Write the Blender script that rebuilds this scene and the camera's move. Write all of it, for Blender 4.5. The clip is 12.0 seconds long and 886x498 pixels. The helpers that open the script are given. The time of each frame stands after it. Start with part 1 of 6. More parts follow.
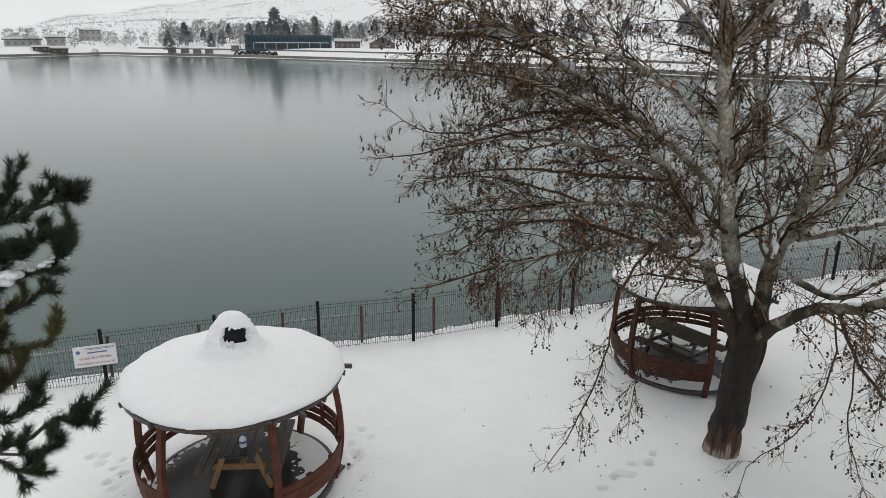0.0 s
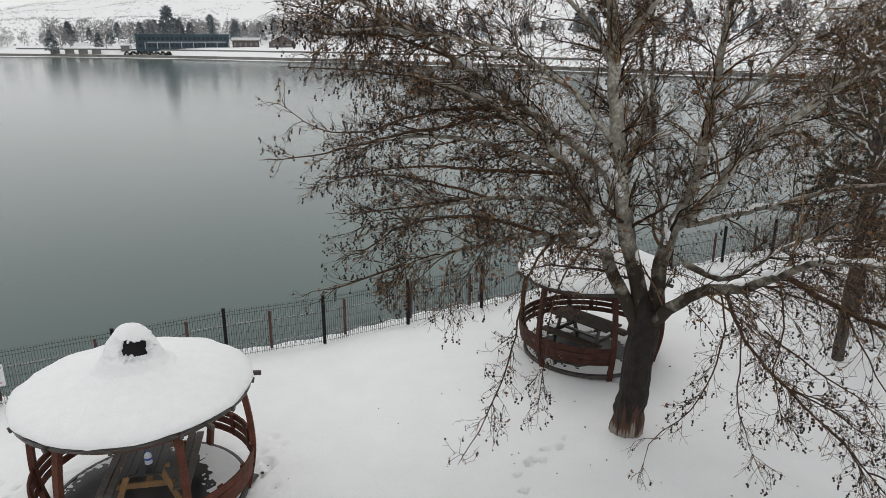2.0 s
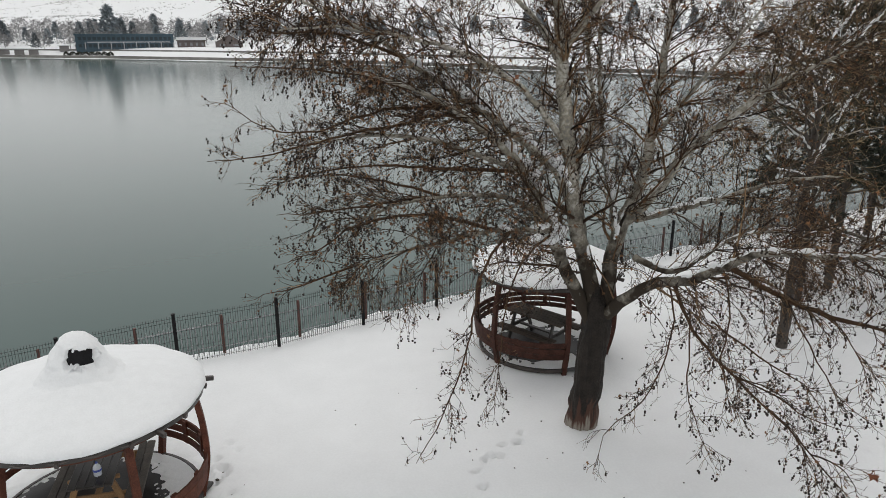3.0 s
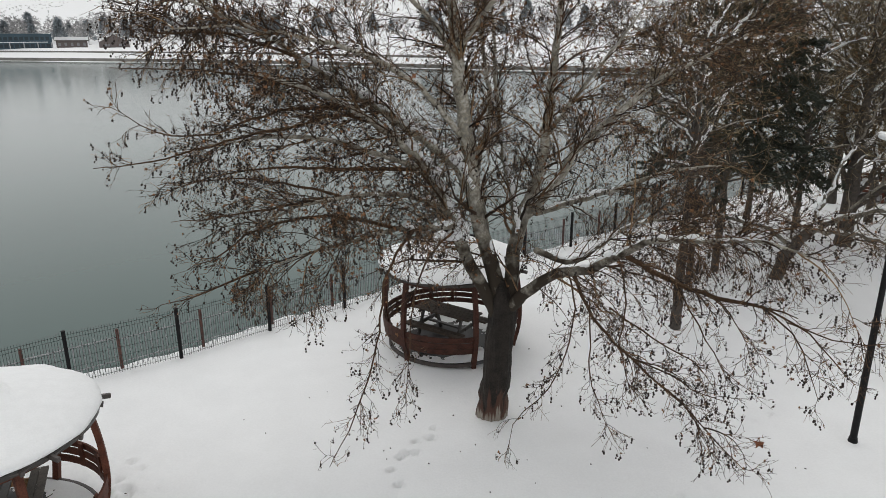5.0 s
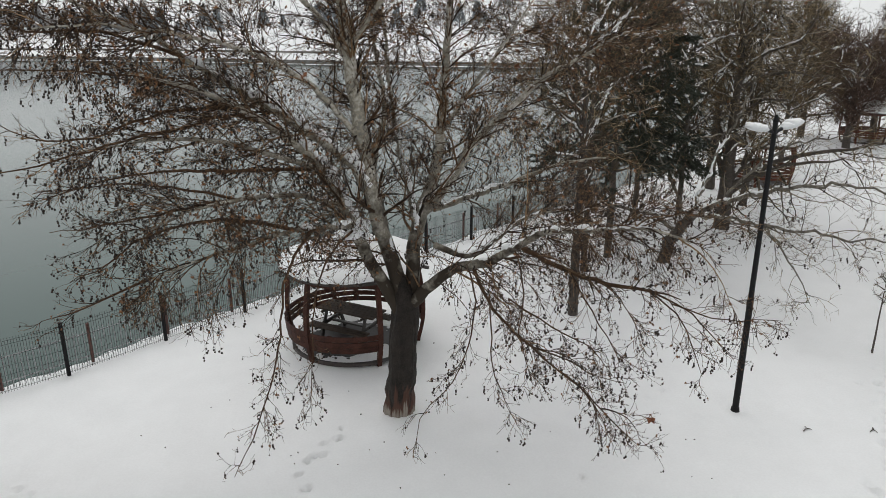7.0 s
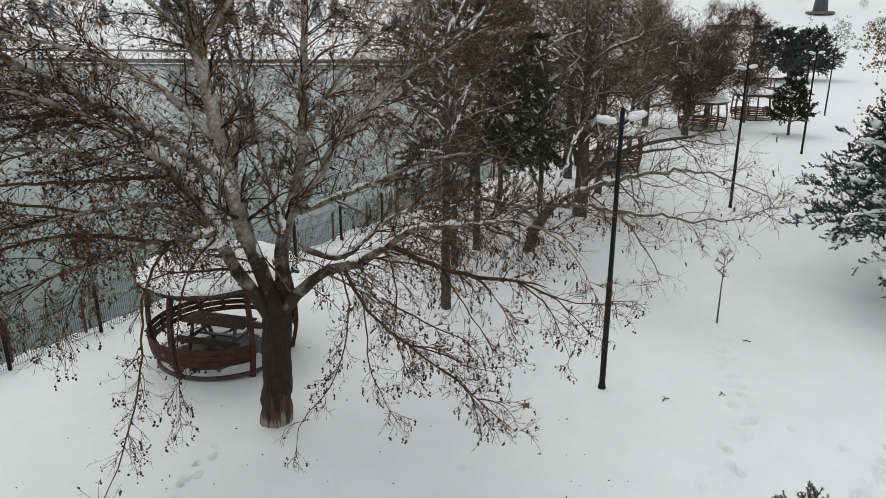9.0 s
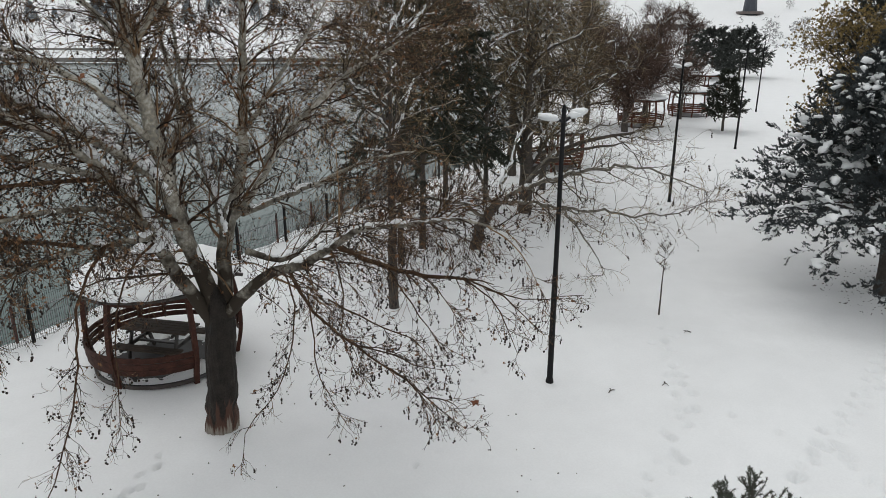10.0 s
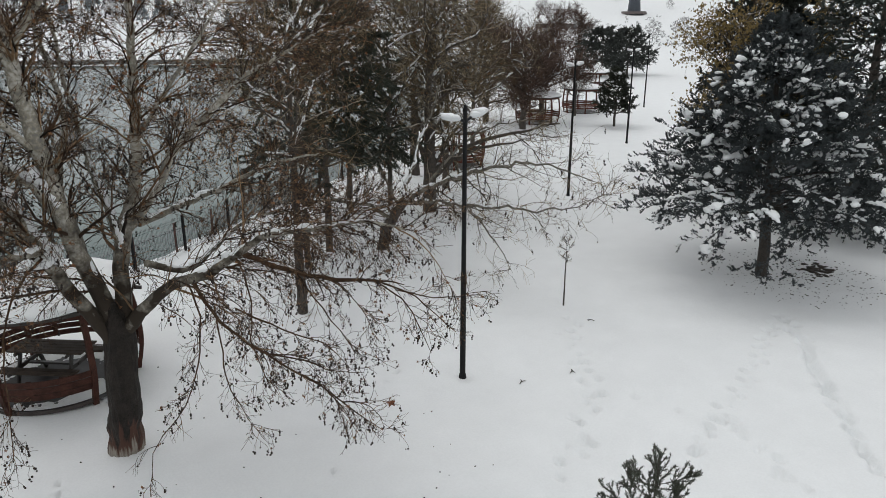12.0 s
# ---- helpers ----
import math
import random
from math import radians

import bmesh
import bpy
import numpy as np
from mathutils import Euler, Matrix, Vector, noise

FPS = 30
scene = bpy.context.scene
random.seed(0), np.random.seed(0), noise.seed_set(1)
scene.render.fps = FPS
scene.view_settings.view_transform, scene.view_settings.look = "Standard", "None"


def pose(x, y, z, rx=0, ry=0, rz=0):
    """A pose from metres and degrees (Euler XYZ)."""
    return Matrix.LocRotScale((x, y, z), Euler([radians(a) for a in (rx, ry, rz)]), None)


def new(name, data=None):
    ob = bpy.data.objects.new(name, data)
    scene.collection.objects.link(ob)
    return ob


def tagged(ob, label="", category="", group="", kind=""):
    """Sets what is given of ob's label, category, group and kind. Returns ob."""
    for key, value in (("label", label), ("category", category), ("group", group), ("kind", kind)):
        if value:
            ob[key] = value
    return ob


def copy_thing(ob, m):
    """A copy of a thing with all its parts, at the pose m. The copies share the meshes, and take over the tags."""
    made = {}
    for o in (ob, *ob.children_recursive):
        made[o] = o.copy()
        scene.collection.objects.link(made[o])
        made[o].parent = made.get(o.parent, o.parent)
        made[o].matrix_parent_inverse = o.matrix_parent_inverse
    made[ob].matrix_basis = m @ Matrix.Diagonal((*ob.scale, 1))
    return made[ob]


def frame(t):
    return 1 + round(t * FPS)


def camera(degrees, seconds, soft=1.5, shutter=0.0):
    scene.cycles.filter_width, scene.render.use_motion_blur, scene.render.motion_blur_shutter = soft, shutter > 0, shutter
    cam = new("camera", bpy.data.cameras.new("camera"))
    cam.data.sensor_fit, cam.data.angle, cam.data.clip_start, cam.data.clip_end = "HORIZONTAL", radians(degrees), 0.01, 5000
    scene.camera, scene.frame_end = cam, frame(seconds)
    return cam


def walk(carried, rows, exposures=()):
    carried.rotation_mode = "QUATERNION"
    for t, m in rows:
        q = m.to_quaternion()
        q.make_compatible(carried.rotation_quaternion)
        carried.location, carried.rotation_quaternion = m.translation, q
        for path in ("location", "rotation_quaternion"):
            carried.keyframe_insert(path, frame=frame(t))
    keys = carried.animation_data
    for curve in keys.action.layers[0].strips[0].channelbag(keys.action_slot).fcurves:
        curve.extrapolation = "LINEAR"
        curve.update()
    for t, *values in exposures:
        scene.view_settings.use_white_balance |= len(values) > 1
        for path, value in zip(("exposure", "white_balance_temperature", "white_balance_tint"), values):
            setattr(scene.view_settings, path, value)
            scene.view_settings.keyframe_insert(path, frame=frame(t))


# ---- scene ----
import collections

FOV = 64.6
cam = camera(FOV, 12.0, soft=0.85)
# seconds, x, y, z, pitch, roll, yaw
EXPOSURE = -0.05
PATH_ROWS = [
    (0, 0.000, -0.001, 7.171, -17.02, 0.41, -0.02),
    (0.5, 0.013, -0.008, 7.168, -17.06, 0.30, -1.90),
    (1, 0.029, -0.015, 7.171, -17.06, 0.27, -3.78),
    (1.5, 0.054, -0.030, 7.175, -17.10, 0.25, -5.69),
    (2, 0.069, -0.043, 7.177, -17.11, 0.19, -7.60),
    (2.5, 0.075, -0.048, 7.173, -17.12, 0.13, -9.58),
    (3, 0.082, -0.053, 7.167, -17.15, 0.11, -11.48),
    (5, 0.120, -0.101, 7.177, -17.25, -0.05, -19.35),
    (5.5, 0.133, -0.137, 7.187, -17.29, -0.04, -21.24),
    (6, 0.150, -0.170, 7.196, -17.34, -0.09, -23.08),
    (6.5, 0.160, -0.176, 7.205, -17.44, -0.09, -24.96),
    (7, 0.169, -0.161, 7.217, -17.61, -0.05, -27.56),
    (9, 0.212, -0.138, 7.250, -17.88, -0.10, -38.52),
    (9.5, 0.232, -0.129, 7.245, -17.96, -0.03, -40.78),
    (10, 0.241, -0.125, 7.239, -17.98, 0.06, -43.06),
    (10.5, 0.231, -0.121, 7.246, -17.99, 0.04, -45.15),
    (11, 0.212, -0.122, 7.256, -17.99, 0.08, -47.18),
    (11.5, 0.190, -0.127, 7.266, -18.01, 0.05, -49.13),
    (12, 0.174, -0.130, 7.274, -18.01, 0.03, -51.10),
]
walk(cam, [(t, pose(x, y, z, 90 + pitch, 0, yaw) @ pose(0, 0, 0, 0, 0, roll)) for t, x, y, z, pitch, roll, yaw in PATH_ROWS],
     [(0, EXPOSURE + 0.05, 6500, 10), (2.5, EXPOSURE + 0.12, 6520, 10.5), (5.5, EXPOSURE + 0.15, 6520, 10.5), (7.5, EXPOSURE + 0.12, 6490, 10), (9.5, EXPOSURE + 0.06, 6430, 9.6), (12, EXPOSURE + 0.04, 6360, 9.4)])

# ---- light: an overcast winter day ----
world = bpy.data.worlds.new("overcast_sky")
scene.world = world
world.use_nodes = True
wn, wl = world.node_tree.nodes, world.node_tree.links
sky = wn.new("ShaderNodeTexSky")
sky.sky_type, sky.sun_disc = "NISHITA", False
sky.sun_elevation, sky.sun_rotation = radians(68), radians(15)
sky.air_density, sky.dust_density, sky.ozone_density = 1.0, 4.0, 1.0
hsv = wn.new("ShaderNodeHueSaturation")
hsv.inputs["Saturation"].default_value = 0.1
wl.new(sky.outputs[0], hsv.inputs["Color"])
cloud = wn.new("ShaderNodeTexNoise")
cloud.inputs["Scale"].default_value, cloud.inputs["Detail"].default_value = 1.6, 4
cloud_ramp = wn.new("ShaderNodeValToRGB")
cloud_ramp.color_ramp.elements[0].position, cloud_ramp.color_ramp.elements[0].color = 0.3, (7.25, 7.35, 7.4, 1)
cloud_ramp.color_ramp.elements[1].position, cloud_ramp.color_ramp.elements[1].color = 0.7, (8.1, 8.15, 8.15, 1)
wl.new(cloud.outputs[0], cloud_ramp.inputs[0])
veil = wn.new("ShaderNodeMix")
veil.data_type = "RGBA"
veil.inputs[0].default_value = 0.85
wl.new(hsv.outputs[0], veil.inputs[6])
# the cloud deck is a little brighter low over the horizon than overhead
sky_tc = wn.new("ShaderNodeTexCoord")
sky_xyz = wn.new("ShaderNodeSeparateXYZ")
wl.new(sky_tc.outputs["Generated"], sky_xyz.inputs[0])
deck = wn.new("ShaderNodeMapRange")
deck.inputs["From Min"].default_value, deck.inputs["From Max"].default_value = 0.0, 0.9
deck.inputs["To Min"].default_value, deck.inputs["To Max"].default_value = 1.22, 0.86
wl.new(sky_xyz.outputs[2], deck.inputs[0])
deck_mix = wn.new("ShaderNodeVectorMath")
deck_mix.operation = "SCALE"
wl.new(cloud_ramp.outputs[0], deck_mix.inputs[0])
wl.new(deck.outputs[0], deck_mix.inputs["Scale"])
wl.new(deck_mix.outputs[0], veil.inputs[7])
wl.new(veil.outputs[2], wn["Background"].inputs[0])
wn["Background"].inputs[1].default_value = 0.1
sun_data = bpy.data.lights.new("sun", "SUN")
sun_data.energy, sun_data.angle, sun_data.color = 0.5, radians(40), (1.0, 0.97, 0.93)
sun = new("sun", sun_data)
sun.rotation_euler = (radians(22), 0, radians(165))


# ---- materials ----
def twig_mat(name, dark, middle, pale):
    """Bark of thin shoots, each of its own tone from dark to pale."""
    m = bpy.data.materials.new(name)
    m.use_nodes = True
    n, l = m.node_tree.nodes, m.node_tree.links
    b = n["Principled BSDF"]
    b.inputs["Roughness"].default_value, b.inputs["Specular IOR Level"].default_value = 0.8, 0.25
    g = n.new("ShaderNodeNewGeometry")
    ramp = n.new("ShaderNodeValToRGB")
    e = ramp.color_ramp.elements
    e[0].color, e[1].color = (*dark, 1), (*pale, 1)
    k = e.new(0.68)
    k.color = (*middle, 1)
    l.new(g.outputs["Random Per Island"], ramp.inputs[0])
    tc = n.new("ShaderNodeTexCoord")
    t = n.new("ShaderNodeTexNoise")
    t.inputs["Scale"].default_value, t.inputs["Detail"].default_value = 9.0, 4
    l.new(tc.outputs["Object"], t.inputs["Vector"])
    mr = n.new("ShaderNodeMapRange")
    mr.inputs["From Min"].default_value, mr.inputs["From Max"].default_value = 0.3, 0.7
    mr.inputs["To Min"].default_value, mr.inputs["To Max"].default_value = 0.55, 1.4
    l.new(t.outputs[0], mr.inputs[0])
    h = n.new("ShaderNodeHueSaturation")
    l.new(mr.outputs[0], h.inputs["Value"])
    l.new(ramp.outputs[0], h.inputs["Color"])
    l.new(h.outputs[0], b.inputs["Base Color"])
    return m


def mat(name, base, rough=0.8, metal=0.0, vary=0.15, scale=8.0, fine=60.0, bump=0.3, bump_dist=0.01, second=None, second_amount=0.5, island=0.0, spec=0.5, coord="Object", tight=0.14):
    m = bpy.data.materials.new(name)
    m.use_nodes = True
    n, l = m.node_tree.nodes, m.node_tree.links
    b = n["Principled BSDF"]
    b.inputs["Roughness"].default_value, b.inputs["Metallic"].default_value = rough, metal
    b.inputs["Specular IOR Level"].default_value = spec
    tc = n.new("ShaderNodeTexCoord")
    big = n.new("ShaderNodeTexNoise")
    big.inputs["Scale"].default_value, big.inputs["Detail"].default_value = scale, 5
    small = n.new("ShaderNodeTexNoise")
    small.inputs["Scale"].default_value, small.inputs["Detail"].default_value = fine, 4
    for t in (big, small):
        l.new(tc.outputs[coord], t.inputs["Vector"])
    add = n.new("ShaderNodeMath")
    add.operation = "MULTIPLY_ADD"
    l.new(small.outputs[0], add.inputs[0])
    add.inputs[1].default_value = 0.5
    half = n.new("ShaderNodeMath")
    half.operation = "MULTIPLY"
    half.inputs[1].default_value = 0.5
    l.new(big.outputs[0], half.inputs[0])
    l.new(half.outputs[0], add.inputs[2])
    ramp = n.new("ShaderNodeValToRGB")
    e = ramp.color_ramp.elements
    e[0].position, e[1].position = 0.5 - tight, 0.5 + tight
    e[0].color = (*[max(0, c * (1 - vary)) for c in base], 1)
    e[1].color = (*[min(1, c * (1 + vary)) for c in base], 1)
    if second:
        k = e.new(0.5 - tight + 2 * tight * second_amount)
        k.color = (*second, 1)
    l.new(add.outputs[0], ramp.inputs[0])
    colour = ramp.outputs[0]
    if island:
        g = n.new("ShaderNodeNewGeometry")
        o = n.new("ShaderNodeObjectInfo")
        s = n.new("ShaderNodeMath")
        s.operation = "ADD"
        l.new(g.outputs["Random Per Island"], s.inputs[0])
        l.new(o.outputs["Random"], s.inputs[1])
        mr = n.new("ShaderNodeMapRange")
        mr.inputs["From Max"].default_value = 2
        mr.inputs["To Min"].default_value, mr.inputs["To Max"].default_value = 1 - island, 1 + island
        l.new(s.outputs[0], mr.inputs[0])
        h = n.new("ShaderNodeHueSaturation")
        l.new(mr.outputs[0], h.inputs["Value"])
        l.new(colour, h.inputs["Color"])
        colour = h.outputs[0]
    l.new(colour, b.inputs["Base Color"])
    if bump:
        bp = n.new("ShaderNodeBump")
        bp.inputs["Strength"].default_value, bp.inputs["Distance"].default_value = bump, bump_dist
        l.new(add.outputs[0], bp.inputs["Height"])
        l.new(bp.outputs[0], b.inputs["Normal"])
    return m


SNOW = mat("snow", (0.86, 0.875, 0.88), 0.75, vary=0.03, scale=1.2, fine=25, bump=0.35, bump_dist=0.03, spec=0.25)
SNOW_CLUMP = mat("snow_clump", (0.86, 0.875, 0.88), 0.8, vary=0.03, scale=6, fine=40, bump=0.5, bump_dist=0.03, spec=0.2)
BARK_PLANE = mat("plane_bark", (0.37, 0.355, 0.315), 0.9, vary=0.4, scale=3, fine=20, bump=0.9, bump_dist=0.03, second=(0.3, 0.275, 0.22), second_amount=0.4, spec=0.2, tight=0.1)
# old dark bark on the lower limbs, which peels to pale grey higher up
n, l = BARK_PLANE.node_tree.nodes, BARK_PLANE.node_tree.links
b = n["Principled BSDF"]
young = b.inputs["Base Color"].links[0].from_socket
tc = n.new("ShaderNodeTexCoord")
xyz = n.new("ShaderNodeSeparateXYZ")
l.new(tc.outputs["Object"], xyz.inputs[0])
flakes = n.new("ShaderNodeTexNoise")
flakes.inputs["Scale"].default_value, flakes.inputs["Detail"].default_value = 4.0, 7
l.new(tc.outputs["Object"], flakes.inputs["Vector"])
mr = n.new("ShaderNodeMapRange")
mr.inputs["From Min"].default_value, mr.inputs["From Max"].default_value = 2.5, 5.4
mr.inputs["To Min"].default_value, mr.inputs["To Max"].default_value = -0.3, 0.3
l.new(xyz.outputs[2], mr.inputs[0])
ad = n.new("ShaderNodeMath")
l.new(mr.outputs[0], ad.inputs[0])
l.new(flakes.outputs[0], ad.inputs[1])
rp = n.new("ShaderNodeValToRGB")
rp.color_ramp.elements[0].position, rp.color_ramp.elements[1].position = 0.3, 0.64
l.new(ad.outputs[0], rp.inputs[0])
mx = n.new("ShaderNodeMix")
mx.data_type = "RGBA"
l.new(rp.outputs[0], mx.inputs[0])
mx.inputs[6].default_value = (0.04, 0.032, 0.024, 1)
l.new(young, mx.inputs[7])
l.new(mx.outputs[2], b.inputs["Base Color"])
BARK_BROWN = mat("brown_bark", (0.07, 0.059, 0.05), 0.85, vary=0.4, scale=9, fine=40, bump=0.8, bump_dist=0.03)
TWIG_PLANE = twig_mat("plane_twig", (0.01, 0.0065, 0.0042), (0.078, 0.044, 0.024), (0.28, 0.18, 0.1))
TWIG_BROWN = twig_mat("brown_twig", (0.014, 0.0095, 0.005), (0.13, 0.09, 0.042), (0.46, 0.36, 0.22))
TWIG_GREY = twig_mat("grey_branch", (0.03, 0.024, 0.018), (0.14, 0.12, 0.09), (0.4, 0.36, 0.3))
BARK_GREY = mat("pale_grey_bark", (0.17, 0.155, 0.13), 0.9, vary=0.5, scale=6, fine=25, bump=0.8, bump_dist=0.02, spec=0.2, tight=0.1)
TWIG_RED = twig_mat("red_brown_twig", (0.03, 0.018, 0.014), (0.1, 0.06, 0.045), (0.22, 0.16, 0.13))
SEED = mat("seed_ball", (0.024, 0.017, 0.013), 0.9, vary=0.4, scale=3, fine=60, bump=0.4, island=0.4)
DEAD_LEAF = mat("dead_leaf", (0.19, 0.092, 0.04), 0.8, vary=0.4, scale=3, fine=30, bump=0.2, island=0.4)
RUST_LEAF = mat("rust_leaf", (0.2, 0.07, 0.03), 0.75, vary=0.35, scale=3, fine=30, bump=0.2, island=0.3)
NEEDLE_PINE = mat("pine_needle", (0.036, 0.048, 0.024), 0.6, vary=0.3, scale=3, fine=20, bump=0, island=0.4)
NEEDLE_OLIVE = mat("olive_pine_needle", (0.08, 0.075, 0.024), 0.6, vary=0.3, scale=3, fine=20, bump=0, island=0.35)
NEEDLE_BLUE = mat("blue_cedar_needle", (0.056, 0.067, 0.07), 0.75, vary=0.65, scale=1.8, fine=9, bump=0, island=0.6)
BARK_CEDAR = mat("cedar_bark", (0.045, 0.038, 0.032), 0.9, vary=0.4, scale=9, fine=40, bump=0.8, bump_dist=0.03)
NEEDLE_FAR_PINE = mat("grey_green_needle", (0.055, 0.062, 0.056), 0.8, vary=0.3, scale=1.0, fine=9, bump=0, island=0.3)
NEEDLE_DARK = mat("dark_needle", (0.026, 0.031, 0.019), 0.7, vary=0.3, scale=1.5, fine=20, bump=0, island=0.4)
NEEDLE_CEDAR = mat("green_cedar_needle", (0.03, 0.038, 0.033), 0.65, vary=0.45, scale=1.2, fine=9, bump=0, island=0.5)
SLATE = mat("dark_slate", (0.06, 0.07, 0.085), 0.7, vary=0.2, scale=0.5, fine=4, bump=0)
NEEDLE_FIR = mat("fir_needle", (0.05, 0.062, 0.04), 0.6, vary=0.3, scale=6, fine=30, bump=0, island=0.4)
YELLOW_LEAF = mat("yellow_leaf", (0.21, 0.15, 0.055), 0.8, vary=0.35, scale=2, fine=20, bump=0, island=0.4)
WOOD_WET = mat("wet_blackened_wood", (0.03, 0.026, 0.023), 0.35, vary=0.35, scale=6, fine=50, bump=0.4, bump_dist=0.006, island=0.25)
WOOD_RED = mat("red_brown_stain", (0.1, 0.034, 0.02), 0.65, spec=0.22, vary=0.4, scale=6, fine=50, bump=0.4, bump_dist=0.006, island=0.2)
WOOD_RED_DARK = mat("dark_red_brown_stain", (0.055, 0.021, 0.014), 0.65, spec=0.22, vary=0.5, scale=6, fine=50, bump=0.4, bump_dist=0.006, island=0.3)
WOOD_BROWN_WET = mat("brown_wet_wood", (0.05, 0.036, 0.026), 0.8, vary=0.4, scale=6, fine=50, bump=0.4, bump_dist=0.006, island=0.25)
WOOD_GREY = mat("weathered_wood", (0.09, 0.078, 0.066), 0.7, vary=0.35, scale=6, fine=50, bump=0.4, bump_dist=0.006, island=0.25)
WOOD_DARK = mat("dark_wet_wood", (0.055, 0.045, 0.04), 0.4, vary=0.35, scale=6, fine=50, bump=0.4, bump_dist=0.006, island=0.25)
WOOD_PALE = mat("pale_yellow_wood", (0.27, 0.155, 0.07), 0.6, vary=0.25, scale=6, fine=50, bump=0.3, bump_dist=0.005, island=0.15)
WET_FLOOR = mat("wet_black_floor", (0.013, 0.013, 0.014), 0.35, vary=0.5, scale=4, fine=30, bump=0.3, bump_dist=0.01)
METAL_BLACK = mat("black_painted_steel", (0.009, 0.009, 0.01), 0.6, metal=0.0, spec=0.2, vary=0.3, scale=8, fine=60, bump=0.1, island=0.1)
WIRE_GREEN = mat("dark_green_wire", (0.02, 0.032, 0.03), 0.55, vary=0.3, scale=8, fine=60, bump=0)
PICKET_GREY = mat("pale_grey_picket", (0.36, 0.37, 0.38), 0.6, vary=0.2, scale=8, fine=60, bump=0, island=0.15)
POST_RUST = mat("rust_brown_post", (0.115, 0.05, 0.04), 0.7, vary=0.35, scale=8, fine=60, bump=0.3)
LAMP_GLASS = mat("frosted_lamp_glass", (0.62, 0.64, 0.65), 0.35, vary=0.05, scale=6, fine=40, bump=0)
SIGN_WHITE = mat("sign_white", (0.75, 0.76, 0.77), 0.5, vary=0.04, scale=3, fine=30, bump=0)
SIGN_RED = mat("sign_red", (0.42, 0.05, 0.06), 0.5, vary=0.1, bump=0)
SIGN_BLUE = mat("sign_blue", (0.09, 0.14, 0.3), 0.5, vary=0.1, bump=0)
PLASTIC_CLEAR = mat("bottle_plastic", (0.72, 0.76, 0.8), 0.2, vary=0.08, bump=0)
PLASTIC_BLUE = mat("blue_label", (0.05, 0.09, 0.4), 0.4, vary=0.1, bump=0)
SOIL = mat("bare_soil", (0.045, 0.036, 0.03), 0.9, vary=0.4, scale=6, fine=40, bump=0.8, bump_dist=0.03)
# distance haze over the far trees is put into this pale grey
FAR_TREE = mat("hazed_far_tree", (0.32, 0.315, 0.315), 0.9, vary=0.3, scale=0.3, fine=3, bump=0, island=0.35)
# hillside scrub, its grey raised to look faint through haze
SCRUB = mat("hazed_scrub", (0.46, 0.46, 0.46), 0.9, vary=0.3, scale=0.3, fine=3, bump=0, island=0.35)
STONE_WALL = mat("grey_masonry", (0.2, 0.19, 0.185), 0.85, vary=0.15, scale=0.5, fine=4, bump=0, island=0.15)
# far conifers, likewise paled and blued in colour for the haze
FAR_CONIFER = mat("hazed_far_conifer", (0.23, 0.26, 0.28), 0.9, vary=0.3, scale=0.3, fine=3, bump=0, island=0.35)
STONE = mat("embankment_stone", (0.2, 0.195, 0.18), 0.9, vary=0.3, scale=0.4, fine=3, bump=0.5, bump_dist=0.1)
PLASTER = mat("pale_plaster", (0.4, 0.39, 0.38), 0.85, vary=0.15, scale=0.5, fine=4, bump=0, island=0.15)
PLASTER_BROWN = mat("brown_plaster", (0.13, 0.11, 0.105), 0.85, vary=0.15, scale=0.5, fine=4, bump=0, island=0.15)
CLAD_TEAL = mat("teal_cladding", (0.04, 0.075, 0.1), 0.5, vary=0.2, scale=0.5, fine=4, bump=0, island=0.2)
DARK_GLASS = mat("dark_window_glass", (0.02, 0.035, 0.045), 0.5, vary=0.2, scale=0.5, fine=4, bump=0)
FAR_GLASS = mat("far_window_glass", (0.23, 0.235, 0.24), 0.3, vary=0.2, scale=0.5, fine=4, bump=0)

# the plane tree's trunk: dark wet bark with upright furrows, torn reddish wood and pale streaks at its foot
BARK_TRUNK = mat("wet_trunk_bark", (0.02, 0.016, 0.013), 0.7, vary=0.6, scale=6, fine=40, bump=0, spec=0.25)
n, l = BARK_TRUNK.node_tree.nodes, BARK_TRUNK.node_tree.links
b = n["Principled BSDF"]
dark = b.inputs["Base Color"].links[0].from_socket
tc = n.new("ShaderNodeTexCoord")
mp = n.new("ShaderNodeMapping")
mp.inputs["Scale"].default_value = (13, 13, 1.3)
l.new(tc.outputs["Object"], mp.inputs["Vector"])
furrow = n.new("ShaderNodeTexNoise")
furrow.inputs["Scale"].default_value, furrow.inputs["Detail"].default_value = 1.0, 6
l.new(mp.outputs[0], furrow.inputs["Vector"])
xyz = n.new("ShaderNodeSeparateXYZ")
l.new(tc.outputs["Object"], xyz.inputs[0])


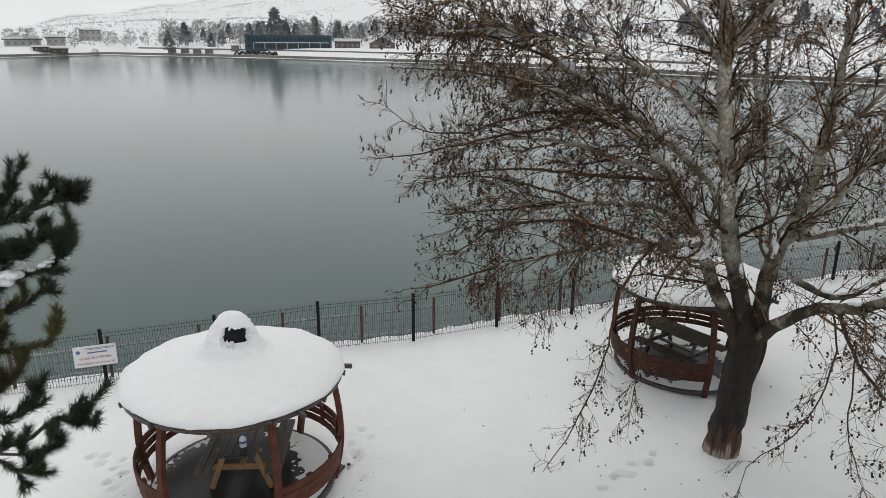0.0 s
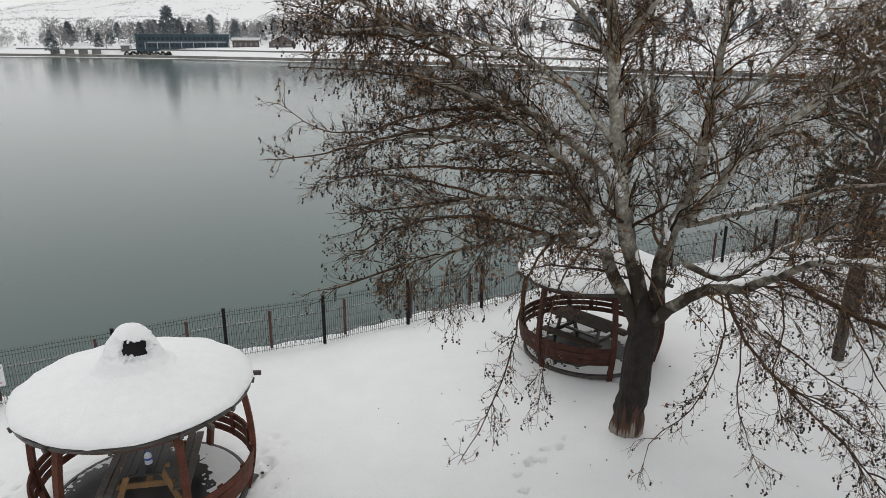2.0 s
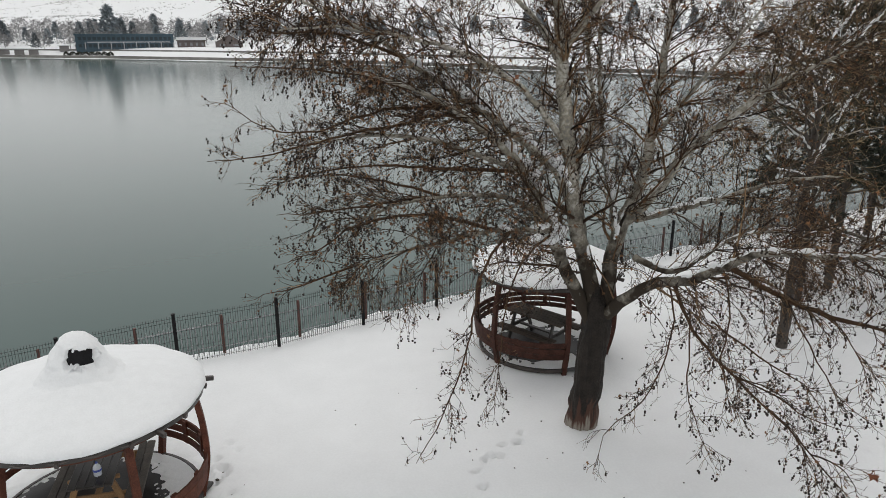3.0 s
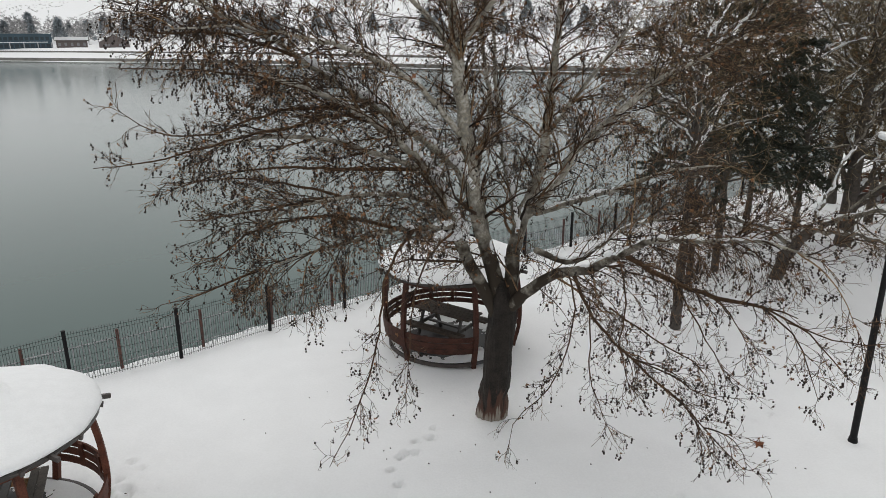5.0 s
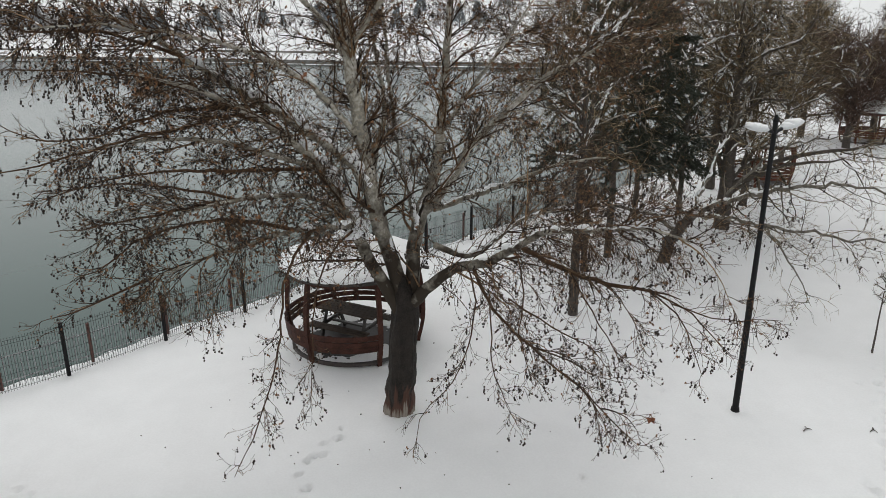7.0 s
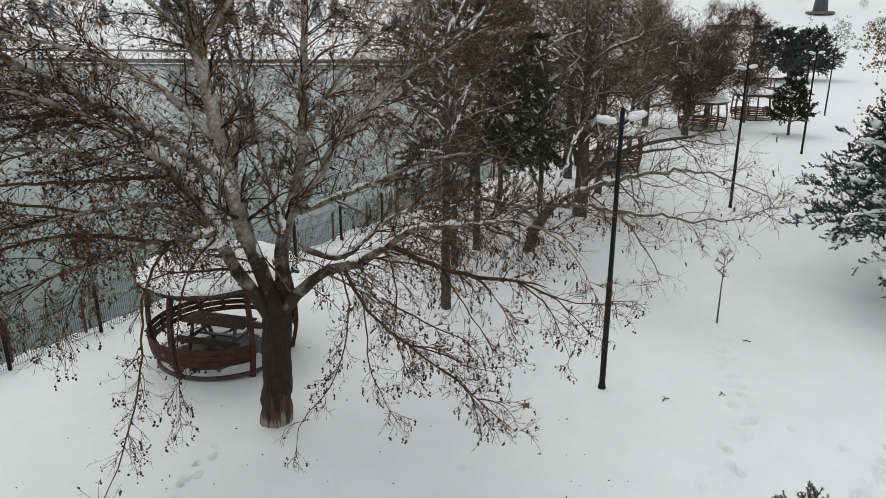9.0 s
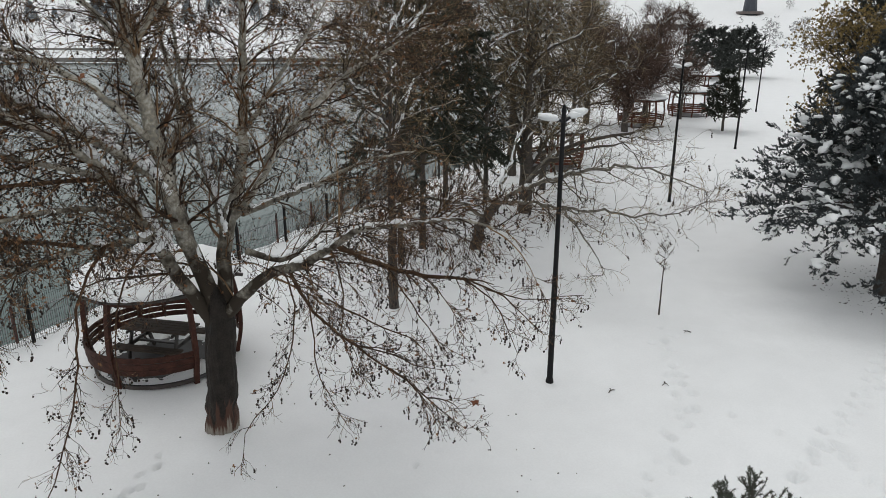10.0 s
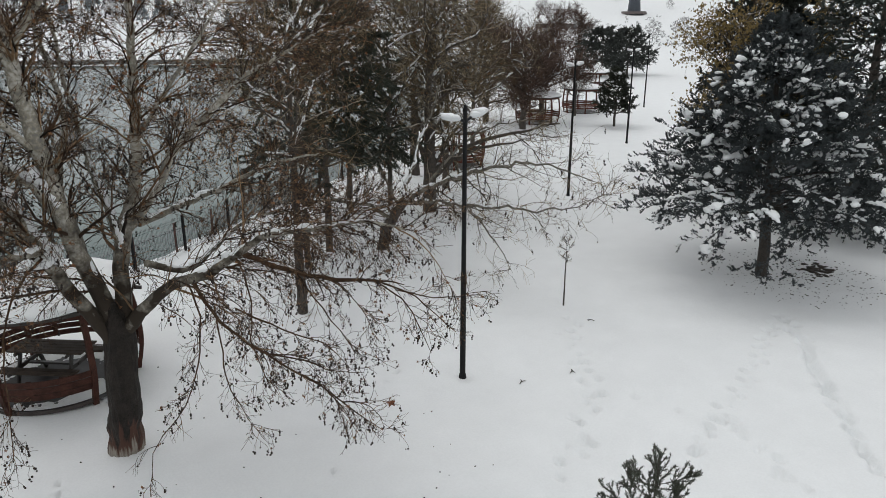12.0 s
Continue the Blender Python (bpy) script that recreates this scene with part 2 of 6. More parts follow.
def streaks(low, high, cut, colour, under):
    """Colour in upright streaks that thin out from height low to high."""
    mr = n.new("ShaderNodeMapRange")
    mr.inputs["From Min"].default_value, mr.inputs["From Max"].default_value = low, high
    mr.inputs["To Min"].default_value, mr.inputs["To Max"].default_value = 0.3, -0.35
    l.new(xyz.outputs[2], mr.inputs[0])
    ad = n.new("ShaderNodeMath")
    l.new(mr.outputs[0], ad.inputs[0])
    l.new(furrow.outputs[0], ad.inputs[1])
    rp = n.new("ShaderNodeValToRGB")
    rp.color_ramp.elements[0].position, rp.color_ramp.elements[1].position = cut, cut + 0.12
    l.new(ad.outputs[0], rp.inputs[0])
    mx = n.new("ShaderNodeMix")
    mx.data_type = "RGBA"
    l.new(rp.outputs[0], mx.inputs[0])
    l.new(under, mx.inputs[6])
    mx.inputs[7].default_value = (*colour, 1)
    return mx.outputs[2]


red = streaks(0.1, 1.6, 0.6, (0.075, 0.037, 0.026), dark)
pale = streaks(-0.1, 0.65, 0.56, (0.26, 0.235, 0.2), red)
l.new(pale, b.inputs["Base Color"])
bp = n.new("ShaderNodeBump")
bp.inputs["Strength"].default_value, bp.inputs["Distance"].default_value = 1.0, 0.05
l.new(furrow.outputs[0], bp.inputs["Height"])
l.new(bp.outputs[0], b.inputs["Normal"])

# water: grey-green, almost still, with a faint ripple
WATER = bpy.data.materials.new("lake_water")
WATER.use_nodes = True
n, l = WATER.node_tree.nodes, WATER.node_tree.links
b = n["Principled BSDF"]
b.inputs["Roughness"].default_value, b.inputs["IOR"].default_value = 0.13, 1.33
tc = n.new("ShaderNodeTexCoord")
shoal = n.new("ShaderNodeTexNoise")
shoal.inputs["Scale"].default_value, shoal.inputs["Detail"].default_value = 0.03, 3
l.new(tc.outputs["Object"], shoal.inputs["Vector"])
wr = n.new("ShaderNodeValToRGB")
wr.color_ramp.elements[0].position, wr.color_ramp.elements[0].color = 0.35, (0.045, 0.084, 0.076, 1)
wr.color_ramp.elements[1].position, wr.color_ramp.elements[1].color = 0.65, (0.054, 0.098, 0.089, 1)
l.new(shoal.outputs[0], wr.inputs[0])
l.new(wr.outputs[0], b.inputs["Base Color"])
ripple = n.new("ShaderNodeTexNoise")
ripple.inputs["Scale"].default_value, ripple.inputs["Detail"].default_value = 1.4, 5
l.new(tc.outputs["Object"], ripple.inputs["Vector"])
wb = n.new("ShaderNodeBump")
wb.inputs["Strength"].default_value, wb.inputs["Distance"].default_value = 0.03, 0.05
l.new(ripple.outputs[0], wb.inputs["Height"])
l.new(wb.outputs[0], b.inputs["Normal"])


# ---- building helpers ----
def mesh_object(name, verts, faces, material, parent=None, smooth=False):
    """faces: a list of vertex tuples, or a list of arrays with one face a row."""
    me = bpy.data.meshes.new(name)
    if len(faces) and isinstance(faces[0], np.ndarray):
        V = np.asarray(verts, np.float32)
        sizes = np.concatenate([np.full(len(f), f.shape[1]) for f in faces])
        index = np.concatenate([f.reshape(-1) for f in faces])
        me.vertices.add(len(V))
        me.vertices.foreach_set("co", V.reshape(-1))
        me.loops.add(len(index))
        me.loops.foreach_set("vertex_index", index.astype(np.int32))
        me.polygons.add(len(sizes))
        me.polygons.foreach_set("loop_start", (np.cumsum(sizes) - sizes).astype(np.int32))
        me.update(calc_edges=True)
    else:
        me.from_pydata([tuple(v) for v in verts], [], faces)
        me.update()
    if material:
        me.materials.append(material)
    if smooth:
        me.polygons.foreach_set("use_smooth", [True] * len(me.polygons))
    ob = new(name, me)
    ob.parent = parent
    return ob


def part(name, bm, material, parent, label="", smooth=False):
    me = bpy.data.meshes.new(name)
    bmesh.ops.recalc_face_normals(bm, faces=bm.faces)
    bm.to_mesh(me)
    bm.free()
    me.materials.append(material)
    if smooth:
        me.polygons.foreach_set("use_smooth", [True] * len(me.polygons))
    ob = new(name, me)
    ob.parent = parent
    if label:
        tagged(ob, label)
    return ob


def thing(name, m, label, category, group="", kind=""):
    ob = new(name)
    ob.empty_display_size = 0.2
    ob.matrix_basis = m
    return tagged(ob, label, category, group, kind)


def box(bm, x, y, z, sx, sy, sz, rz=0.0, rx=0.0, ry=0.0, bevel=0.0):
    g = bmesh.ops.create_cube(bm, size=1.0, matrix=pose(x, y, z, rx, ry, rz) @ Matrix.Diagonal((sx, sy, sz, 1)))
    if bevel:
        edges = list({e for v in g["verts"] for e in v.link_edges})
        bmesh.ops.bevel(bm, geom=edges, offset=bevel, segments=1, affect="EDGES")


def beam(bm, a, b2, w, h, bevel=0.0):
    """A squared timber from a to b2, w wide and h high."""
    a, b2 = Vector(a), Vector(b2)
    d = b2 - a
    q = d.to_track_quat("Y", "Z").to_matrix().to_4x4()
    g = bmesh.ops.create_cube(bm, size=1.0, matrix=Matrix.Translation((a + b2) / 2) @ q @ Matrix.Diagonal((w, d.length, h, 1)))
    if bevel:
        bmesh.ops.bevel(bm, geom=list({e for v in g["verts"] for e in v.link_edges}), offset=bevel, segments=1, affect="EDGES")


def tubes(lines, sides=3, squash=1.0):
    """Tapered tubes along many lines of (x, y, z, radius), as one set of vertices and faces."""
    sets = collections.defaultdict(list)
    for line in lines:
        sets[len(line)].append(np.asarray(line, float))
    V, Q, caps, base = [], [], [], 0
    ang = np.arange(sides) * 2 * np.pi / sides
    ca, sa = np.cos(ang)[:, None], np.sin(ang)[:, None]
    for n, same in sets.items():
        P = np.stack(same)
        p, r = P[..., :3], P[..., 3]
        d = np.gradient(p, axis=1)
        d /= np.linalg.norm(d, axis=2)[..., None] + 1e-9
        ref = np.where(np.abs(d[:, :1, 2:]) < 0.8, np.array([0.0, 0.0, 1.0]), np.array([1.0, 0.0, 0.0]))
        u = np.cross(d, np.broadcast_to(ref, d.shape))
        u /= np.linalg.norm(u, axis=2)[..., None] + 1e-9
        w = np.cross(d, u)
        ring = p[:, :, None] + r[:, :, None, None] * (u[:, :, None] * ca + w[:, :, None] * sa) * np.array([1, 1, squash])
        V.append(ring.reshape(-1, 3))
        o = base + (np.arange(len(P))[:, None, None] * n + np.arange(n - 1)[None, :, None]) * sides
        j = np.arange(sides)
        k = (j + 1) % sides
        Q.append(np.stack([o + j, o + k, o + sides + k, o + sides + j], -1).reshape(-1, 4))
        if sides > 3:
            caps.append(base + (np.arange(len(P))[:, None] * n + n - 1) * sides + j)
        base += len(P) * n * sides
    return np.concatenate(V), Q + caps


def smooth_line(points, step=0.25, jitter=0.0, rng=None):
    """A curve through control points (x, y, z, radius), resampled."""
    P = np.asarray(points, float)
    out = []
    for i in range(len(P) - 1):
        p0, p1, p2, p3 = P[max(i - 1, 0)], P[i], P[i + 1], P[min(i + 2, len(P) - 1)]
        m = max(2, int(np.linalg.norm(p2[:3] - p1[:3]) / step))
        for k in range(m):
            t = k / m
            q = 0.5 * (2 * p1 + (p2 - p0) * t + (2 * p0 - 5 * p1 + 4 * p2 - p3) * t * t + (3 * p1 - p0 - 3 * p2 + p3) * t ** 3)
            out.append(q)
    out.append(P[-1])
    out = np.array(out)
    if jitter and rng is not None:
        out[1:-1, :3] += rng.normal(0, jitter, (len(out) - 2, 3))
    out[:, 3] = np.maximum(out[:, 3], 0.003)
    return out


def unit(v):
    return v / (np.linalg.norm(v) + 1e-9)


def grow_all(rng, P, D, lengths, R, n, wander, lift):
    """Shoots of n steps each, one a row; lift bends them up (plus) or lets them hang (minus) towards their ends."""
    p, d = np.array(P, float), np.array(D, float)
    d /= np.linalg.norm(d, axis=1)[:, None] + 1e-9
    out = [np.column_stack([p, R])]
    for i in range(n):
        d = d + rng.normal(0, wander, d.shape)
        d[:, 2] += lift * (i + 1) / n
        d /= np.linalg.norm(d, axis=1)[:, None] + 1e-9
        p = p + d * (lengths / n)[:, None]
        out.append(np.column_stack([p, np.maximum(R * (1 - 0.8 * (i + 1) / n), 0.0022)]))
    return np.stack(out, 1)


def grow(rng, start, d, length, r, n, wander, lift):
    """One shoot of n steps."""
    return grow_all(rng, [start], [d], np.array([length]), np.array([r]), n, wander, lift)[0]


def sprout(rng, lines, counts, length, ratio, angle, wander, lift, lo=0.15, up=0.0, steps=5, min_r=0.003, flat=1.0, taper=0.5):
    """Shoots that leave many lines sideways, so many from each."""
    counts = np.broadcast_to(np.asarray(counts, int), (len(lines),))
    sizes = np.array([len(q) for q in lines])
    first = np.cumsum(sizes) - sizes
    pts = np.concatenate(lines)
    own = np.repeat(np.arange(len(lines)), counts)
    m = len(own)
    if not m:
        return []
    f = lo + (1 - lo) * rng.random(m) ** 0.8
    x = f * (sizes[own] - 1)
    i = np.minimum(x.astype(int), sizes[own] - 2)
    a, b2 = pts[first[own] + i], pts[first[own] + i + 1]
    p = a + (b2 - a) * (x - i)[:, None]
    d = b2[:, :3] - a[:, :3]
    d /= np.linalg.norm(d, axis=1)[:, None] + 1e-9
    s = rng.normal(0, 1, (m, 3)) * np.array([1, 1, flat])
    s -= d * (s * d).sum(1)[:, None]
    s /= np.linalg.norm(s, axis=1)[:, None] + 1e-9
    s[:, 2] += up
    s /= np.linalg.norm(s, axis=1)[:, None] + 1e-9
    w = (radians(angle) * rng.uniform(0.7, 1.3, m))[:, None]
    ln = length * rng.uniform(0.45, 1.15, m) * (1.1 - taper * f)
    return list(grow_all(rng, p[:, :3], d * np.cos(w) + s * np.sin(w), ln, np.maximum(p[:, 3] * ratio, min_r), steps, wander, lift))


def side_shoots(rng, line, count, length, ratio, angle, wander, lift, lo=0.15, up=0.0, steps=5, min_r=0.003, flat=1.0):
    """Shoots that leave one line sideways."""
    return sprout(rng, [line], count, length, ratio, angle, wander, lift, lo, up, steps, min_r, flat)


def lumps(rng, places, sizes, flat=0.5):
    """Uneven rounded lumps, as one set of vertices and faces."""
    t = bmesh.new()
    bmesh.ops.create_icosphere(t, subdivisions=2, radius=1.0)
    bv = np.array([v.co[:] for v in t.verts])
    bf = [tuple(v.index for v in f.verts) for f in t.faces]
    t.free()
    V, bf = [], np.array(bf)
    for p, s in zip(places, sizes):
        k = rng.normal(0, 1, (3, 3))
        ph = rng.uniform(0, 6.28, 3)
        w = 1 + 0.22 * np.sin(bv @ k[0] * 1.6 + ph[0]) + 0.16 * np.sin(bv @ k[1] * 2.6 + ph[1])
        sx = np.array([1.0, rng.uniform(0.6, 1.2), flat * rng.uniform(0.8, 1.2)])
        a = rng.uniform(0, 6.28)
        q = bv * w[:, None] * sx * s
        q = np.stack([q[:, 0] * math.cos(a) - q[:, 1] * math.sin(a), q[:, 0] * math.sin(a) + q[:, 1] * math.cos(a), q[:, 2]], -1)
        V.append(q + p)
    return np.concatenate(V), [(np.arange(len(V))[:, None, None] * len(bv) + bf).reshape(-1, 3)]


def blades(places, dirs, length, width, rng, spread=0.6, per=8, droop=0.0):
    """Tufts of narrow blades, per blades to a place, each a kinked strip."""
    N = len(places)
    P = np.repeat(np.asarray(places, float), per, 0)
    D = np.repeat(np.asarray(dirs, float), per, 0)
    S = rng.normal(0, 1, P.shape)
    S -= D * (S * D).sum(1)[:, None]
    S /= np.linalg.norm(S, axis=1)[:, None] + 1e-9
    A = rng.uniform(0.3, 1.0, (len(P), 1)) * spread
    d = D * np.cos(A) + S * np.sin(A)
    d[:, 2] -= droop
    d /= np.linalg.norm(d, axis=1)[:, None]
    L = length * rng.uniform(0.7, 1.2, (len(P), 1))
    side = np.cross(d, rng.normal(0, 1, P.shape))
    side /= np.linalg.norm(side, axis=1)[:, None] + 1e-9
    side *= width / 2
    mid = P + d * L * 0.5
    V = np.stack([P - side * 0.6, P + side * 0.6, mid + side, mid - side, P + d * L], 1).reshape(-1, 3)
    o = np.arange(len(P))[:, None] * 5
    return V, [o + np.array([0, 1, 2, 3]), o + np.array([3, 2, 4])]


def needles(places, dirs, length, width, rng, spread, per):
    """One thin blade a needle or spray."""
    P = np.repeat(np.asarray(places, float), per, 0)
    D = np.repeat(np.asarray(dirs, float), per, 0)
    S = rng.normal(0, 1, P.shape)
    S -= D * (S * D).sum(1)[:, None]
    S /= np.linalg.norm(S, axis=1)[:, None] + 1e-9
    A = rng.uniform(0.35, 1.0, (len(P), 1)) * spread
    d = D * np.cos(A) + S * np.sin(A)
    side = np.cross(d, rng.normal(0, 1, P.shape))
    side *= width / 2 / (np.linalg.norm(side, axis=1)[:, None] + 1e-9)
    tip = P + d * length * rng.uniform(0.7, 1.2, (len(P), 1))
    V = np.stack([P - side, P + side, tip], 1).reshape(-1, 3)
    return V, [np.arange(3 * len(P)).reshape(-1, 3)]

# ---- the ground: one snow-covered sheet with the lake's basin and the far hills ----
FENCE_X = np.array([-120, -60, -20, -8.1, -2.9, -0.8, 1.3, 3.35, 4.7, 12.3, 14.6, 30, 60, 95, 170])
FENCE_Y = np.array([-35, -8, 8.6, 13.1, 15.05, 15.7, 16.6, 17.5, 18.0, 20.6, 21.3, 27, 46, 76, 130])
FAR_X = np.array([-900, -300, -185, -150, -134, -63, 0, 30, 60, 110, 170])
FAR_Y = np.array([150, 225, 236, 250, 290, 262, 223, 195, 160, 115, 82])
LAKE = -1.4


def fence_y(x):
    return np.interp(x, FENCE_X, FENCE_Y)


def rise(v, a, b2):
    t = np.clip((v - a) / (b2 - a), 0, 1)
    return t * t * (3 - 2 * t)


def height(x, y):
    near = (y - fence_y(x)) * 0.93 - 0.5
    far = (np.interp(x, FAR_X, FAR_Y) - y) * 0.8
    inside = np.minimum(near, far)
    r, az = np.hypot(x, y), np.degrees(np.arctan2(x, y))
    bed = np.where(far < near, LAKE - 1.2, -np.clip(inside * 0.75, 0, 4))
    land = np.where(far < 0, LAKE - 0.9 + 4.4 * rise(-far / 0.8, 12, 40) + np.clip(-far * 0.05 - 2.0, 0, 3.0), 0.0) * (near > 0)
    elev = np.clip((az + 30.5) * 0.2, 0.0, 6.0) * (1 - 0.5 * rise(az, 95, 180)) + 0.12 * np.sin(az * 1.1)
    first = np.interp(az, [-180, -20, 10, 40, 60, 180], [300, 300, 280, 190, 130, 150])
    hill = rise(r, first, first + 700) * np.tan(np.radians(np.clip(elev, 0, 9))) * 950
    hill = hill + rise(r, first, first + 200) * (3 * np.sin(x * 0.021 + y * 0.013) + 2 * np.sin(y * 0.037 - x * 0.024))
    soft = 0.035 * np.sin(x * 1.1 + 0.7 * np.sin(y * 0.8)) + 0.03 * np.sin(y * 1.4 + 1.3 * np.sin(x * 0.6)) + 0.012 * np.sin(x * 3.1 + y * 2.3)
    return np.where(inside > 0, bed, land) + np.maximum(hill, 0) * (inside < 0) + soft * (r < 80) * (inside < 0.5)


def axis_lines(lo, hi, step, reach):
    mid = np.arange(lo, hi + 1e-6, step)
    out, s = [], step
    v = 0.0
    while v < reach:
        s *= 1.09
        v += s
        out.append(v)
    out = np.array(out)
    return np.concatenate([lo - out[::-1], mid, hi + out])


def trail(points, stride, side, size, depth, rng):
    """Footprints along a line: (x, y, size, depth) each."""
    made, k = [], 0
    for a, b2 in zip(points[:-1], points[1:]):
        a, b2 = np.array(a), np.array(b2)
        ln = np.linalg.norm(b2 - a)
        d = (b2 - a) / ln
        for s in np.arange(0, ln, stride):
            q = a + d * s + np.array([-d[1], d[0]]) * (side if k % 2 else -side) + rng.normal(0, 0.05, 2)
            made.append((*q, size * 0.68 * rng.uniform(0.7, 1.3), depth * 1.9 * rng.uniform(0.4, 1.3)))
            k += 1
    return made


rng = np.random.default_rng(3)
PRINTS = []
for line, stride, side, size, depth in [([(2.57, 9.71), (3.2, 10.41), (4.09, 11.11)], 0.3, 0.06, 0.085, 0.075),
    ([(18.74, 3.53), (17.13, 2.63), (15.26, 1.77), (14.25, 1.23), (13.23, 0.78), (12.49, 0.41)], 0.07, 0.02, 0.13, 0.05),
    ([(18.65, 3.65), (15.63, 3.34), (13.65, 3.21), (12.50, 3.20), (11.55, 3.14), (10.51, 3.06), (9.84, 2.99)], 0.26, 0.09, 0.11, 0.06),
    ([(12.82, 2.90), (12.15, 2.25), (11.54, 1.58), (11.21, 1.25)], 0.3, 0.09, 0.14, 0.05),
    ([(15.28, 7.8), (13.19, 6.35), (12.41, 5.67), (10.45, 4.77), (8.81, 4.73)], 0.42, 0.12, 0.12, 0.055),
    ([(10.47, 9.71), (9.37, 8.69), (8.12, 8.24), (6.59, 7.35)], 0.45, 0.1, 0.07, 0.035),
    ([(12.5, 4.82), (12.59, 2.42)], 0.5, 0.1, 0.1, 0.04),
    ([(14.35, 7.55), (12.78, 6.08), (11.86, 5.44), (10.07, 4.86)], 0.45, 0.12, 0.11, 0.05),
    ([(-1.51, 11.71), (-1.63, 10.95), (-1.46, 9.97)], 0.25, 0.1, 0.09, 0.05),
    ([(-6.17, 10.9), (-5.42, 10.24), (-5.47, 9.63)], 0.22, 0.1, 0.09, 0.05),
    ([(6.7, 12.54), (5.76, 11.04)], 0.5, 0.1, 0.06, 0.03)]:
    PRINTS += trail(line, stride, side, size, depth, rng)
gx, gy = axis_lines(-6.5, 20.5, 0.07, 2600), axis_lines(0.3, 13.5, 0.07, 2600)
GX, GY = np.meshgrid(gx, gy)
GZ = height(GX, GY)
for x, y, size, depth in PRINTS:
    i0, i1 = np.searchsorted(gx, (x - 3 * size, x + 3 * size))
    j0, j1 = np.searchsorted(gy, (y - 3 * size, y + 3 * size))
    q = ((GX[j0:j1, i0:i1] - x) ** 2 + (GY[j0:j1, i0:i1] - y) ** 2) / size ** 2
    GZ[j0:j1, i0:i1] += -1.5 * depth * np.exp(-q * q) + 0.05 * depth * np.exp(-(np.sqrt(q) - 1.6) ** 2 * 3)
# small unevenness, and snow trampled round the first pavilion
rough = rng.normal(0, 1, GZ.shape)
away = np.hypot(GX + 3.3, GY - 10.13)
GZ += rough * (0.0022 * (np.hypot(GX, GY) < 28) + 0.011 * rise(away, 1.3, 1.6) * (1 - rise(away, 1.9, 2.7)))
nx, ny = len(gx), len(gy)
idx = np.arange(nx * ny).reshape(ny, nx)
quads = np.stack([idx[:-1, :-1], idx[:-1, 1:], idx[1:, 1:], idx[1:, :-1]], -1).reshape(-1, 4)
me = bpy.data.meshes.new("ground")
me.vertices.add(nx * ny)
me.vertices.foreach_set("co", np.stack([GX, GY, GZ], -1).reshape(-1).astype(np.float32))
me.loops.add(quads.size)
me.loops.foreach_set("vertex_index", quads.reshape(-1).astype(np.int32))
me.polygons.add(len(quads))
me.polygons.foreach_set("loop_start", (np.arange(len(quads)) * 4).astype(np.int32))
me.polygons.foreach_set("use_smooth", np.ones(len(quads), bool))
me.update(calc_edges=True)
me.materials.append(SNOW)
ground = tagged(new("ground", me), "snow-covered ground with footprints, sloping down to the lake", "ground", kind="structure")


def bank_z(d):
    """Height of the far bank, d metres behind the water's edge."""
    return LAKE + np.interp(d, [0, 4, 12, 22, 45], [0.9, 1.05, 2.5, 3.2, 3.4])


def ground_z(x, y):
    z = float(height(np.array(float(x)), np.array(float(y))))
    d = y - np.interp(x, FAR_X, FAR_Y)
    return max(z, float(bank_z(d))) if 0 < d < 45 and x < 170 and y > 75 else z


water = mesh_object("water", [(-2500, -700, LAKE), (190, -700, LAKE), (190, 420, LAKE), (-2500, 420, LAKE)], [(0, 1, 2, 3)], WATER)
tagged(water, "still grey-green lake water reflecting the overcast sky", "lake", kind="structure")


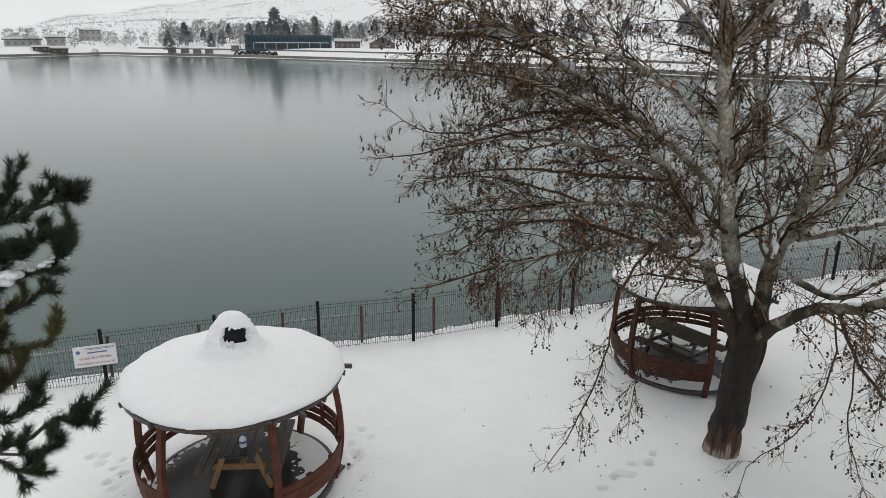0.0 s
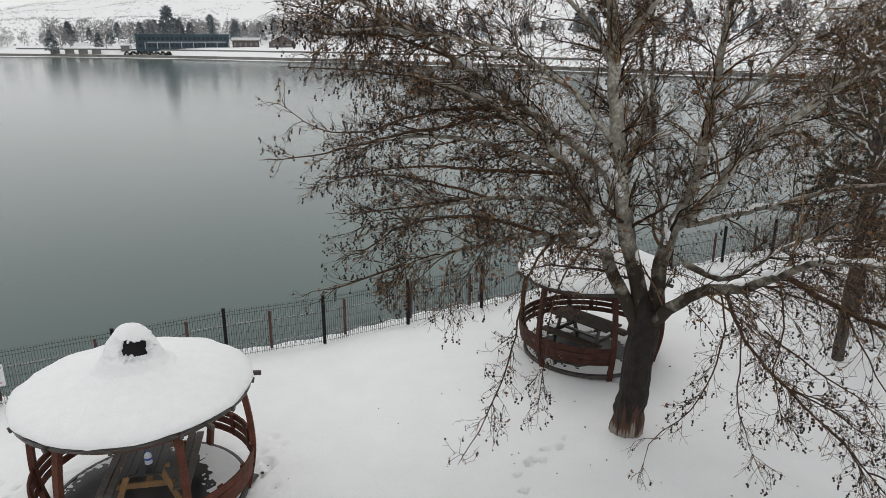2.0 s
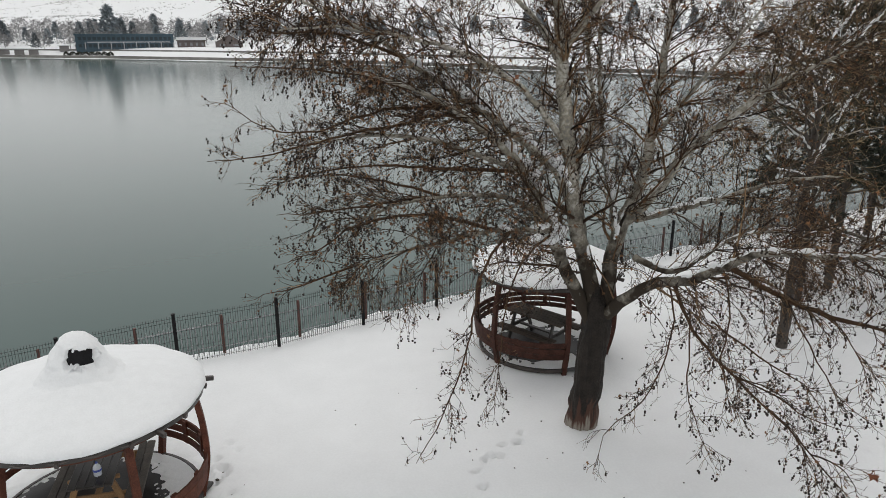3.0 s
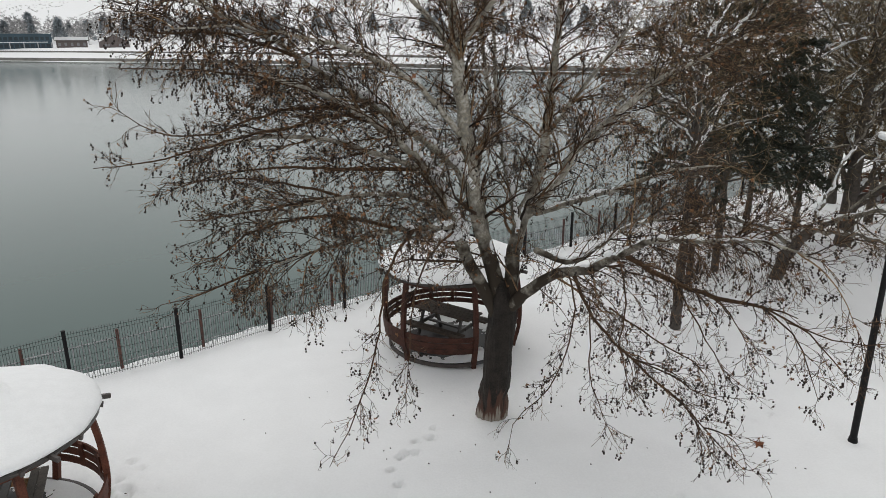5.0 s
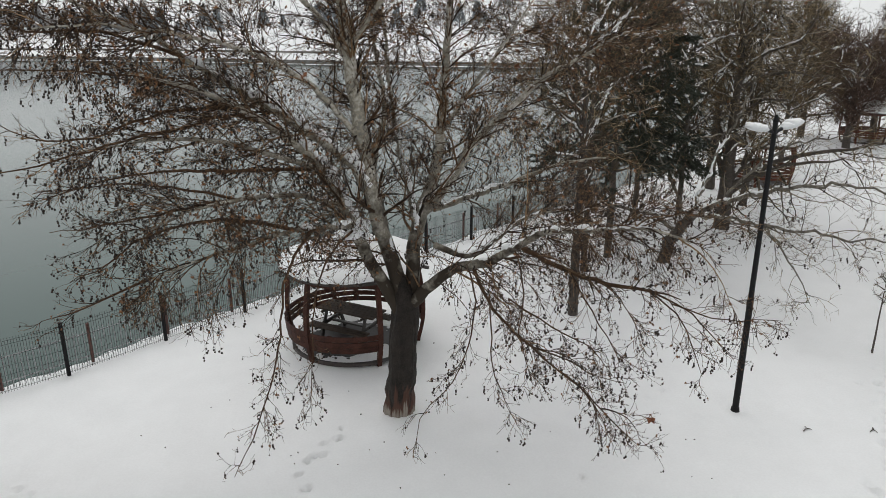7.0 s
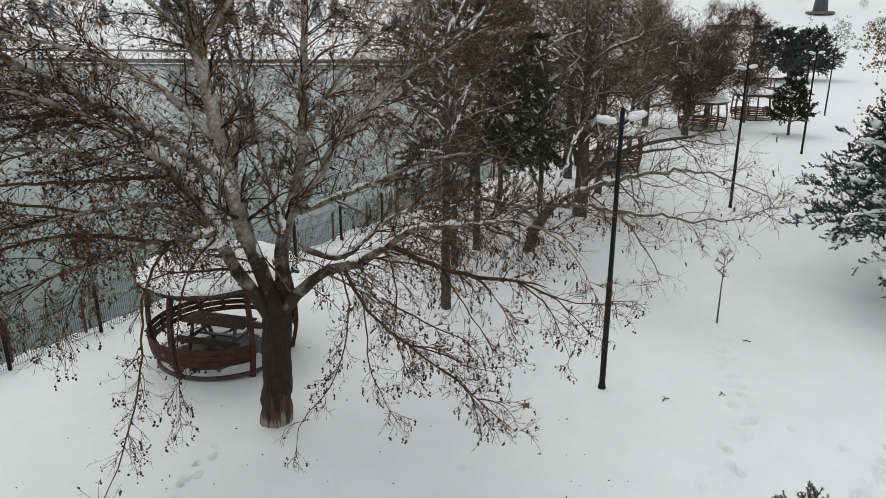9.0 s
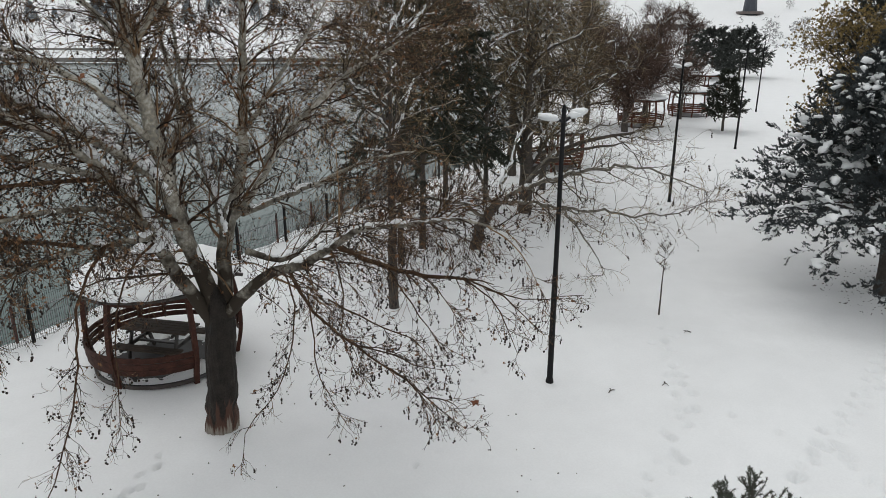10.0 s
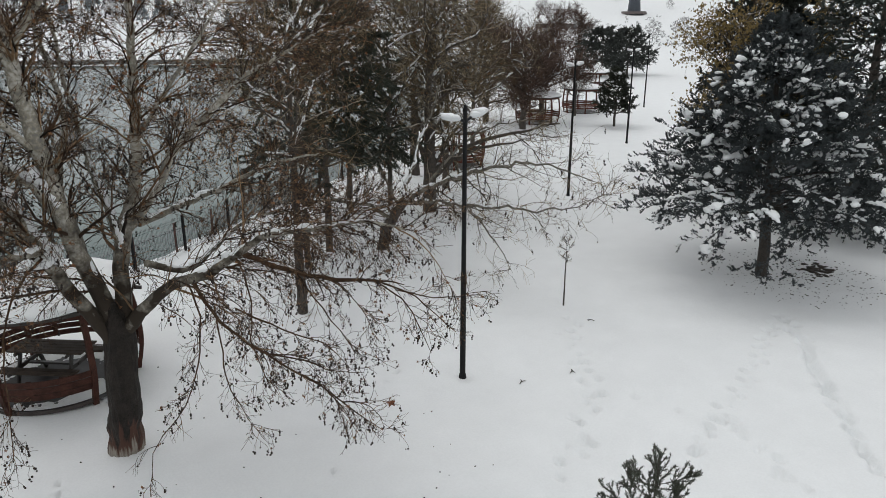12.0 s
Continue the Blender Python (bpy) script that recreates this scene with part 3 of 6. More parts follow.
# ---- round garden pavilions with a snow-laden roof ----
def pavilion(x, y, turn, seed, label, eave=1.9, drift=0.5, stain=WOOD_RED):
    rng = np.random.default_rng(seed)
    g = thing("garden_pavilion", pose(x, y, ground_z(x, y), 0, 0, turn), label, "pavilion", "round garden pavilions")
    R_FOOT, R_BELLY, R_TOP, EAVE = 1.5, 1.64, 1.5, eave

    def radius(z):
        return R_FOOT + (R_BELLY - R_FOOT) * math.sin(min(max(z, 0) / 0.8, 1) * math.pi / 2) if z < 0.8 else R_BELLY + (R_TOP - R_BELLY) * ((z - 0.8) / 1.15) ** 2

    def ring_strip(bm, z0, z1, a0, a1, r, thick, n):
        rows = []
        for i in range(n + 1):
            a = a0 + (a1 - a0) * i / n
            c, s = math.cos(a), math.sin(a)
            rows.append([bm.verts.new((c * q, s * q, z)) for q, z in ((r, z0), (r + thick, z0), (r + thick, z1), (r, z1))])
        for p, q in zip(rows[:-1], rows[1:]):
            for k in range(4):
                bm.faces.new((p[k], p[(k + 1) % 4], q[(k + 1) % 4], q[k]))
        bm.faces.new(rows[0])
        bm.faces.new(rows[-1][::-1])

    # floor
    bm = bmesh.new()
    bmesh.ops.create_cone(bm, cap_ends=True, segments=40, radius1=R_FOOT - 0.02, radius2=R_FOOT - 0.05, depth=0.06, matrix=pose(0, 0, 0.03))
    part("floor_slab", bm, WET_FLOOR, g, "wet black floor with drifted snow")
    # curved posts
    for k in range(6):
        a = k * math.pi / 3
        bm = bmesh.new()
        rows = []
        for i in range(13):
            z = -0.05 + i * (EAVE + 0.1) / 12
            r = radius(z)
            row = []
            for du, dv in ((-0.045, -0.05), (0.045, -0.05), (0.045, 0.05), (-0.045, 0.05)):
                row.append(bm.verts.new((math.cos(a) * (r + du) - math.sin(a) * dv, math.sin(a) * (r + du) + math.cos(a) * dv, z)))
            rows.append(row)
        for p, q in zip(rows[:-1], rows[1:]):
            for j in range(4):
                bm.faces.new((p[j], p[(j + 1) % 4], q[(j + 1) % 4], q[j]))
        bm.faces.new(rows[0])
        bm.faces.new(rows[-1])
        part("post", bm, stain, g)
    # rails between the posts; one bay stays open as the entrance
    for k in range(6):
        a0, a1 = k * math.pi / 3, (k + 1) * math.pi / 3
        if k != 4:
            for z in (0.36, 0.505, 0.65):
                bm = bmesh.new()
                ring_strip(bm, z, z + 0.118, a0 + 0.02, a1 - 0.02, radius(z + 0.05) - 0.015, 0.03, 8)
                part("rail", bm, stain, g)
            for f in (0.33, 0.67):
                bm = bmesh.new()
                a = a0 + (a1 - a0) * f
                ring_strip(bm, 0.36, 0.77, a - 0.03, a + 0.03, radius(0.56) - 0.045, 0.028, 1)
                part("rail_cleat", bm, stain, g)
            bm = bmesh.new()
            ring_strip(bm, 0.0, 0.07, a0 + 0.02, a1 - 0.02, R_FOOT - 0.03, 0.05, 8)
            part("bottom_rail", bm, WOOD_DARK, g)
        bm = bmesh.new()
        ring_strip(bm, EAVE - 0.12, EAVE, a0 + 0.02, a1 - 0.02, R_TOP - 0.02, 0.05, 8)
        part("eave_beam", bm, stain, g)
        bm = bmesh.new()
        ring_strip(bm, EAVE + 0.0, EAVE + 0.07, a0 + 0.004, a1 - 0.004, 1.67, 0.03, 8)
        part("fascia_board", bm, WOOD_WET, g)
    # the ends of two rafters stick out past the eave
    for a in (radians(11 - turn), radians(-43 - turn)):
        bm = bmesh.new()
        c, s = math.cos(a), math.sin(a)
        beam(bm, (c * 1.6, s * 1.6, EAVE + 0.05), (c * 1.85, s * 1.85, EAVE + 0.02), 0.06, 0.07, 0.008)
        part("rafter_end", bm, WOOD_DARK, g)
    # rafters, roof boards and the little lantern on top
    for k in range(12):
        a = k * math.pi / 6
        bm = bmesh.new()
        beam(bm, (math.cos(a) * 0.2, math.sin(a) * 0.2, 2.28), (math.cos(a) * 1.74, math.sin(a) * 1.74, EAVE + 0.01), 0.05, 0.08, 0.006)
        part("rafter", bm, WOOD_DARK, g)
    bm = bmesh.new()
    bmesh.ops.create_cone(bm, cap_ends=False, segments=24, radius1=1.71, radius2=0.18, depth=0.36, matrix=pose(0, 0, EAVE + 0.22))
    bmesh.ops.solidify(bm, geom=bm.faces[:], thickness=0.03)
    part("roof_boards", bm, WOOD_DARK, g, "dark roof boards under the snow")
    bm = bmesh.new()
    bmesh.ops.create_cone(bm, cap_ends=True, segments=12, radius1=0.33, radius2=0.22, depth=0.5, matrix=pose(0, 0, EAVE + 0.74))
    part("lantern", bm, METAL_BLACK, g, "black roof lantern under a snow cap")
    # snow: a thick soft sheet, rounded over the eave
    prof = [(1.65, EAVE + 0.07), (1.7, EAVE + 0.075), (1.73, EAVE + 0.1), (1.72, EAVE + 0.14), (1.65, EAVE + 0.19), (1.45, EAVE + 0.26), (1.1, EAVE + 0.34), (0.8, EAVE + 0.41), (0.5, EAVE + 0.5), (0.36, EAVE + 0.6), (0.29, EAVE + 0.68)]
    V, F, n = [], [], 72
    for i, (r, z) in enumerate(prof):
        for j in range(n):
            a = 2 * math.pi * j / n
            q = Vector((math.cos(a) * r * 1.3, math.sin(a) * r * 1.3, z * 2 + seed))
            edge = 1 if r > 1.45 else 0.4
            rr = r + 0.035 * edge * noise.noise(q * 1.7) + 0.02 * edge * noise.noise(q * 5)
            zz = z + 0.05 * noise.noise(q * 1.1 + Vector((3, 1, 7))) + 0.015 * noise.noise(q * 4) - (0.03 * abs(noise.noise(q * 3.3)) if i < 2 else 0)
            V.append((math.cos(a) * rr, math.sin(a) * rr, zz))
    for i in range(len(prof) - 1):
        for j in range(n):
            F.append((i * n + j, i * n + (j + 1) % n, (i + 1) * n + (j + 1) % n, (i + 1) * n + j))
    tagged(mesh_object("roof_snow", V, F, SNOW_CLUMP, g, True), "thick smooth snow on the roof")
    # the snow cap on the lantern, broken open on one side
    prof = [(0.64, EAVE + 0.44), (0.52, EAVE + 0.52), (0.45, EAVE + 0.6), (0.4, EAVE + 0.68), (0.365, EAVE + 0.76), (0.335, EAVE + 0.84), (0.3, EAVE + 0.91), (0.26, EAVE + 0.98), (0.2, EAVE + 1.04), (0.12, EAVE + 1.09), (0.05, EAVE + 1.11)]
    fine = np.linspace(0, len(prof) - 1, 64)
    prof = [tuple(np.interp(q, range(len(prof)), [e[k] for e in prof]) for k in (0, 1)) for q in fine]
    V, F, n = [], [], 180
    for r, z in prof:
        for j in range(n):
            a = 2 * math.pi * j / n
            q = Vector((math.cos(a) * r * 4, math.sin(a) * r * 4, z * 4 + seed))
            rr = r * (1 + min(1.0, max(0.1, (z - EAVE - 0.5) / 0.25)) * (0.1 * noise.noise(q) + 0.06 * noise.noise(q * 2.7) + 0.03 * noise.noise(q * 6)))
            b = (a - radians(-62 - turn) + math.pi) % (2 * math.pi) - math.pi
            hole = (b / 0.75) ** 2 + ((z - EAVE - 0.78) / 0.17) ** 2 + 0.75 * noise.noise(q * 1.6) + 0.55 * noise.noise(q * 4.5)
            rr -= 0.24 * min(1.0, max(0.0, (1.0 - hole) * 2.2)) * r / 0.36
            V.append((math.cos(a) * rr, math.sin(a) * rr, z + 0.03 * noise.noise(q * 1.3)))
    for i in range(len(prof) - 1):
        for j in range(n):
            F.append((i * n + j, i * n + (j + 1) % n, (i + 1) * n + (j + 1) % n, (i + 1) * n + j))
    F.append(tuple((len(prof) - 1) * n + j for j in range(n)))
    mesh_object("lantern_snow", V, F, SNOW_CLUMP, g, True)
    # a thin sheet of snow drifted in between the rails, with a ragged inner edge
    V, F, n, rows = [], [], 200, 36
    for i in range(rows):
        r = 0.55 + 0.9 * i / (rows - 1)
        for j in range(n):
            a = 2 * math.pi * j / n
            side = math.cos(a - radians(15 - turn))
            q = Vector((math.cos(a) * r, math.sin(a) * r, seed * 1.7))
            lie = r + 0.25 * noise.noise(q * 1.8) + 0.22 * noise.noise(q * 6) + 0.2 * noise.noise(q * 15) - 1.32 + 0.2 * side + 0.22 * drift
            V.append((math.cos(a) * r, math.sin(a) * r, 0.06 + min(0.02, max(-0.02, lie * 0.12))))
    for i in range(rows - 1):
        for j in range(n):
            F.append((i * n + j, i * n + (j + 1) % n, (i + 1) * n + (j + 1) % n, (i + 1) * n + j))
    tagged(mesh_object("floor_snow", V, F, SNOW_CLUMP, g, True), "thin ragged snow blown in over the floor")
    return g


def picnic_table(x, y, turn, label, dark):
    t = thing("picnic_table", pose(x, y, ground_z(x, y) + 0.06, 0, 0, turn), label, "table", "picnic tables")
    top, frame_wood = (WOOD_BROWN_WET, WOOD_WET) if dark else (WOOD_WET, WOOD_PALE)
    for k in range(5):
        bm = bmesh.new()
        box(bm, -0.25 + k * 0.125, 0, 0.73, 0.115, 1.6, 0.04, bevel=0.006)
        part("tabletop_board", bm, top, t)
    for s in (-1, 1):
        for k in range(2):
            bm = bmesh.new()
            box(bm, s * (0.49 + k * 0.13), 0, 0.43, 0.12, 1.6, 0.04, bevel=0.006)
            part("bench_board", bm, WOOD_BROWN_WET if dark else WOOD_GREY, t)
    for e in (-0.55, 0.55):
        for s in (-1, 1):
            bm = bmesh.new()
            beam(bm, (s * 0.48, e, 0), (s * 0.22, e, 0.71), 0.045, 0.09, 0.006)
            part("leg", bm, frame_wood, t)
        bm = bmesh.new()
        box(bm, 0, e + 0.045, 0.37, 1.3, 0.045, 0.09, bevel=0.006)
        part("bench_support", bm, frame_wood, t)
        bm = bmesh.new()
        box(bm, 0, e + 0.045, 0.68, 0.72, 0.045, 0.06, bevel=0.006)
        part("top_support", bm, frame_wood, t)
    bm = bmesh.new()
    box(bm, 0, 0, 0.36, 0.09, 1.1, 0.045, bevel=0.006)
    part("stretcher", bm, frame_wood, t)
    return t


PAV1, PAV2 = (-3.3, 10.13), (5.5, 14.6)
pavilion(*PAV1, 4, 5, "round red-brown wooden pavilion with thick roof snow above a picnic table")
pavilion(*PAV2, 29, 9, "round red-brown wooden pavilion behind the big plane tree, snow-roofed", 1.96, 1.5, WOOD_RED_DARK)
far_pavilion = pavilion(46.1, 27.8, 10, 15, "round red-brown pavilion among bare trees by the path", 1.9, 0.5)
for x, y, turn in ((54.1, 28.4, 40), (72.6, 36.4, 20), (29.5, 22.6, 33)):
    copy_thing(far_pavilion, pose(x, y, ground_z(x, y), 0, 0, turn))
picnic_table(PAV1[0] + 0.03, PAV1[1] + 0.2, 3, "weathered wooden picnic table with yellowish legs in the pavilion", False)
picnic_table(PAV2[0] - 0.1, PAV2[1], 35, "dark wet wooden picnic table in the pavilion", True)

# a dark plank-shaped strip and wet footmarks beside the first pavilion
bm = bmesh.new()
beam(bm, (-1.7, 10.5, ground_z(-1.7, 10.5) + 0.03), (-2.2, 9.42, ground_z(-2.2, 9.42) + 0.03), 0.1, 0.05, 0.008)
plank = part("fallen_plank", bm, WOOD_WET, None)
tagged(plank, "dark plank-shaped strip on the snow beside the pavilion", "plank")
# flat dark lumps, added to stand for wet footmarks in the trodden snow
for k in range(18):
    a, r = rng.uniform(-0.9, 0.6), rng.uniform(1.62, 2.25)
    if k % 4 == 0:
        a = rng.uniform(2.7, 3.6)
    x, y = PAV1[0] + math.cos(a) * r, PAV1[1] + math.sin(a) * r
    V, F = lumps(rng, [(0, 0, 0)], [rng.uniform(0.012, 0.032)], 0.2)
    ob = mesh_object("wet_leaf", V, F, SOIL)
    ob.matrix_basis = pose(x, y, ground_z(x, y) + 0.004, 0, 0, rng.uniform(0, 360))
    tagged(ob, "flat dark lump added for a wet footmark in the snow by the pavilion", "leaf", "trodden leaves")

# plastic water bottle on the table
bt = thing("water_bottle", pose(PAV1[0] + 0.12, PAV1[1] - 0.3, ground_z(*PAV1) + 0.06 + 0.75) @ Matrix.Diagonal((0.8, 0.8, 0.72, 1)), "large clear plastic water bottle with a blue label on the table", "bottle")
V, F, n = [], [], 16
prof = [(0.07, 0), (0.075, 0.02), (0.072, 0.1), (0.075, 0.18), (0.06, 0.23), (0.025, 0.27), (0.022, 0.29)]
for r, z in prof:
    V += [(r * math.cos(2 * math.pi * j / n), r * math.sin(2 * math.pi * j / n), z) for j in range(n)]
for i in range(len(prof) - 1):
    F += [(i * n + j, i * n + (j + 1) % n, (i + 1) * n + (j + 1) % n, (i + 1) * n + j) for j in range(n)]
F.append(tuple(range(n))[::-1])
mesh_object("bottle_body", V, F, PLASTIC_CLEAR, bt, True)
bm = bmesh.new()
bmesh.ops.create_cone(bm, cap_ends=False, segments=16, radius1=0.078, radius2=0.078, depth=0.05, matrix=pose(0, 0, 0.14))
part("bottle_label", bm, PLASTIC_BLUE, bt, "blue paper label")
bm = bmesh.new()
bmesh.ops.create_cone(bm, cap_ends=True, segments=12, radius1=0.027, radius2=0.025, depth=0.03, matrix=pose(0, 0, 0.3))
part("cap", bm, PLASTIC_BLUE, bt)


# ---- lakeside fence: welded mesh panels, and an old picket fence behind it ----
def along(s0, s1, step):
    """Points at even steps along the fence's line from x = s0 to s1."""
    xs = np.linspace(s0, s1, 2000)
    ys = fence_y(xs)
    acc = np.concatenate([[0], np.cumsum(np.hypot(np.diff(xs), np.diff(ys)))])
    q = np.arange(0, acc[-1], step)
    return np.stack([np.interp(q, acc, xs), np.interp(q, acc, ys)], -1)


POSTS = along(-9.28, 34, 2.28)
fence = thing("mesh_fence", pose(0, 0, 0), "dark green welded mesh fence with black posts along the lake", "fence")
TOP = 1.2
for k, (x, y) in enumerate(POSTS):
    bm = bmesh.new()
    box(bm, 0, 0, TOP / 2 - 0.08, 0.07, 0.07, TOP + 0.2, bevel=0.006)
    box(bm, 0, 0, TOP + 0.03, 0.08, 0.08, 0.02, bevel=0.005)
    p = part("post", bm, METAL_BLACK, fence)
    d = POSTS[min(k + 1, len(POSTS) - 1)] - POSTS[max(k - 1, 0)]
    p.matrix_basis = pose(x, y, ground_z(x, y - 0.1), 0, 0, math.degrees(math.atan2(d[1], d[0])))
for a, b2 in zip(POSTS[:-1], POSTS[1:]):
    L = np.linalg.norm(b2 - a)
    d = (b2 - a) / L
    za, zb = ground_z(a[0], a[1] - 0.1), ground_z(b2[0], b2[1] - 0.1)
    lines = []
    m = int(L / 0.055)
    for k in range(m + 1):
        f = (k + 0.5) / (m + 1)
        q, z = a + (b2 - a) * f, za + (zb - za) * f
        lines.append([(*q, z + 0.02, 0.004), (*q, z + TOP, 0.004)])
    for z in (0.06, 0.2, 0.4, 0.6, 0.8, 1.06, 1.14):
        lines.append([(*a, za + z, 0.0045), (*b2, zb + z, 0.0045)])
    V, F = tubes(lines, 4)
    mesh_object("mesh_panel", V, F, WIRE_GREEN, fence)

old = thing("picket_fence", pose(0, 0, 0), "low old fence of pale pickets with rust-brown posts", "fence")
PICKET = None
OLD = along(-10.53, 20, 1.85) + np.array([-0.1, 0.28])
for a, b2 in zip(OLD[:-1], OLD[1:]):
    z = ground_z(a[0], a[1] - 0.3)
    ang = math.degrees(math.atan2(b2[1] - a[1], b2[0] - a[0]))
    bm = bmesh.new()
    box(bm, 0, 0, 0.4, 0.06, 0.06, 1.1, bevel=0.005)
    part("post", bm, POST_RUST, old).matrix_basis = pose(a[0], a[1], z, 0, 0, ang)
    for h in (0.15, 0.7):
        V, F = tubes([[(*a, z + h, 0.014), (*b2, z + h, 0.014)]], 4)
        mesh_object("rail", V, F, PICKET_GREY, old)
    for k in range(1, 16):
        q = a + (b2 - a) * k / 16
        if PICKET is None:
            V, F = tubes([[(0, 0, -0.05, 0.011), (0, 0, 0.74, 0.011), (0, 0, 0.8, 0.004)]], 4)
            PICKET = mesh_object("picket", V, F, PICKET_GREY, old)
            p = PICKET
        else:
            p = new("picket", PICKET.data)
            p.parent = old
        p.matrix_basis = pose(q[0], q[1], z + rng.uniform(-0.015, 0.015), rng.uniform(-2, 2), rng.uniform(-2, 2), ang)

# warning sign on the fence
s_x, s_y = -7.27, 13.60
ang = 20.0
sg = thing("warning_sign", pose(s_x + 0.0, s_y - 0.2, -0.2, 0, 0, ang) @ Matrix.Diagonal((0.95, 0.95, 0.9, 1)), "white warning sign with red letters fixed to the fence", "sign")
bm = bmesh.new()
box(bm, 0, -0.06, 1.0, 0.86, 0.012, 0.52, bevel=0.004)
part("board", bm, SIGN_WHITE, sg)
for txt, z, size in (("GÖLETE GİRMEK", 0.93, 0.085), ("TEHLİKELİ VE YASAKTIR", 0.80, 0.068)):
    cu = bpy.data.curves.new("lettering", "FONT")
    cu.body, cu.size, cu.align_x, cu.extrude = txt, size, "CENTER", 0.001
    cu.materials.append(SIGN_RED)
    tx = new("lettering", cu)
    tx.parent = sg
    tx.matrix_basis = pose(0, -0.069, z, 90, 0, 0)
for z, h, w, x, m in ((1.2, 0.012, 0.6, 0.1, SIGN_BLUE), (1.17, 0.01, 0.55, 0.12, SIGN_RED), (1.09, 0.03, 0.4, 0.05, SIGN_BLUE)):
    bm = bmesh.new()
    box(bm, x, -0.069, z, w, 0.004, h)
    part("emblem_bar", bm, m, sg)
bm = bmesh.new()
bmesh.ops.create_cone(bm, cap_ends=True, segments=20, radius1=0.045, radius2=0.045, depth=0.004, matrix=pose(-0.33, -0.069, 1.12, 90))
part("emblem", bm, SIGN_BLUE, sg)


# ---- street lamps with two snow-topped heads ----
def street_lamp(x, y, turn, lean=0.0):
    t = thing("street_lamp", pose(x, y, ground_z(x, y), lean, 0, turn), "tall black park lamp with two pale glass heads under snow", "lamp", "park lamps")
    V, F = tubes([smooth_line([(0, 0, -0.1, 0.062), (0, 0, 2.4, 0.058), (0, 0, 2.45, 0.05), (0, 0, 5.68, 0.042)], 1.0)], 12)
    mesh_object("pole", V, F, METAL_BLACK, t, True)
    bm = bmesh.new()
    bmesh.ops.create_cone(bm, cap_ends=True, segments=12, radius1=0.09, radius2=0.07, depth=0.12, matrix=pose(0, 0, 0.03))
    part("base_plate", bm, METAL_BLACK, t)
    bm = bmesh.new()
    bmesh.ops.create_cone(bm, cap_ends=True, segments=12, radius1=0.055, radius2=0.025, depth=0.12, matrix=pose(0, 0, 5.73))
    part("finial", bm, METAL_BLACK, t)
    for s in (-1, 1):
        bm = bmesh.new()
        beam(bm, (0, 0, 5.47), (s * 0.2, 0, 5.54), 0.05, 0.05, 0.008)
        part("arm", bm, METAL_BLACK, t)
        head = None
        bm = bmesh.new()
        bmesh.ops.create_uvsphere(bm, u_segments=16, v_segments=8, radius=1, matrix=pose(s * 0.47, 0, 5.59, 0, -s * 10) @ Matrix.Diagonal((0.3, 0.12, 0.06, 1)))
        head = part("lamp_head", bm, LAMP_GLASS, t, "pale frosted lamp head", True)
        rng = np.random.default_rng(7 + s)
        V, F = lumps(rng, [(s * 0.36, 0.02, 5.6), (s * 0.5, 0.02, 5.63), (s * 0.62, 0.02, 5.66)], [0.11, 0.13, 0.09], 0.32)
        mesh_object("snow_cap", V, F, SNOW_CLUMP, head, True)
    return t


lamp = street_lamp(10.96, 8.03, 2)
for x, y, turn in ((26.9, 14.4, 4), (41.4, 18.4, -6), (60.9, 25.8, 3)):
    copy_thing(lamp, pose(x, y, ground_z(x, y), 0, 0, turn))

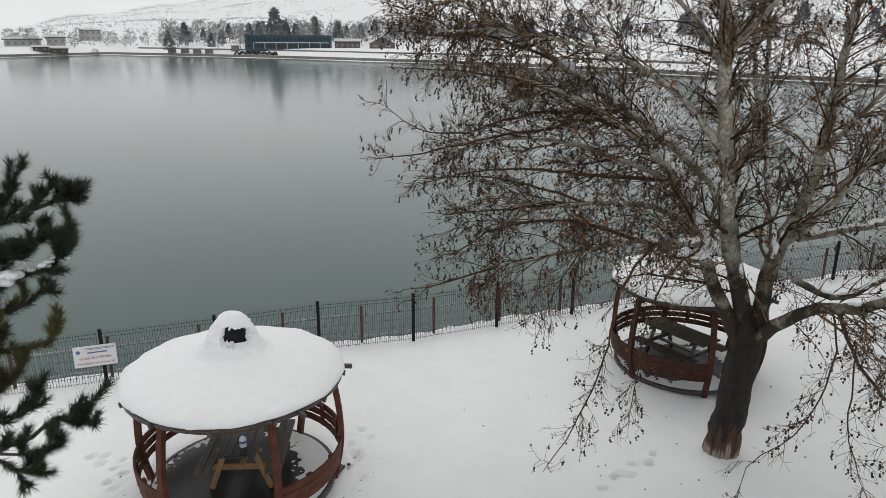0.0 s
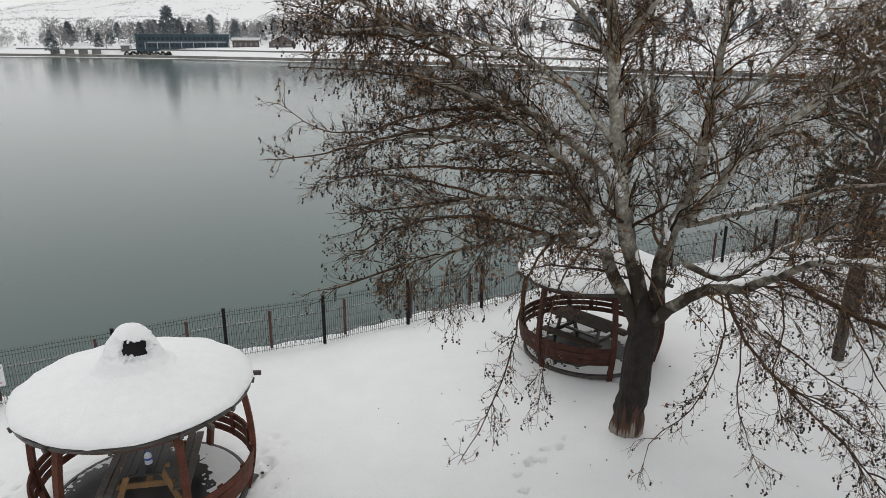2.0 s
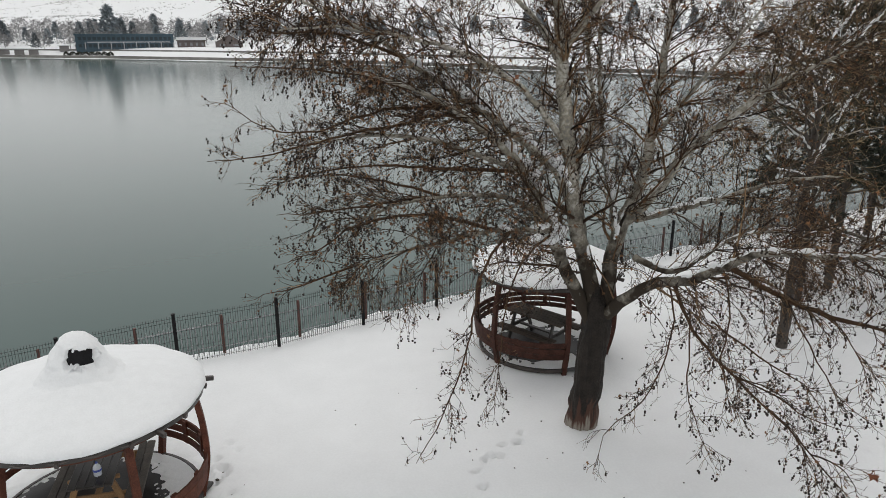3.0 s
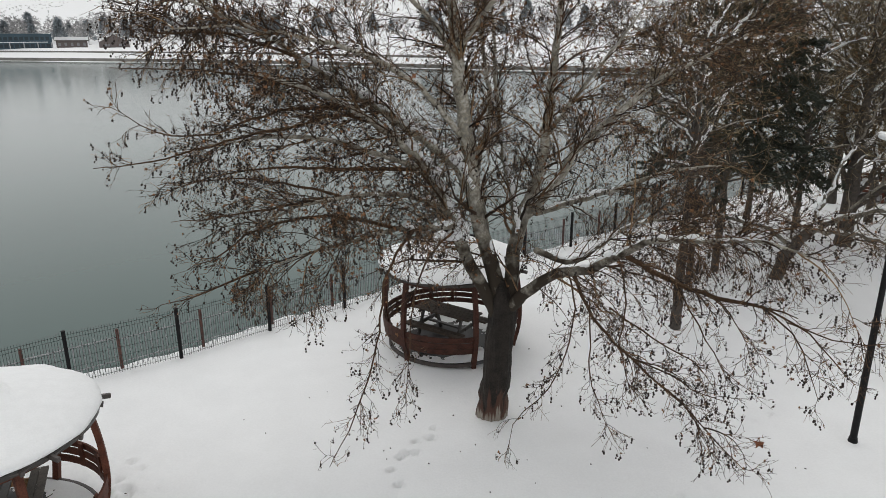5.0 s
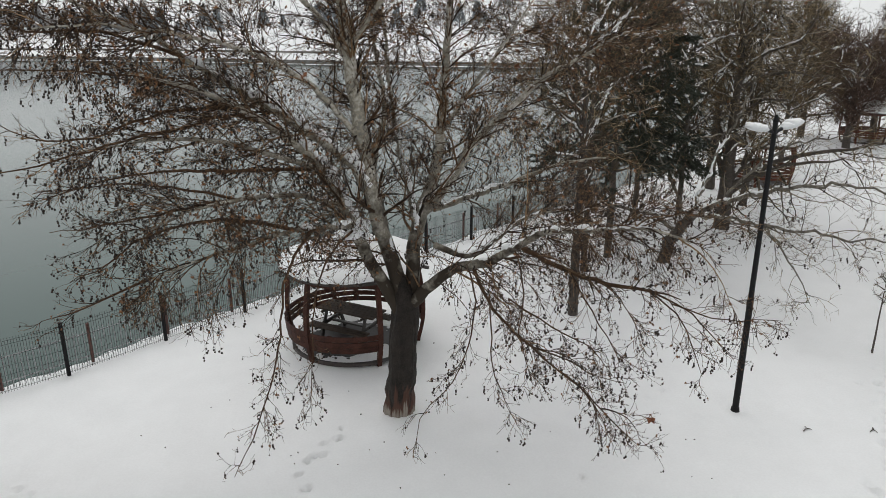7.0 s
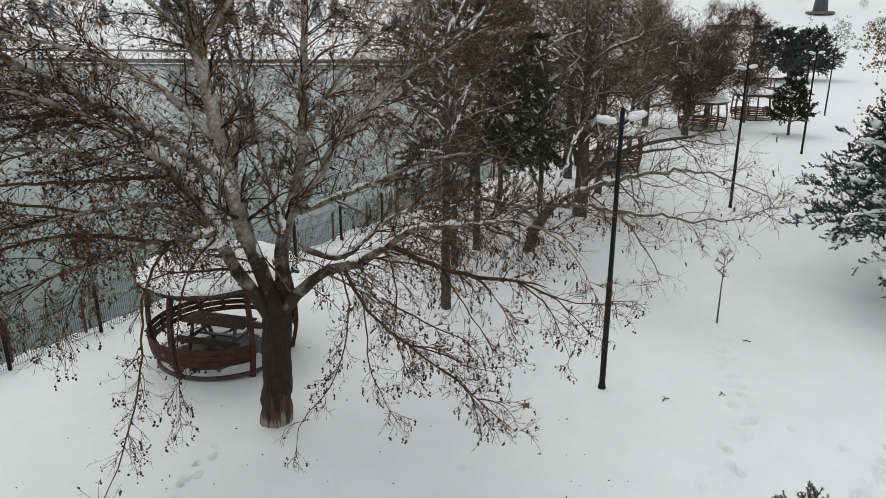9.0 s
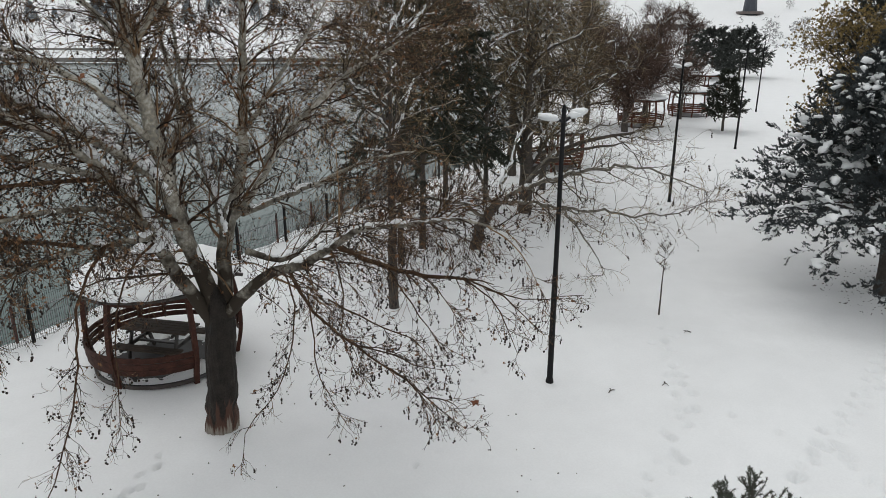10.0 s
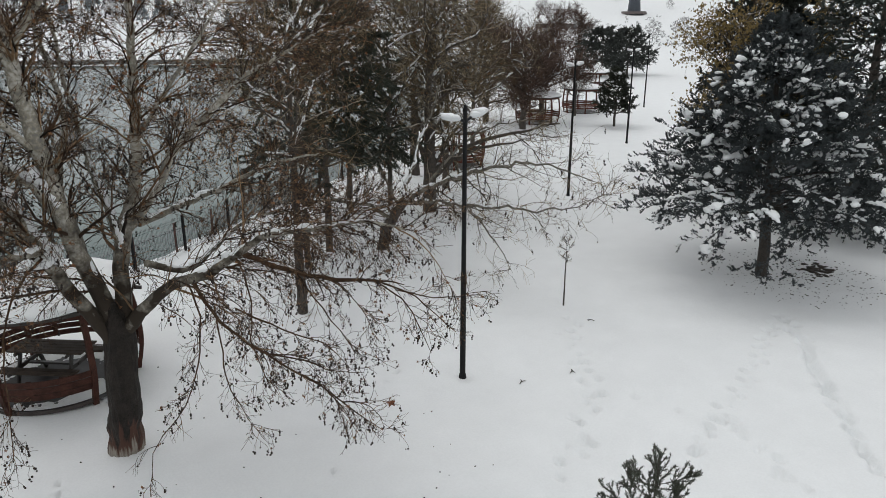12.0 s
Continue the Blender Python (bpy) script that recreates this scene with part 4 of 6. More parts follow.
# ---- the big plane tree ----
PLANE = {
    "trunk": [(0.02, 0.06, -0.25, 0.3), (0.03, 0.0, 0.3, 0.285), (0.05, -0.13, 1.19, 0.265), (0.07, -0.16, 1.94, 0.25), (0.08, -0.17, 2.3, 0.235), (0.06, -0.15, 2.6, 0.17), (0.06, -0.14, 2.85, 0.08)],
    "limb_a": [(-0.03, -0.13, 2.2, 0.125), (-0.48, -0.02, 3.12, 0.112), (-0.79, 0.07, 3.86, 0.104), (-1.12, 0.09, 4.62, 0.096), (-1.49, 0.1, 5.18, 0.08), (-1.98, 0.04, 5.6, 0.064), (-2.65, -0.12, 6.05, 0.048), (-3.43, -0.29, 6.42, 0.032), (-4.15, -0.41, 6.61, 0.016)],
    "limb_b": [(0.1, -0.19, 2.2, 0.15), (-0.08, -0.03, 3.09, 0.14), (-0.3, 0.11, 3.93, 0.136), (-0.44, 0.16, 4.86, 0.128), (-0.57, 0.21, 5.84, 0.12), (-0.67, 0.25, 6.78, 0.101), (-0.77, 0.29, 7.67, 0.083), (-0.88, 0.33, 8.61, 0.055), (-0.94, 0.35, 9.43, 0.028)],
    "limb_c": [(0.18, -0.23, 2.2, 0.14), (0.31, -0.07, 3.16, 0.13), (0.51, 0.07, 3.86, 0.129), (0.85, 0.24, 4.38, 0.11), (1.13, 0.43, 5.13, 0.092), (1.32, 0.67, 6.03, 0.083), (1.54, 0.9, 7.13, 0.064), (1.78, 1.11, 8.33, 0.046), (1.88, 1.28, 9.31, 0.018)],
    "limb_d": [(0.19, -0.27, 2.36, 0.128), (0.43, -0.67, 2.83, 0.104), (0.67, -1.13, 3.23, 0.088), (0.96, -1.65, 3.43, 0.08), (1.26, -2.08, 3.8, 0.068), (1.58, -2.56, 4.14, 0.056), (1.97, -3.13, 4.21, 0.04), (2.34, -3.74, 4.38, 0.028), (2.66, -4.36, 4.28, 0.016)],
    "limb_e": [(-0.74, 0.06, 3.88, 0.076), (-1.13, -0.12, 3.95, 0.055), (-1.91, -0.4, 4.07, 0.038), (-2.68, -0.62, 4.02, 0.03), (-3.42, -0.79, 3.92, 0.021), (-4.2, -0.91, 3.78, 0.009)],
    "limb_f": [(-0.44, 0.11, 4.41, 0.085), (-0.7, 0.15, 4.9, 0.081), (-1.36, 0.17, 5.47, 0.076), (-2.08, 0.16, 5.98, 0.068), (-2.77, 0.11, 6.42, 0.055), (-3.66, 0.14, 7.03, 0.038), (-4.5, 0.11, 7.46, 0.025), (-5.21, 0.01, 7.75, 0.013)],
    "limb_g": [(0.6, 0.03, 3.97, 0.093), (1.01, -0.18, 4.51, 0.085), (1.47, -0.33, 5.27, 0.072), (1.91, -0.59, 5.77, 0.06), (2.39, -0.92, 6.31, 0.047), (2.97, -1.23, 6.69, 0.034), (3.55, -1.72, 7.14, 0.017)],
    "limb_h": [(0.41, 0.01, 3.78, 0.068), (0.47, 0.42, 4.38, 0.06), (0.45, 0.76, 5.01, 0.047), (0.44, 1.1, 5.92, 0.038), (0.46, 1.31, 6.93, 0.03), (0.43, 1.53, 7.93, 0.017)],
    "limb_i": [(-1.26, 0.09, 4.88, 0.051), (-2.17, 0.08, 5.26, 0.043), (-3.26, 0.09, 5.57, 0.034), (-4.12, -0.01, 5.6, 0.021), (-4.86, -0.19, 5.55, 0.009)],
    "limb_j": [(-0.93, 0.08, 4.26, 0.051), (-1.86, -0.1, 4.57, 0.043), (-2.86, -0.38, 4.67, 0.034), (-3.6, -0.57, 4.6, 0.025), (-4.29, -0.71, 4.39, 0.01)],
    "limb_k": [(0.84, -1.35, 3.31, 0.038), (0.81, -1.68, 3.0, 0.029), (0.84, -2.29, 2.68, 0.023), (0.98, -2.98, 2.42, 0.018), (1.13, -3.73, 2.19, 0.013), (1.25, -4.36, 1.96, 0.01), (1.44, -4.96, 1.66, 0.005)],
    "limb_l": [(1.29, -2.11, 3.8, 0.043), (1.63, -2.72, 3.56, 0.038), (2.02, -3.44, 3.44, 0.034), (2.33, -4.01, 3.49, 0.019), (2.57, -4.41, 3.43, 0.007)],
    "limb_m": [(-1.63, -0.27, 4.02, 0.025), (-2.0, -0.79, 3.85, 0.022), (-2.42, -1.3, 3.5, 0.019), (-2.65, -1.65, 2.65, 0.014), (-3.07, -1.82, 1.57, 0.01), (-3.51, -1.89, 0.84, 0.005)],
    "limb_n": [(-0.49, 0.18, 5.26, 0.06), (-1.22, 0.12, 6.15, 0.051), (-2.14, -0.03, 6.76, 0.043), (-3.19, -0.12, 7.07, 0.03), (-4.23, -0.21, 7.23, 0.021), (-5.2, -0.39, 7.19, 0.009)],
    "limb_o": [(0.8, 0.04, 4.0, 0.068), (1.68, 0.25, 4.1, 0.06), (2.77, 0.39, 4.25, 0.047), (3.9, 0.33, 4.53, 0.034), (4.96, 0.1, 4.61, 0.017)],
    "limb_p": [(-0.62, 0.23, 6.5, 0.051), (-1.18, 0.01, 7.32, 0.043), (-1.93, -0.08, 7.89, 0.03), (-2.79, -0.19, 8.25, 0.017)],
    "limb_q": [(-0.66, 0.25, 6.87, 0.051), (-0.26, -0.35, 7.66, 0.038), (0.16, -0.87, 8.21, 0.025), (0.65, -1.35, 8.64, 0.013)],
    "limb_r": [(1.15, 0.43, 5.34, 0.051), (1.77, 0.19, 6.25, 0.038), (2.43, 0.02, 7.14, 0.025), (2.98, -0.11, 7.99, 0.013)],
    "limb_s": [(0.77, -1.35, 3.23, 0.016), (0.66, -1.77, 2.85, 0.014), (0.37, -2.13, 2.44, 0.012), (0.05, -2.37, 2.02, 0.010), (-0.31, -2.46, 1.68, 0.008), (-0.75, -2.50, 1.37, 0.006), (-0.90, -2.68, 0.99, 0.004)],
    "limb_t": [(0.84, -1.91, 2.98, 0.014), (0.65, -2.31, 2.57, 0.012), (0.47, -2.61, 2.15, 0.010), (0.49, -2.86, 1.73, 0.007), (0.58, -3.13, 1.36, 0.004)],
    "limb_u": [(1.18, -2.13, 3.74, 0.015), (1.05, -2.59, 3.20, 0.012), (0.81, -2.89, 2.70, 0.010), (0.78, -3.11, 2.33, 0.007), (0.78, -3.32, 2.04, 0.004)],
    "limb_v": [(1.00, -2.95, 2.40, 0.013), (1.33, -3.44, 2.33, 0.011), (1.64, -3.85, 2.15, 0.007), (1.95, -4.10, 2.08, 0.004)],
    "limb_w": [(0.92, -2.37, 3.04, 0.015), (1.21, -3.12, 2.80, 0.012), (1.54, -3.66, 2.59, 0.008), (1.70, -4.06, 2.25, 0.004)],
    "limb_x": [(2.33, -4.00, 3.49, 0.016), (2.66, -4.56, 3.23, 0.011), (2.84, -4.82, 2.97, 0.008), (2.99, -5.09, 2.69, 0.004)],
    "limb_y": [(-1.98, 0.06, 5.60, 0.036), (-2.63, -0.03, 5.91, 0.030), (-3.54, -0.17, 5.79, 0.024), (-4.55, -0.39, 5.62, 0.017), (-5.55, -0.52, 5.42, 0.011), (-6.31, -0.57, 5.38, 0.005)],
    "limb_z": [(-2.34, 0.02, 6.04, 0.032), (-3.44, -0.23, 6.05, 0.026), (-4.12, -0.34, 5.94, 0.019), (-4.69, -0.51, 5.78, 0.014), (-5.43, -0.54, 5.82, 0.009), (-6.01, -0.53, 6.21, 0.004)],
    "limb_za": [(-3.22, -0.00, 6.32, 0.026), (-3.90, -0.23, 6.51, 0.020), (-4.82, -0.39, 6.66, 0.012), (-5.95, -0.38, 6.71, 0.005)],
    "limb_zb": [(-2.86, -0.35, 4.68, 0.024), (-3.54, -0.35, 4.90, 0.019), (-4.37, -0.42, 5.08, 0.013), (-5.52, -0.53, 5.08, 0.005)],
    "limb_zc": [(-3.34, 0.10, 6.80, 0.028), (-4.38, -0.06, 7.15, 0.020), (-5.28, -0.16, 7.15, 0.011), (-5.70, -0.13, 7.43, 0.005)],
    "limb_zd": [(-0.12, -0.03, 3.0, 0.070), (-0.12, 0.27, 3.98, 0.060), (-0.14, 0.64, 4.75, 0.060), (0.21, 0.91, 5.64, 0.050), (0.29, 1.29, 6.53, 0.040), (0.24, 1.61, 7.44, 0.030), (0.21, 1.81, 8.34, 0.020)],
    "limb_ze": [(0.50, -0.59, 3.51, 0.060), (0.80, -1.18, 3.43, 0.050), (1.38, -1.13, 3.57, 0.040), (2.04, -0.96, 3.86, 0.030), (2.90, -0.93, 3.93, 0.020), (3.69, -1.08, 3.73, 0.010)],
    "limb_zj": [(2.33, -4.00, 3.49, 0.014), (2.52, -4.39, 3.22, 0.011), (2.61, -4.67, 2.81, 0.008), (2.60, -4.92, 2.42, 0.004)],
    "limb_zk": [(2.50, -4.29, 3.34, 0.012), (2.95, -4.68, 3.17, 0.009), (3.44, -4.99, 3.15, 0.006), (3.76, -5.23, 3.17, 0.004)],
    "limb_zl": [(1.76, -2.83, 3.47, 0.014), (1.80, -3.39, 3.02, 0.011), (1.85, -3.89, 2.59, 0.007), (2.11, -4.20, 2.31, 0.004)],
    "limb_zm": [(-0.88, -0.16, 3.85, 0.022), (-1.53, -0.68, 3.57, 0.016), (-1.93, -1.16, 3.01, 0.011), (-2.10, -1.52, 2.40, 0.008), (-2.27, -1.79, 1.73, 0.004)],
    "limb_zf": [(-4.21, -0.91, 3.79, 0.020), (-4.86, -1.05, 3.61, 0.014), (-5.33, -1.07, 3.51, 0.009), (-5.64, -1.08, 3.47, 0.004)],
    "limb_zg": [(-1.91, -0.37, 4.06, 0.034), (-3.09, -0.57, 4.42, 0.026), (-4.13, -0.74, 4.39, 0.018), (-4.73, -0.94, 4.12, 0.011), (-5.24, -1.02, 3.93, 0.004)],
    "limb_zh": [(-2.86, -0.35, 4.68, 0.026), (-3.84, -0.55, 4.63, 0.019), (-4.74, -0.67, 4.57, 0.011), (-5.39, -0.75, 4.58, 0.004)],
    "limb_zi": [(-1.30, 0.14, 4.92, 0.038), (-2.02, -0.01, 5.00, 0.034), (-2.99, -0.27, 5.11, 0.026), (-4.04, -0.50, 5.23, 0.016), (-4.99, -0.61, 5.11, 0.009), (-5.64, -0.64, 4.95, 0.004)],
}
rng = np.random.default_rng(11)
px0, py0 = 5.05, 11.05
plane = thing("plane_tree", pose(px0, py0, 0), "big bare plane tree with hanging seed balls and snowy limbs", "tree")
curves = {k: smooth_line(v, 0.18, 0.012, rng) for k, v in PLANE.items()}
trunk = curves.pop("trunk")
V, F = tubes([smooth_line(trunk, 0.035)], 56)
for i, v in enumerate(V):
    q = Vector(v)
    mid = np.array([np.interp(v[2], trunk[:, 2], trunk[:, k]) for k in (0, 1)])
    out = np.append(v[:2] - mid, 0)
    ridge = 1 - abs(noise.noise(Vector((q.x * 9, q.y * 9, q.z * 1.1))))
    V[i] = v + out * (0.13 * noise.noise(Vector((q.x * 3.6, q.y * 3.6, q.z * 0.7))) + 0.16 * (ridge - 0.8) + 0.05 * noise.noise(Vector((q.x * 22, q.y * 22, q.z * 5))) + 0.16 * max(0, 0.4 - v[2]) ** 1.5)
tagged(mesh_object("trunk", V, F, BARK_TRUNK, plane, True), "dark wet furrowed trunk, pale and torn at its foot")
for k, line in curves.items():
    V, F = tubes([line], 10 if line[0, 3] > 0.1 else 7)
    mesh_object("limb", V, F, BARK_PLANE if line[0, 3] > 0.045 else TWIG_PLANE, plane, True)
HANG = ("limb_k", "limb_l", "limb_m", "limb_s", "limb_t", "limb_u", "limb_v", "limb_w", "limb_x", "limb_zj", "limb_zk", "limb_zl", "limb_zm")
OUTER = ("limb_y", "limb_z", "limb_za", "limb_zb", "limb_zc", "limb_zf", "limb_zg", "limb_zh", "limb_zi")
HIGH = ("limb_b", "limb_c", "limb_g", "limb_h", "limb_n", "limb_p", "limb_q", "limb_r", "limb_zd")


def run_of(line):
    return np.linalg.norm(np.diff(line[:, :3], axis=0), axis=1).sum()


boughs, hangers, shoots = [], [], []
for k, line in curves.items():
    ln = run_of(line)
    if k in HANG:
        hangers.append(line)
    elif k in OUTER:
        shoots += sprout(rng, [line], int(ln * 4.2), 0.95, 0.45, 36, 0.08, -0.03, 0.05, 0.0, 9, 0.007, 0.8, 0.85)
    else:
        thick = line[0, 3] > 0.1
        boughs += sprout(rng, [line], int(ln * (4.6 if thick else 3.8) * (1.25 if k in HIGH else 1.0)) + 1, 1.9, 0.26, 46, 0.09, -0.05, 0.16 if thick else 0.08, 0.1, 12, 0.012, 1.0, 0.72)
        shoots += sprout(rng, [line], int(ln * (6.0 if thick else 4.0)) + 1, 1.0, 0.16, 50, 0.12, -0.06, 0.04, 0.0, 8, 0.0065, 1.0, 0.6)
# slender boughs that droop from the outer limbs
for k, per_m, first, last in (("limb_d", 1.7, 0.2, 1), ("limb_l", 1.5, 0.15, 1), ("limb_o", 0.9, 0.2, 1), ("limb_e", 2.8, 0.05, 0.9), ("limb_j", 1.4, 0.1, 0.9), ("limb_k", 1.6, 0.15, 1), ("limb_g", 1.4, 0.2, 1), ("limb_ze", 1.2, 0.2, 1),
                              ("limb_a", 2.0, 0.15, 0.7), ("limb_b", 1.6, 0.1, 0.5), ("limb_c", 1.2, 0.1, 0.6), ("limb_f", 0.9, 0.1, 0.7), ("limb_h", 1.0, 0.1, 0.8)):
    line = curves[k]
    right = 1.0 if k in ("limb_d", "limb_l", "limb_k", "limb_ze", "limb_o") else 0.62
    for f in rng.uniform(first, last, int(run_of(line) * per_m)):
        p = line[int(f * (len(line) - 1))]
        out = unit(np.array([p[0], p[1], 0])) + np.array([0.05, -0.35, 0]) + rng.normal(0, 0.4, 3)
        out[2] = rng.uniform(-0.4, 0.25)
        length = right * rng.uniform(0.8, 2.0) * min(1.0, max(0.35, (p[2] - 0.6) / 2.6))
        hangers.append(grow(rng, p[:3], out, length, 0.013, 12, 0.09, -0.2))
shoots += sprout(rng, boughs, rng.integers(7, 11, len(boughs)), 0.95, 0.5, 36, 0.09, -0.03, 0.1, 0.0, 8, 0.0062)
shoots += sprout(rng, hangers, [int(4.5 * run_of(q)) + 2 for q in hangers], 0.55, 0.5, 38, 0.12, -0.12, 0.12, 0.0, 7, 0.0058)
twigs = sprout(rng, shoots, rng.integers(3, 6, len(shoots)), 0.42, 0.65, 38, 0.14, -0.03, 0.12, 0.05, 4, 0.0048)
spurs = sprout(rng, twigs, rng.integers(1, 4, len(twigs)), 0.17, 0.8, 48, 0.2, 0.03, 0.2, 0.1, 2, 0.0038)
for name, lines, sides in (("bough_mass", boughs + hangers[len(HANG):], 5), ("branch_mass", shoots, 4), ("twig_mass", twigs, 3), ("fine_twig_mass", spurs, 3)):
    V, F = tubes(lines, sides)
    mesh_object(name, V, F, TWIG_PLANE, plane)["kind"] = "stuff"


def seed_balls(rng, tips, share, size):
    """Seed balls strung in ones to threes on thin hanging stalks under the twigs' ends."""
    t = bmesh.new()
    bmesh.ops.create_icosphere(t, subdivisions=1, radius=1.0)
    bv = np.array([v.co[:] for v in t.verts])
    bf = np.array([[v.index for v in f.verts] for f in t.faces])
    t.free()
    V, stalks = [], []
    for line in tips:
        if rng.random() > share:
            continue
        p = line[-1, :3]
        low = p + np.array([rng.normal(0, 0.008), rng.normal(0, 0.008), -rng.uniform(0.03, 0.06)])
        k = rng.integers(1, 4)
        for j in range(k):
            V.append(bv * size * rng.uniform(0.75, 1.15) * np.array([1, 1, 1.15]) + low + np.array([rng.normal(0, 0.012), rng.normal(0, 0.012), -j * size * 1.9]))
        stalks.append([(*p, 0.0022), (*(low - np.array([0, 0, (k - 1) * size * 1.9])), 0.0022)])
    return np.concatenate(V), [(np.arange(len(V))[:, None, None] * len(bv) + bf).reshape(-1, 3)], stalks


ends = np.array([q[-1, :3] for q in spurs])
# the crown's outer and lower twigs carry most of the seed balls
bearing = np.where((ends[:, 2] < 5.4) | (ends[:, 0] < -2.0), 0.17, 0.07) * np.where((ends[:, 0] < -4.2) | (ends[:, 2] < 3.0), 1.9, 1.0)
picked = [q for q, b2, v in zip(spurs, bearing, rng.random(len(spurs))) if v < b2]
V, F, stalks = seed_balls(rng, picked, 1.0, 0.0168)
mesh_object("seed_ball_mass", V, F, SEED, plane)["kind"] = "stuff"
V, F = tubes(stalks, 3)
mesh_object("stalk_mass", V, F, TWIG_PLANE, plane)["kind"] = "stuff"


def dead_leaves(rng, tips, share, size):
    """Curled, lobed dry leaves."""
    V, F = [], []
    for line in tips:
        if rng.random() > share:
            continue
        p = line[-1, :3]
        m = np.array(Euler((rng.uniform(1, 2.4), rng.uniform(-0.6, 0.6), rng.uniform(0, 6.28))).to_matrix())
        o = len(V)
        V.append(p)
        s = size * rng.uniform(0.6, 1.2)
        pts = []
        for j in range(9):
            a = math.pi * (j / 8) * 1.5 - 0.75 * math.pi
            r = s * (1.0 if j % 2 == 0 else 0.5)
            pts.append(p + m @ np.array([math.sin(a) * r, math.cos(a) * r + 0.3 * s, 0.35 * s * math.sin(j * 1.7)]))
        V += pts
        F += [(o, o + j + 1, o + j + 2) for j in range(8)]
    return V, F


# rusty leaves and torn seed balls still hang in a few thick clusters
CLUSTERS = [(-2.7, -0.7, 4.2, 0.95), (-3.6, -0.8, 3.9, 0.6), (0.9, -0.1, 6.8, 0.8), (-4.0, -0.5, 6.7, 0.6), (1.5, -0.5, 6.4, 0.5), (-2.8, 0.0, 5.0, 0.6), (0.1, -0.8, 3.8, 0.4), (3.0, -0.8, 5.4, 0.8)]
near = np.zeros(len(spurs))
for x, y, z, r in CLUSTERS:
    near = np.maximum(near, np.exp(-((ends - np.array([x, y, z])) ** 2).sum(1) / r ** 2))
picked = [q for q, g, v in zip(spurs, near, rng.random(len(spurs))) if v < 0.06 + 0.5 * g]
V, F = dead_leaves(rng, picked, 1.0, 0.034)
mesh_object("dry_leaf_mass", V, F, DEAD_LEAF, plane)["kind"] = "stuff"
picked = [q for q, v in zip(spurs, rng.random(len(spurs))) if v < 0.0008 and q[0, 0] > -2.5]
V, F = dead_leaves(rng, picked, 1.0, 0.08)
tagged(mesh_object("large_dry_leaf_mass", V, F, RUST_LEAF, plane), "large rust-orange leaves left on the twigs", kind="stuff")


def snow_strips(rng, line, lo, hi, width, gap=0.2, least=0.03):
    """Rounded, lumpy strips of snow lying along the upper side of a limb, with gaps, between two shares of its length."""
    n = len(line)
    ln = np.linalg.norm(np.diff(line[:, :3], axis=0), axis=1).sum() + 1e-6
    made, f = [], lo
    while f < hi:
        run = min(hi, f + rng.uniform(0.4, 1.5) / ln)
        m = max(4, int((run - f) * ln / 0.05))
        strip, wob = [], rng.uniform(0, 6.28, 2)
        for k, u in enumerate(np.linspace(f, run, m)):
            x = u * (n - 1)
            i = min(int(x), n - 2)
            p = line[i] + (line[i + 1] - line[i]) * min(x - i, 1.0)
            d = unit(line[i + 1, :3] - line[i, :3])
            over = unit(np.array([0, 0, 1.0]) - d * d[2] + np.array([0, -0.25, 0]))
            r = max(p[3], least)
            w = width * r * (0.78 + 0.22 * math.sin(k * 0.55 + wob[0]) + 0.16 * math.sin(k * 1.7 + wob[1]) + rng.normal(0, 0.11)) * max(0.12, math.sin(math.pi * (k + 0.4) / m)) ** 0.4
            w = max(w, 0.004)
            strip.append((*(p[:3] + over * (p[3] * 0.8 + w * 0.4) + rng.normal(0, 0.012, 3)), w))
        made.append(np.array(strip))
        f = run + (rng.uniform(0.05, 0.5) / ln if rng.random() < gap else 0.005)
    return made


strips = []
for k, lo, hi, w, gap in (("limb_a", 0.24, 0.56, 1.15, 0.0), ("limb_f", 0.03, 0.62, 1.5, 0.0), ("limb_e", 0.05, 0.15, 0.95, 0), ("limb_e", 0.25, 0.32, 1.6, 0), ("limb_d", 0.3, 0.55, 0.6, 0.4), ("limb_d", 0.55, 0.9, 0.9, 0.3), ("limb_b", 0.14, 0.2, 0.3, 0.3),
                          ("limb_j", 0.0, 0.2, 0.8, 0.4), ("limb_y", 0.0, 0.16, 1.0, 0.1), ("limb_c", 0.2, 0.3, 0.35, 0.4), ("limb_g", 0.06, 0.22, 0.5, 0.3), ("limb_h", 0.0, 0.45, 1.0, 0.2), ("limb_o", 0.05, 0.45, 0.8, 0.4), ("limb_ze", 0.1, 0.7, 0.8, 0.4), ("limb_i", 0.0, 0.2, 0.8, 0.5)):
    strips += snow_strips(rng, curves[k], lo, hi, w, gap)
for line in boughs:
    flat = np.linalg.norm(line[-1, :2] - line[0, :2]) > 1.3 * abs(line[-1, 2] - line[0, 2])
    if rng.random() < 0.3 and flat:
        lo = rng.uniform(0.0, 0.5)
        strips += snow_strips(rng, line, lo, lo + rng.uniform(0.05, 0.2), 0.8, 0.5, 0.016)
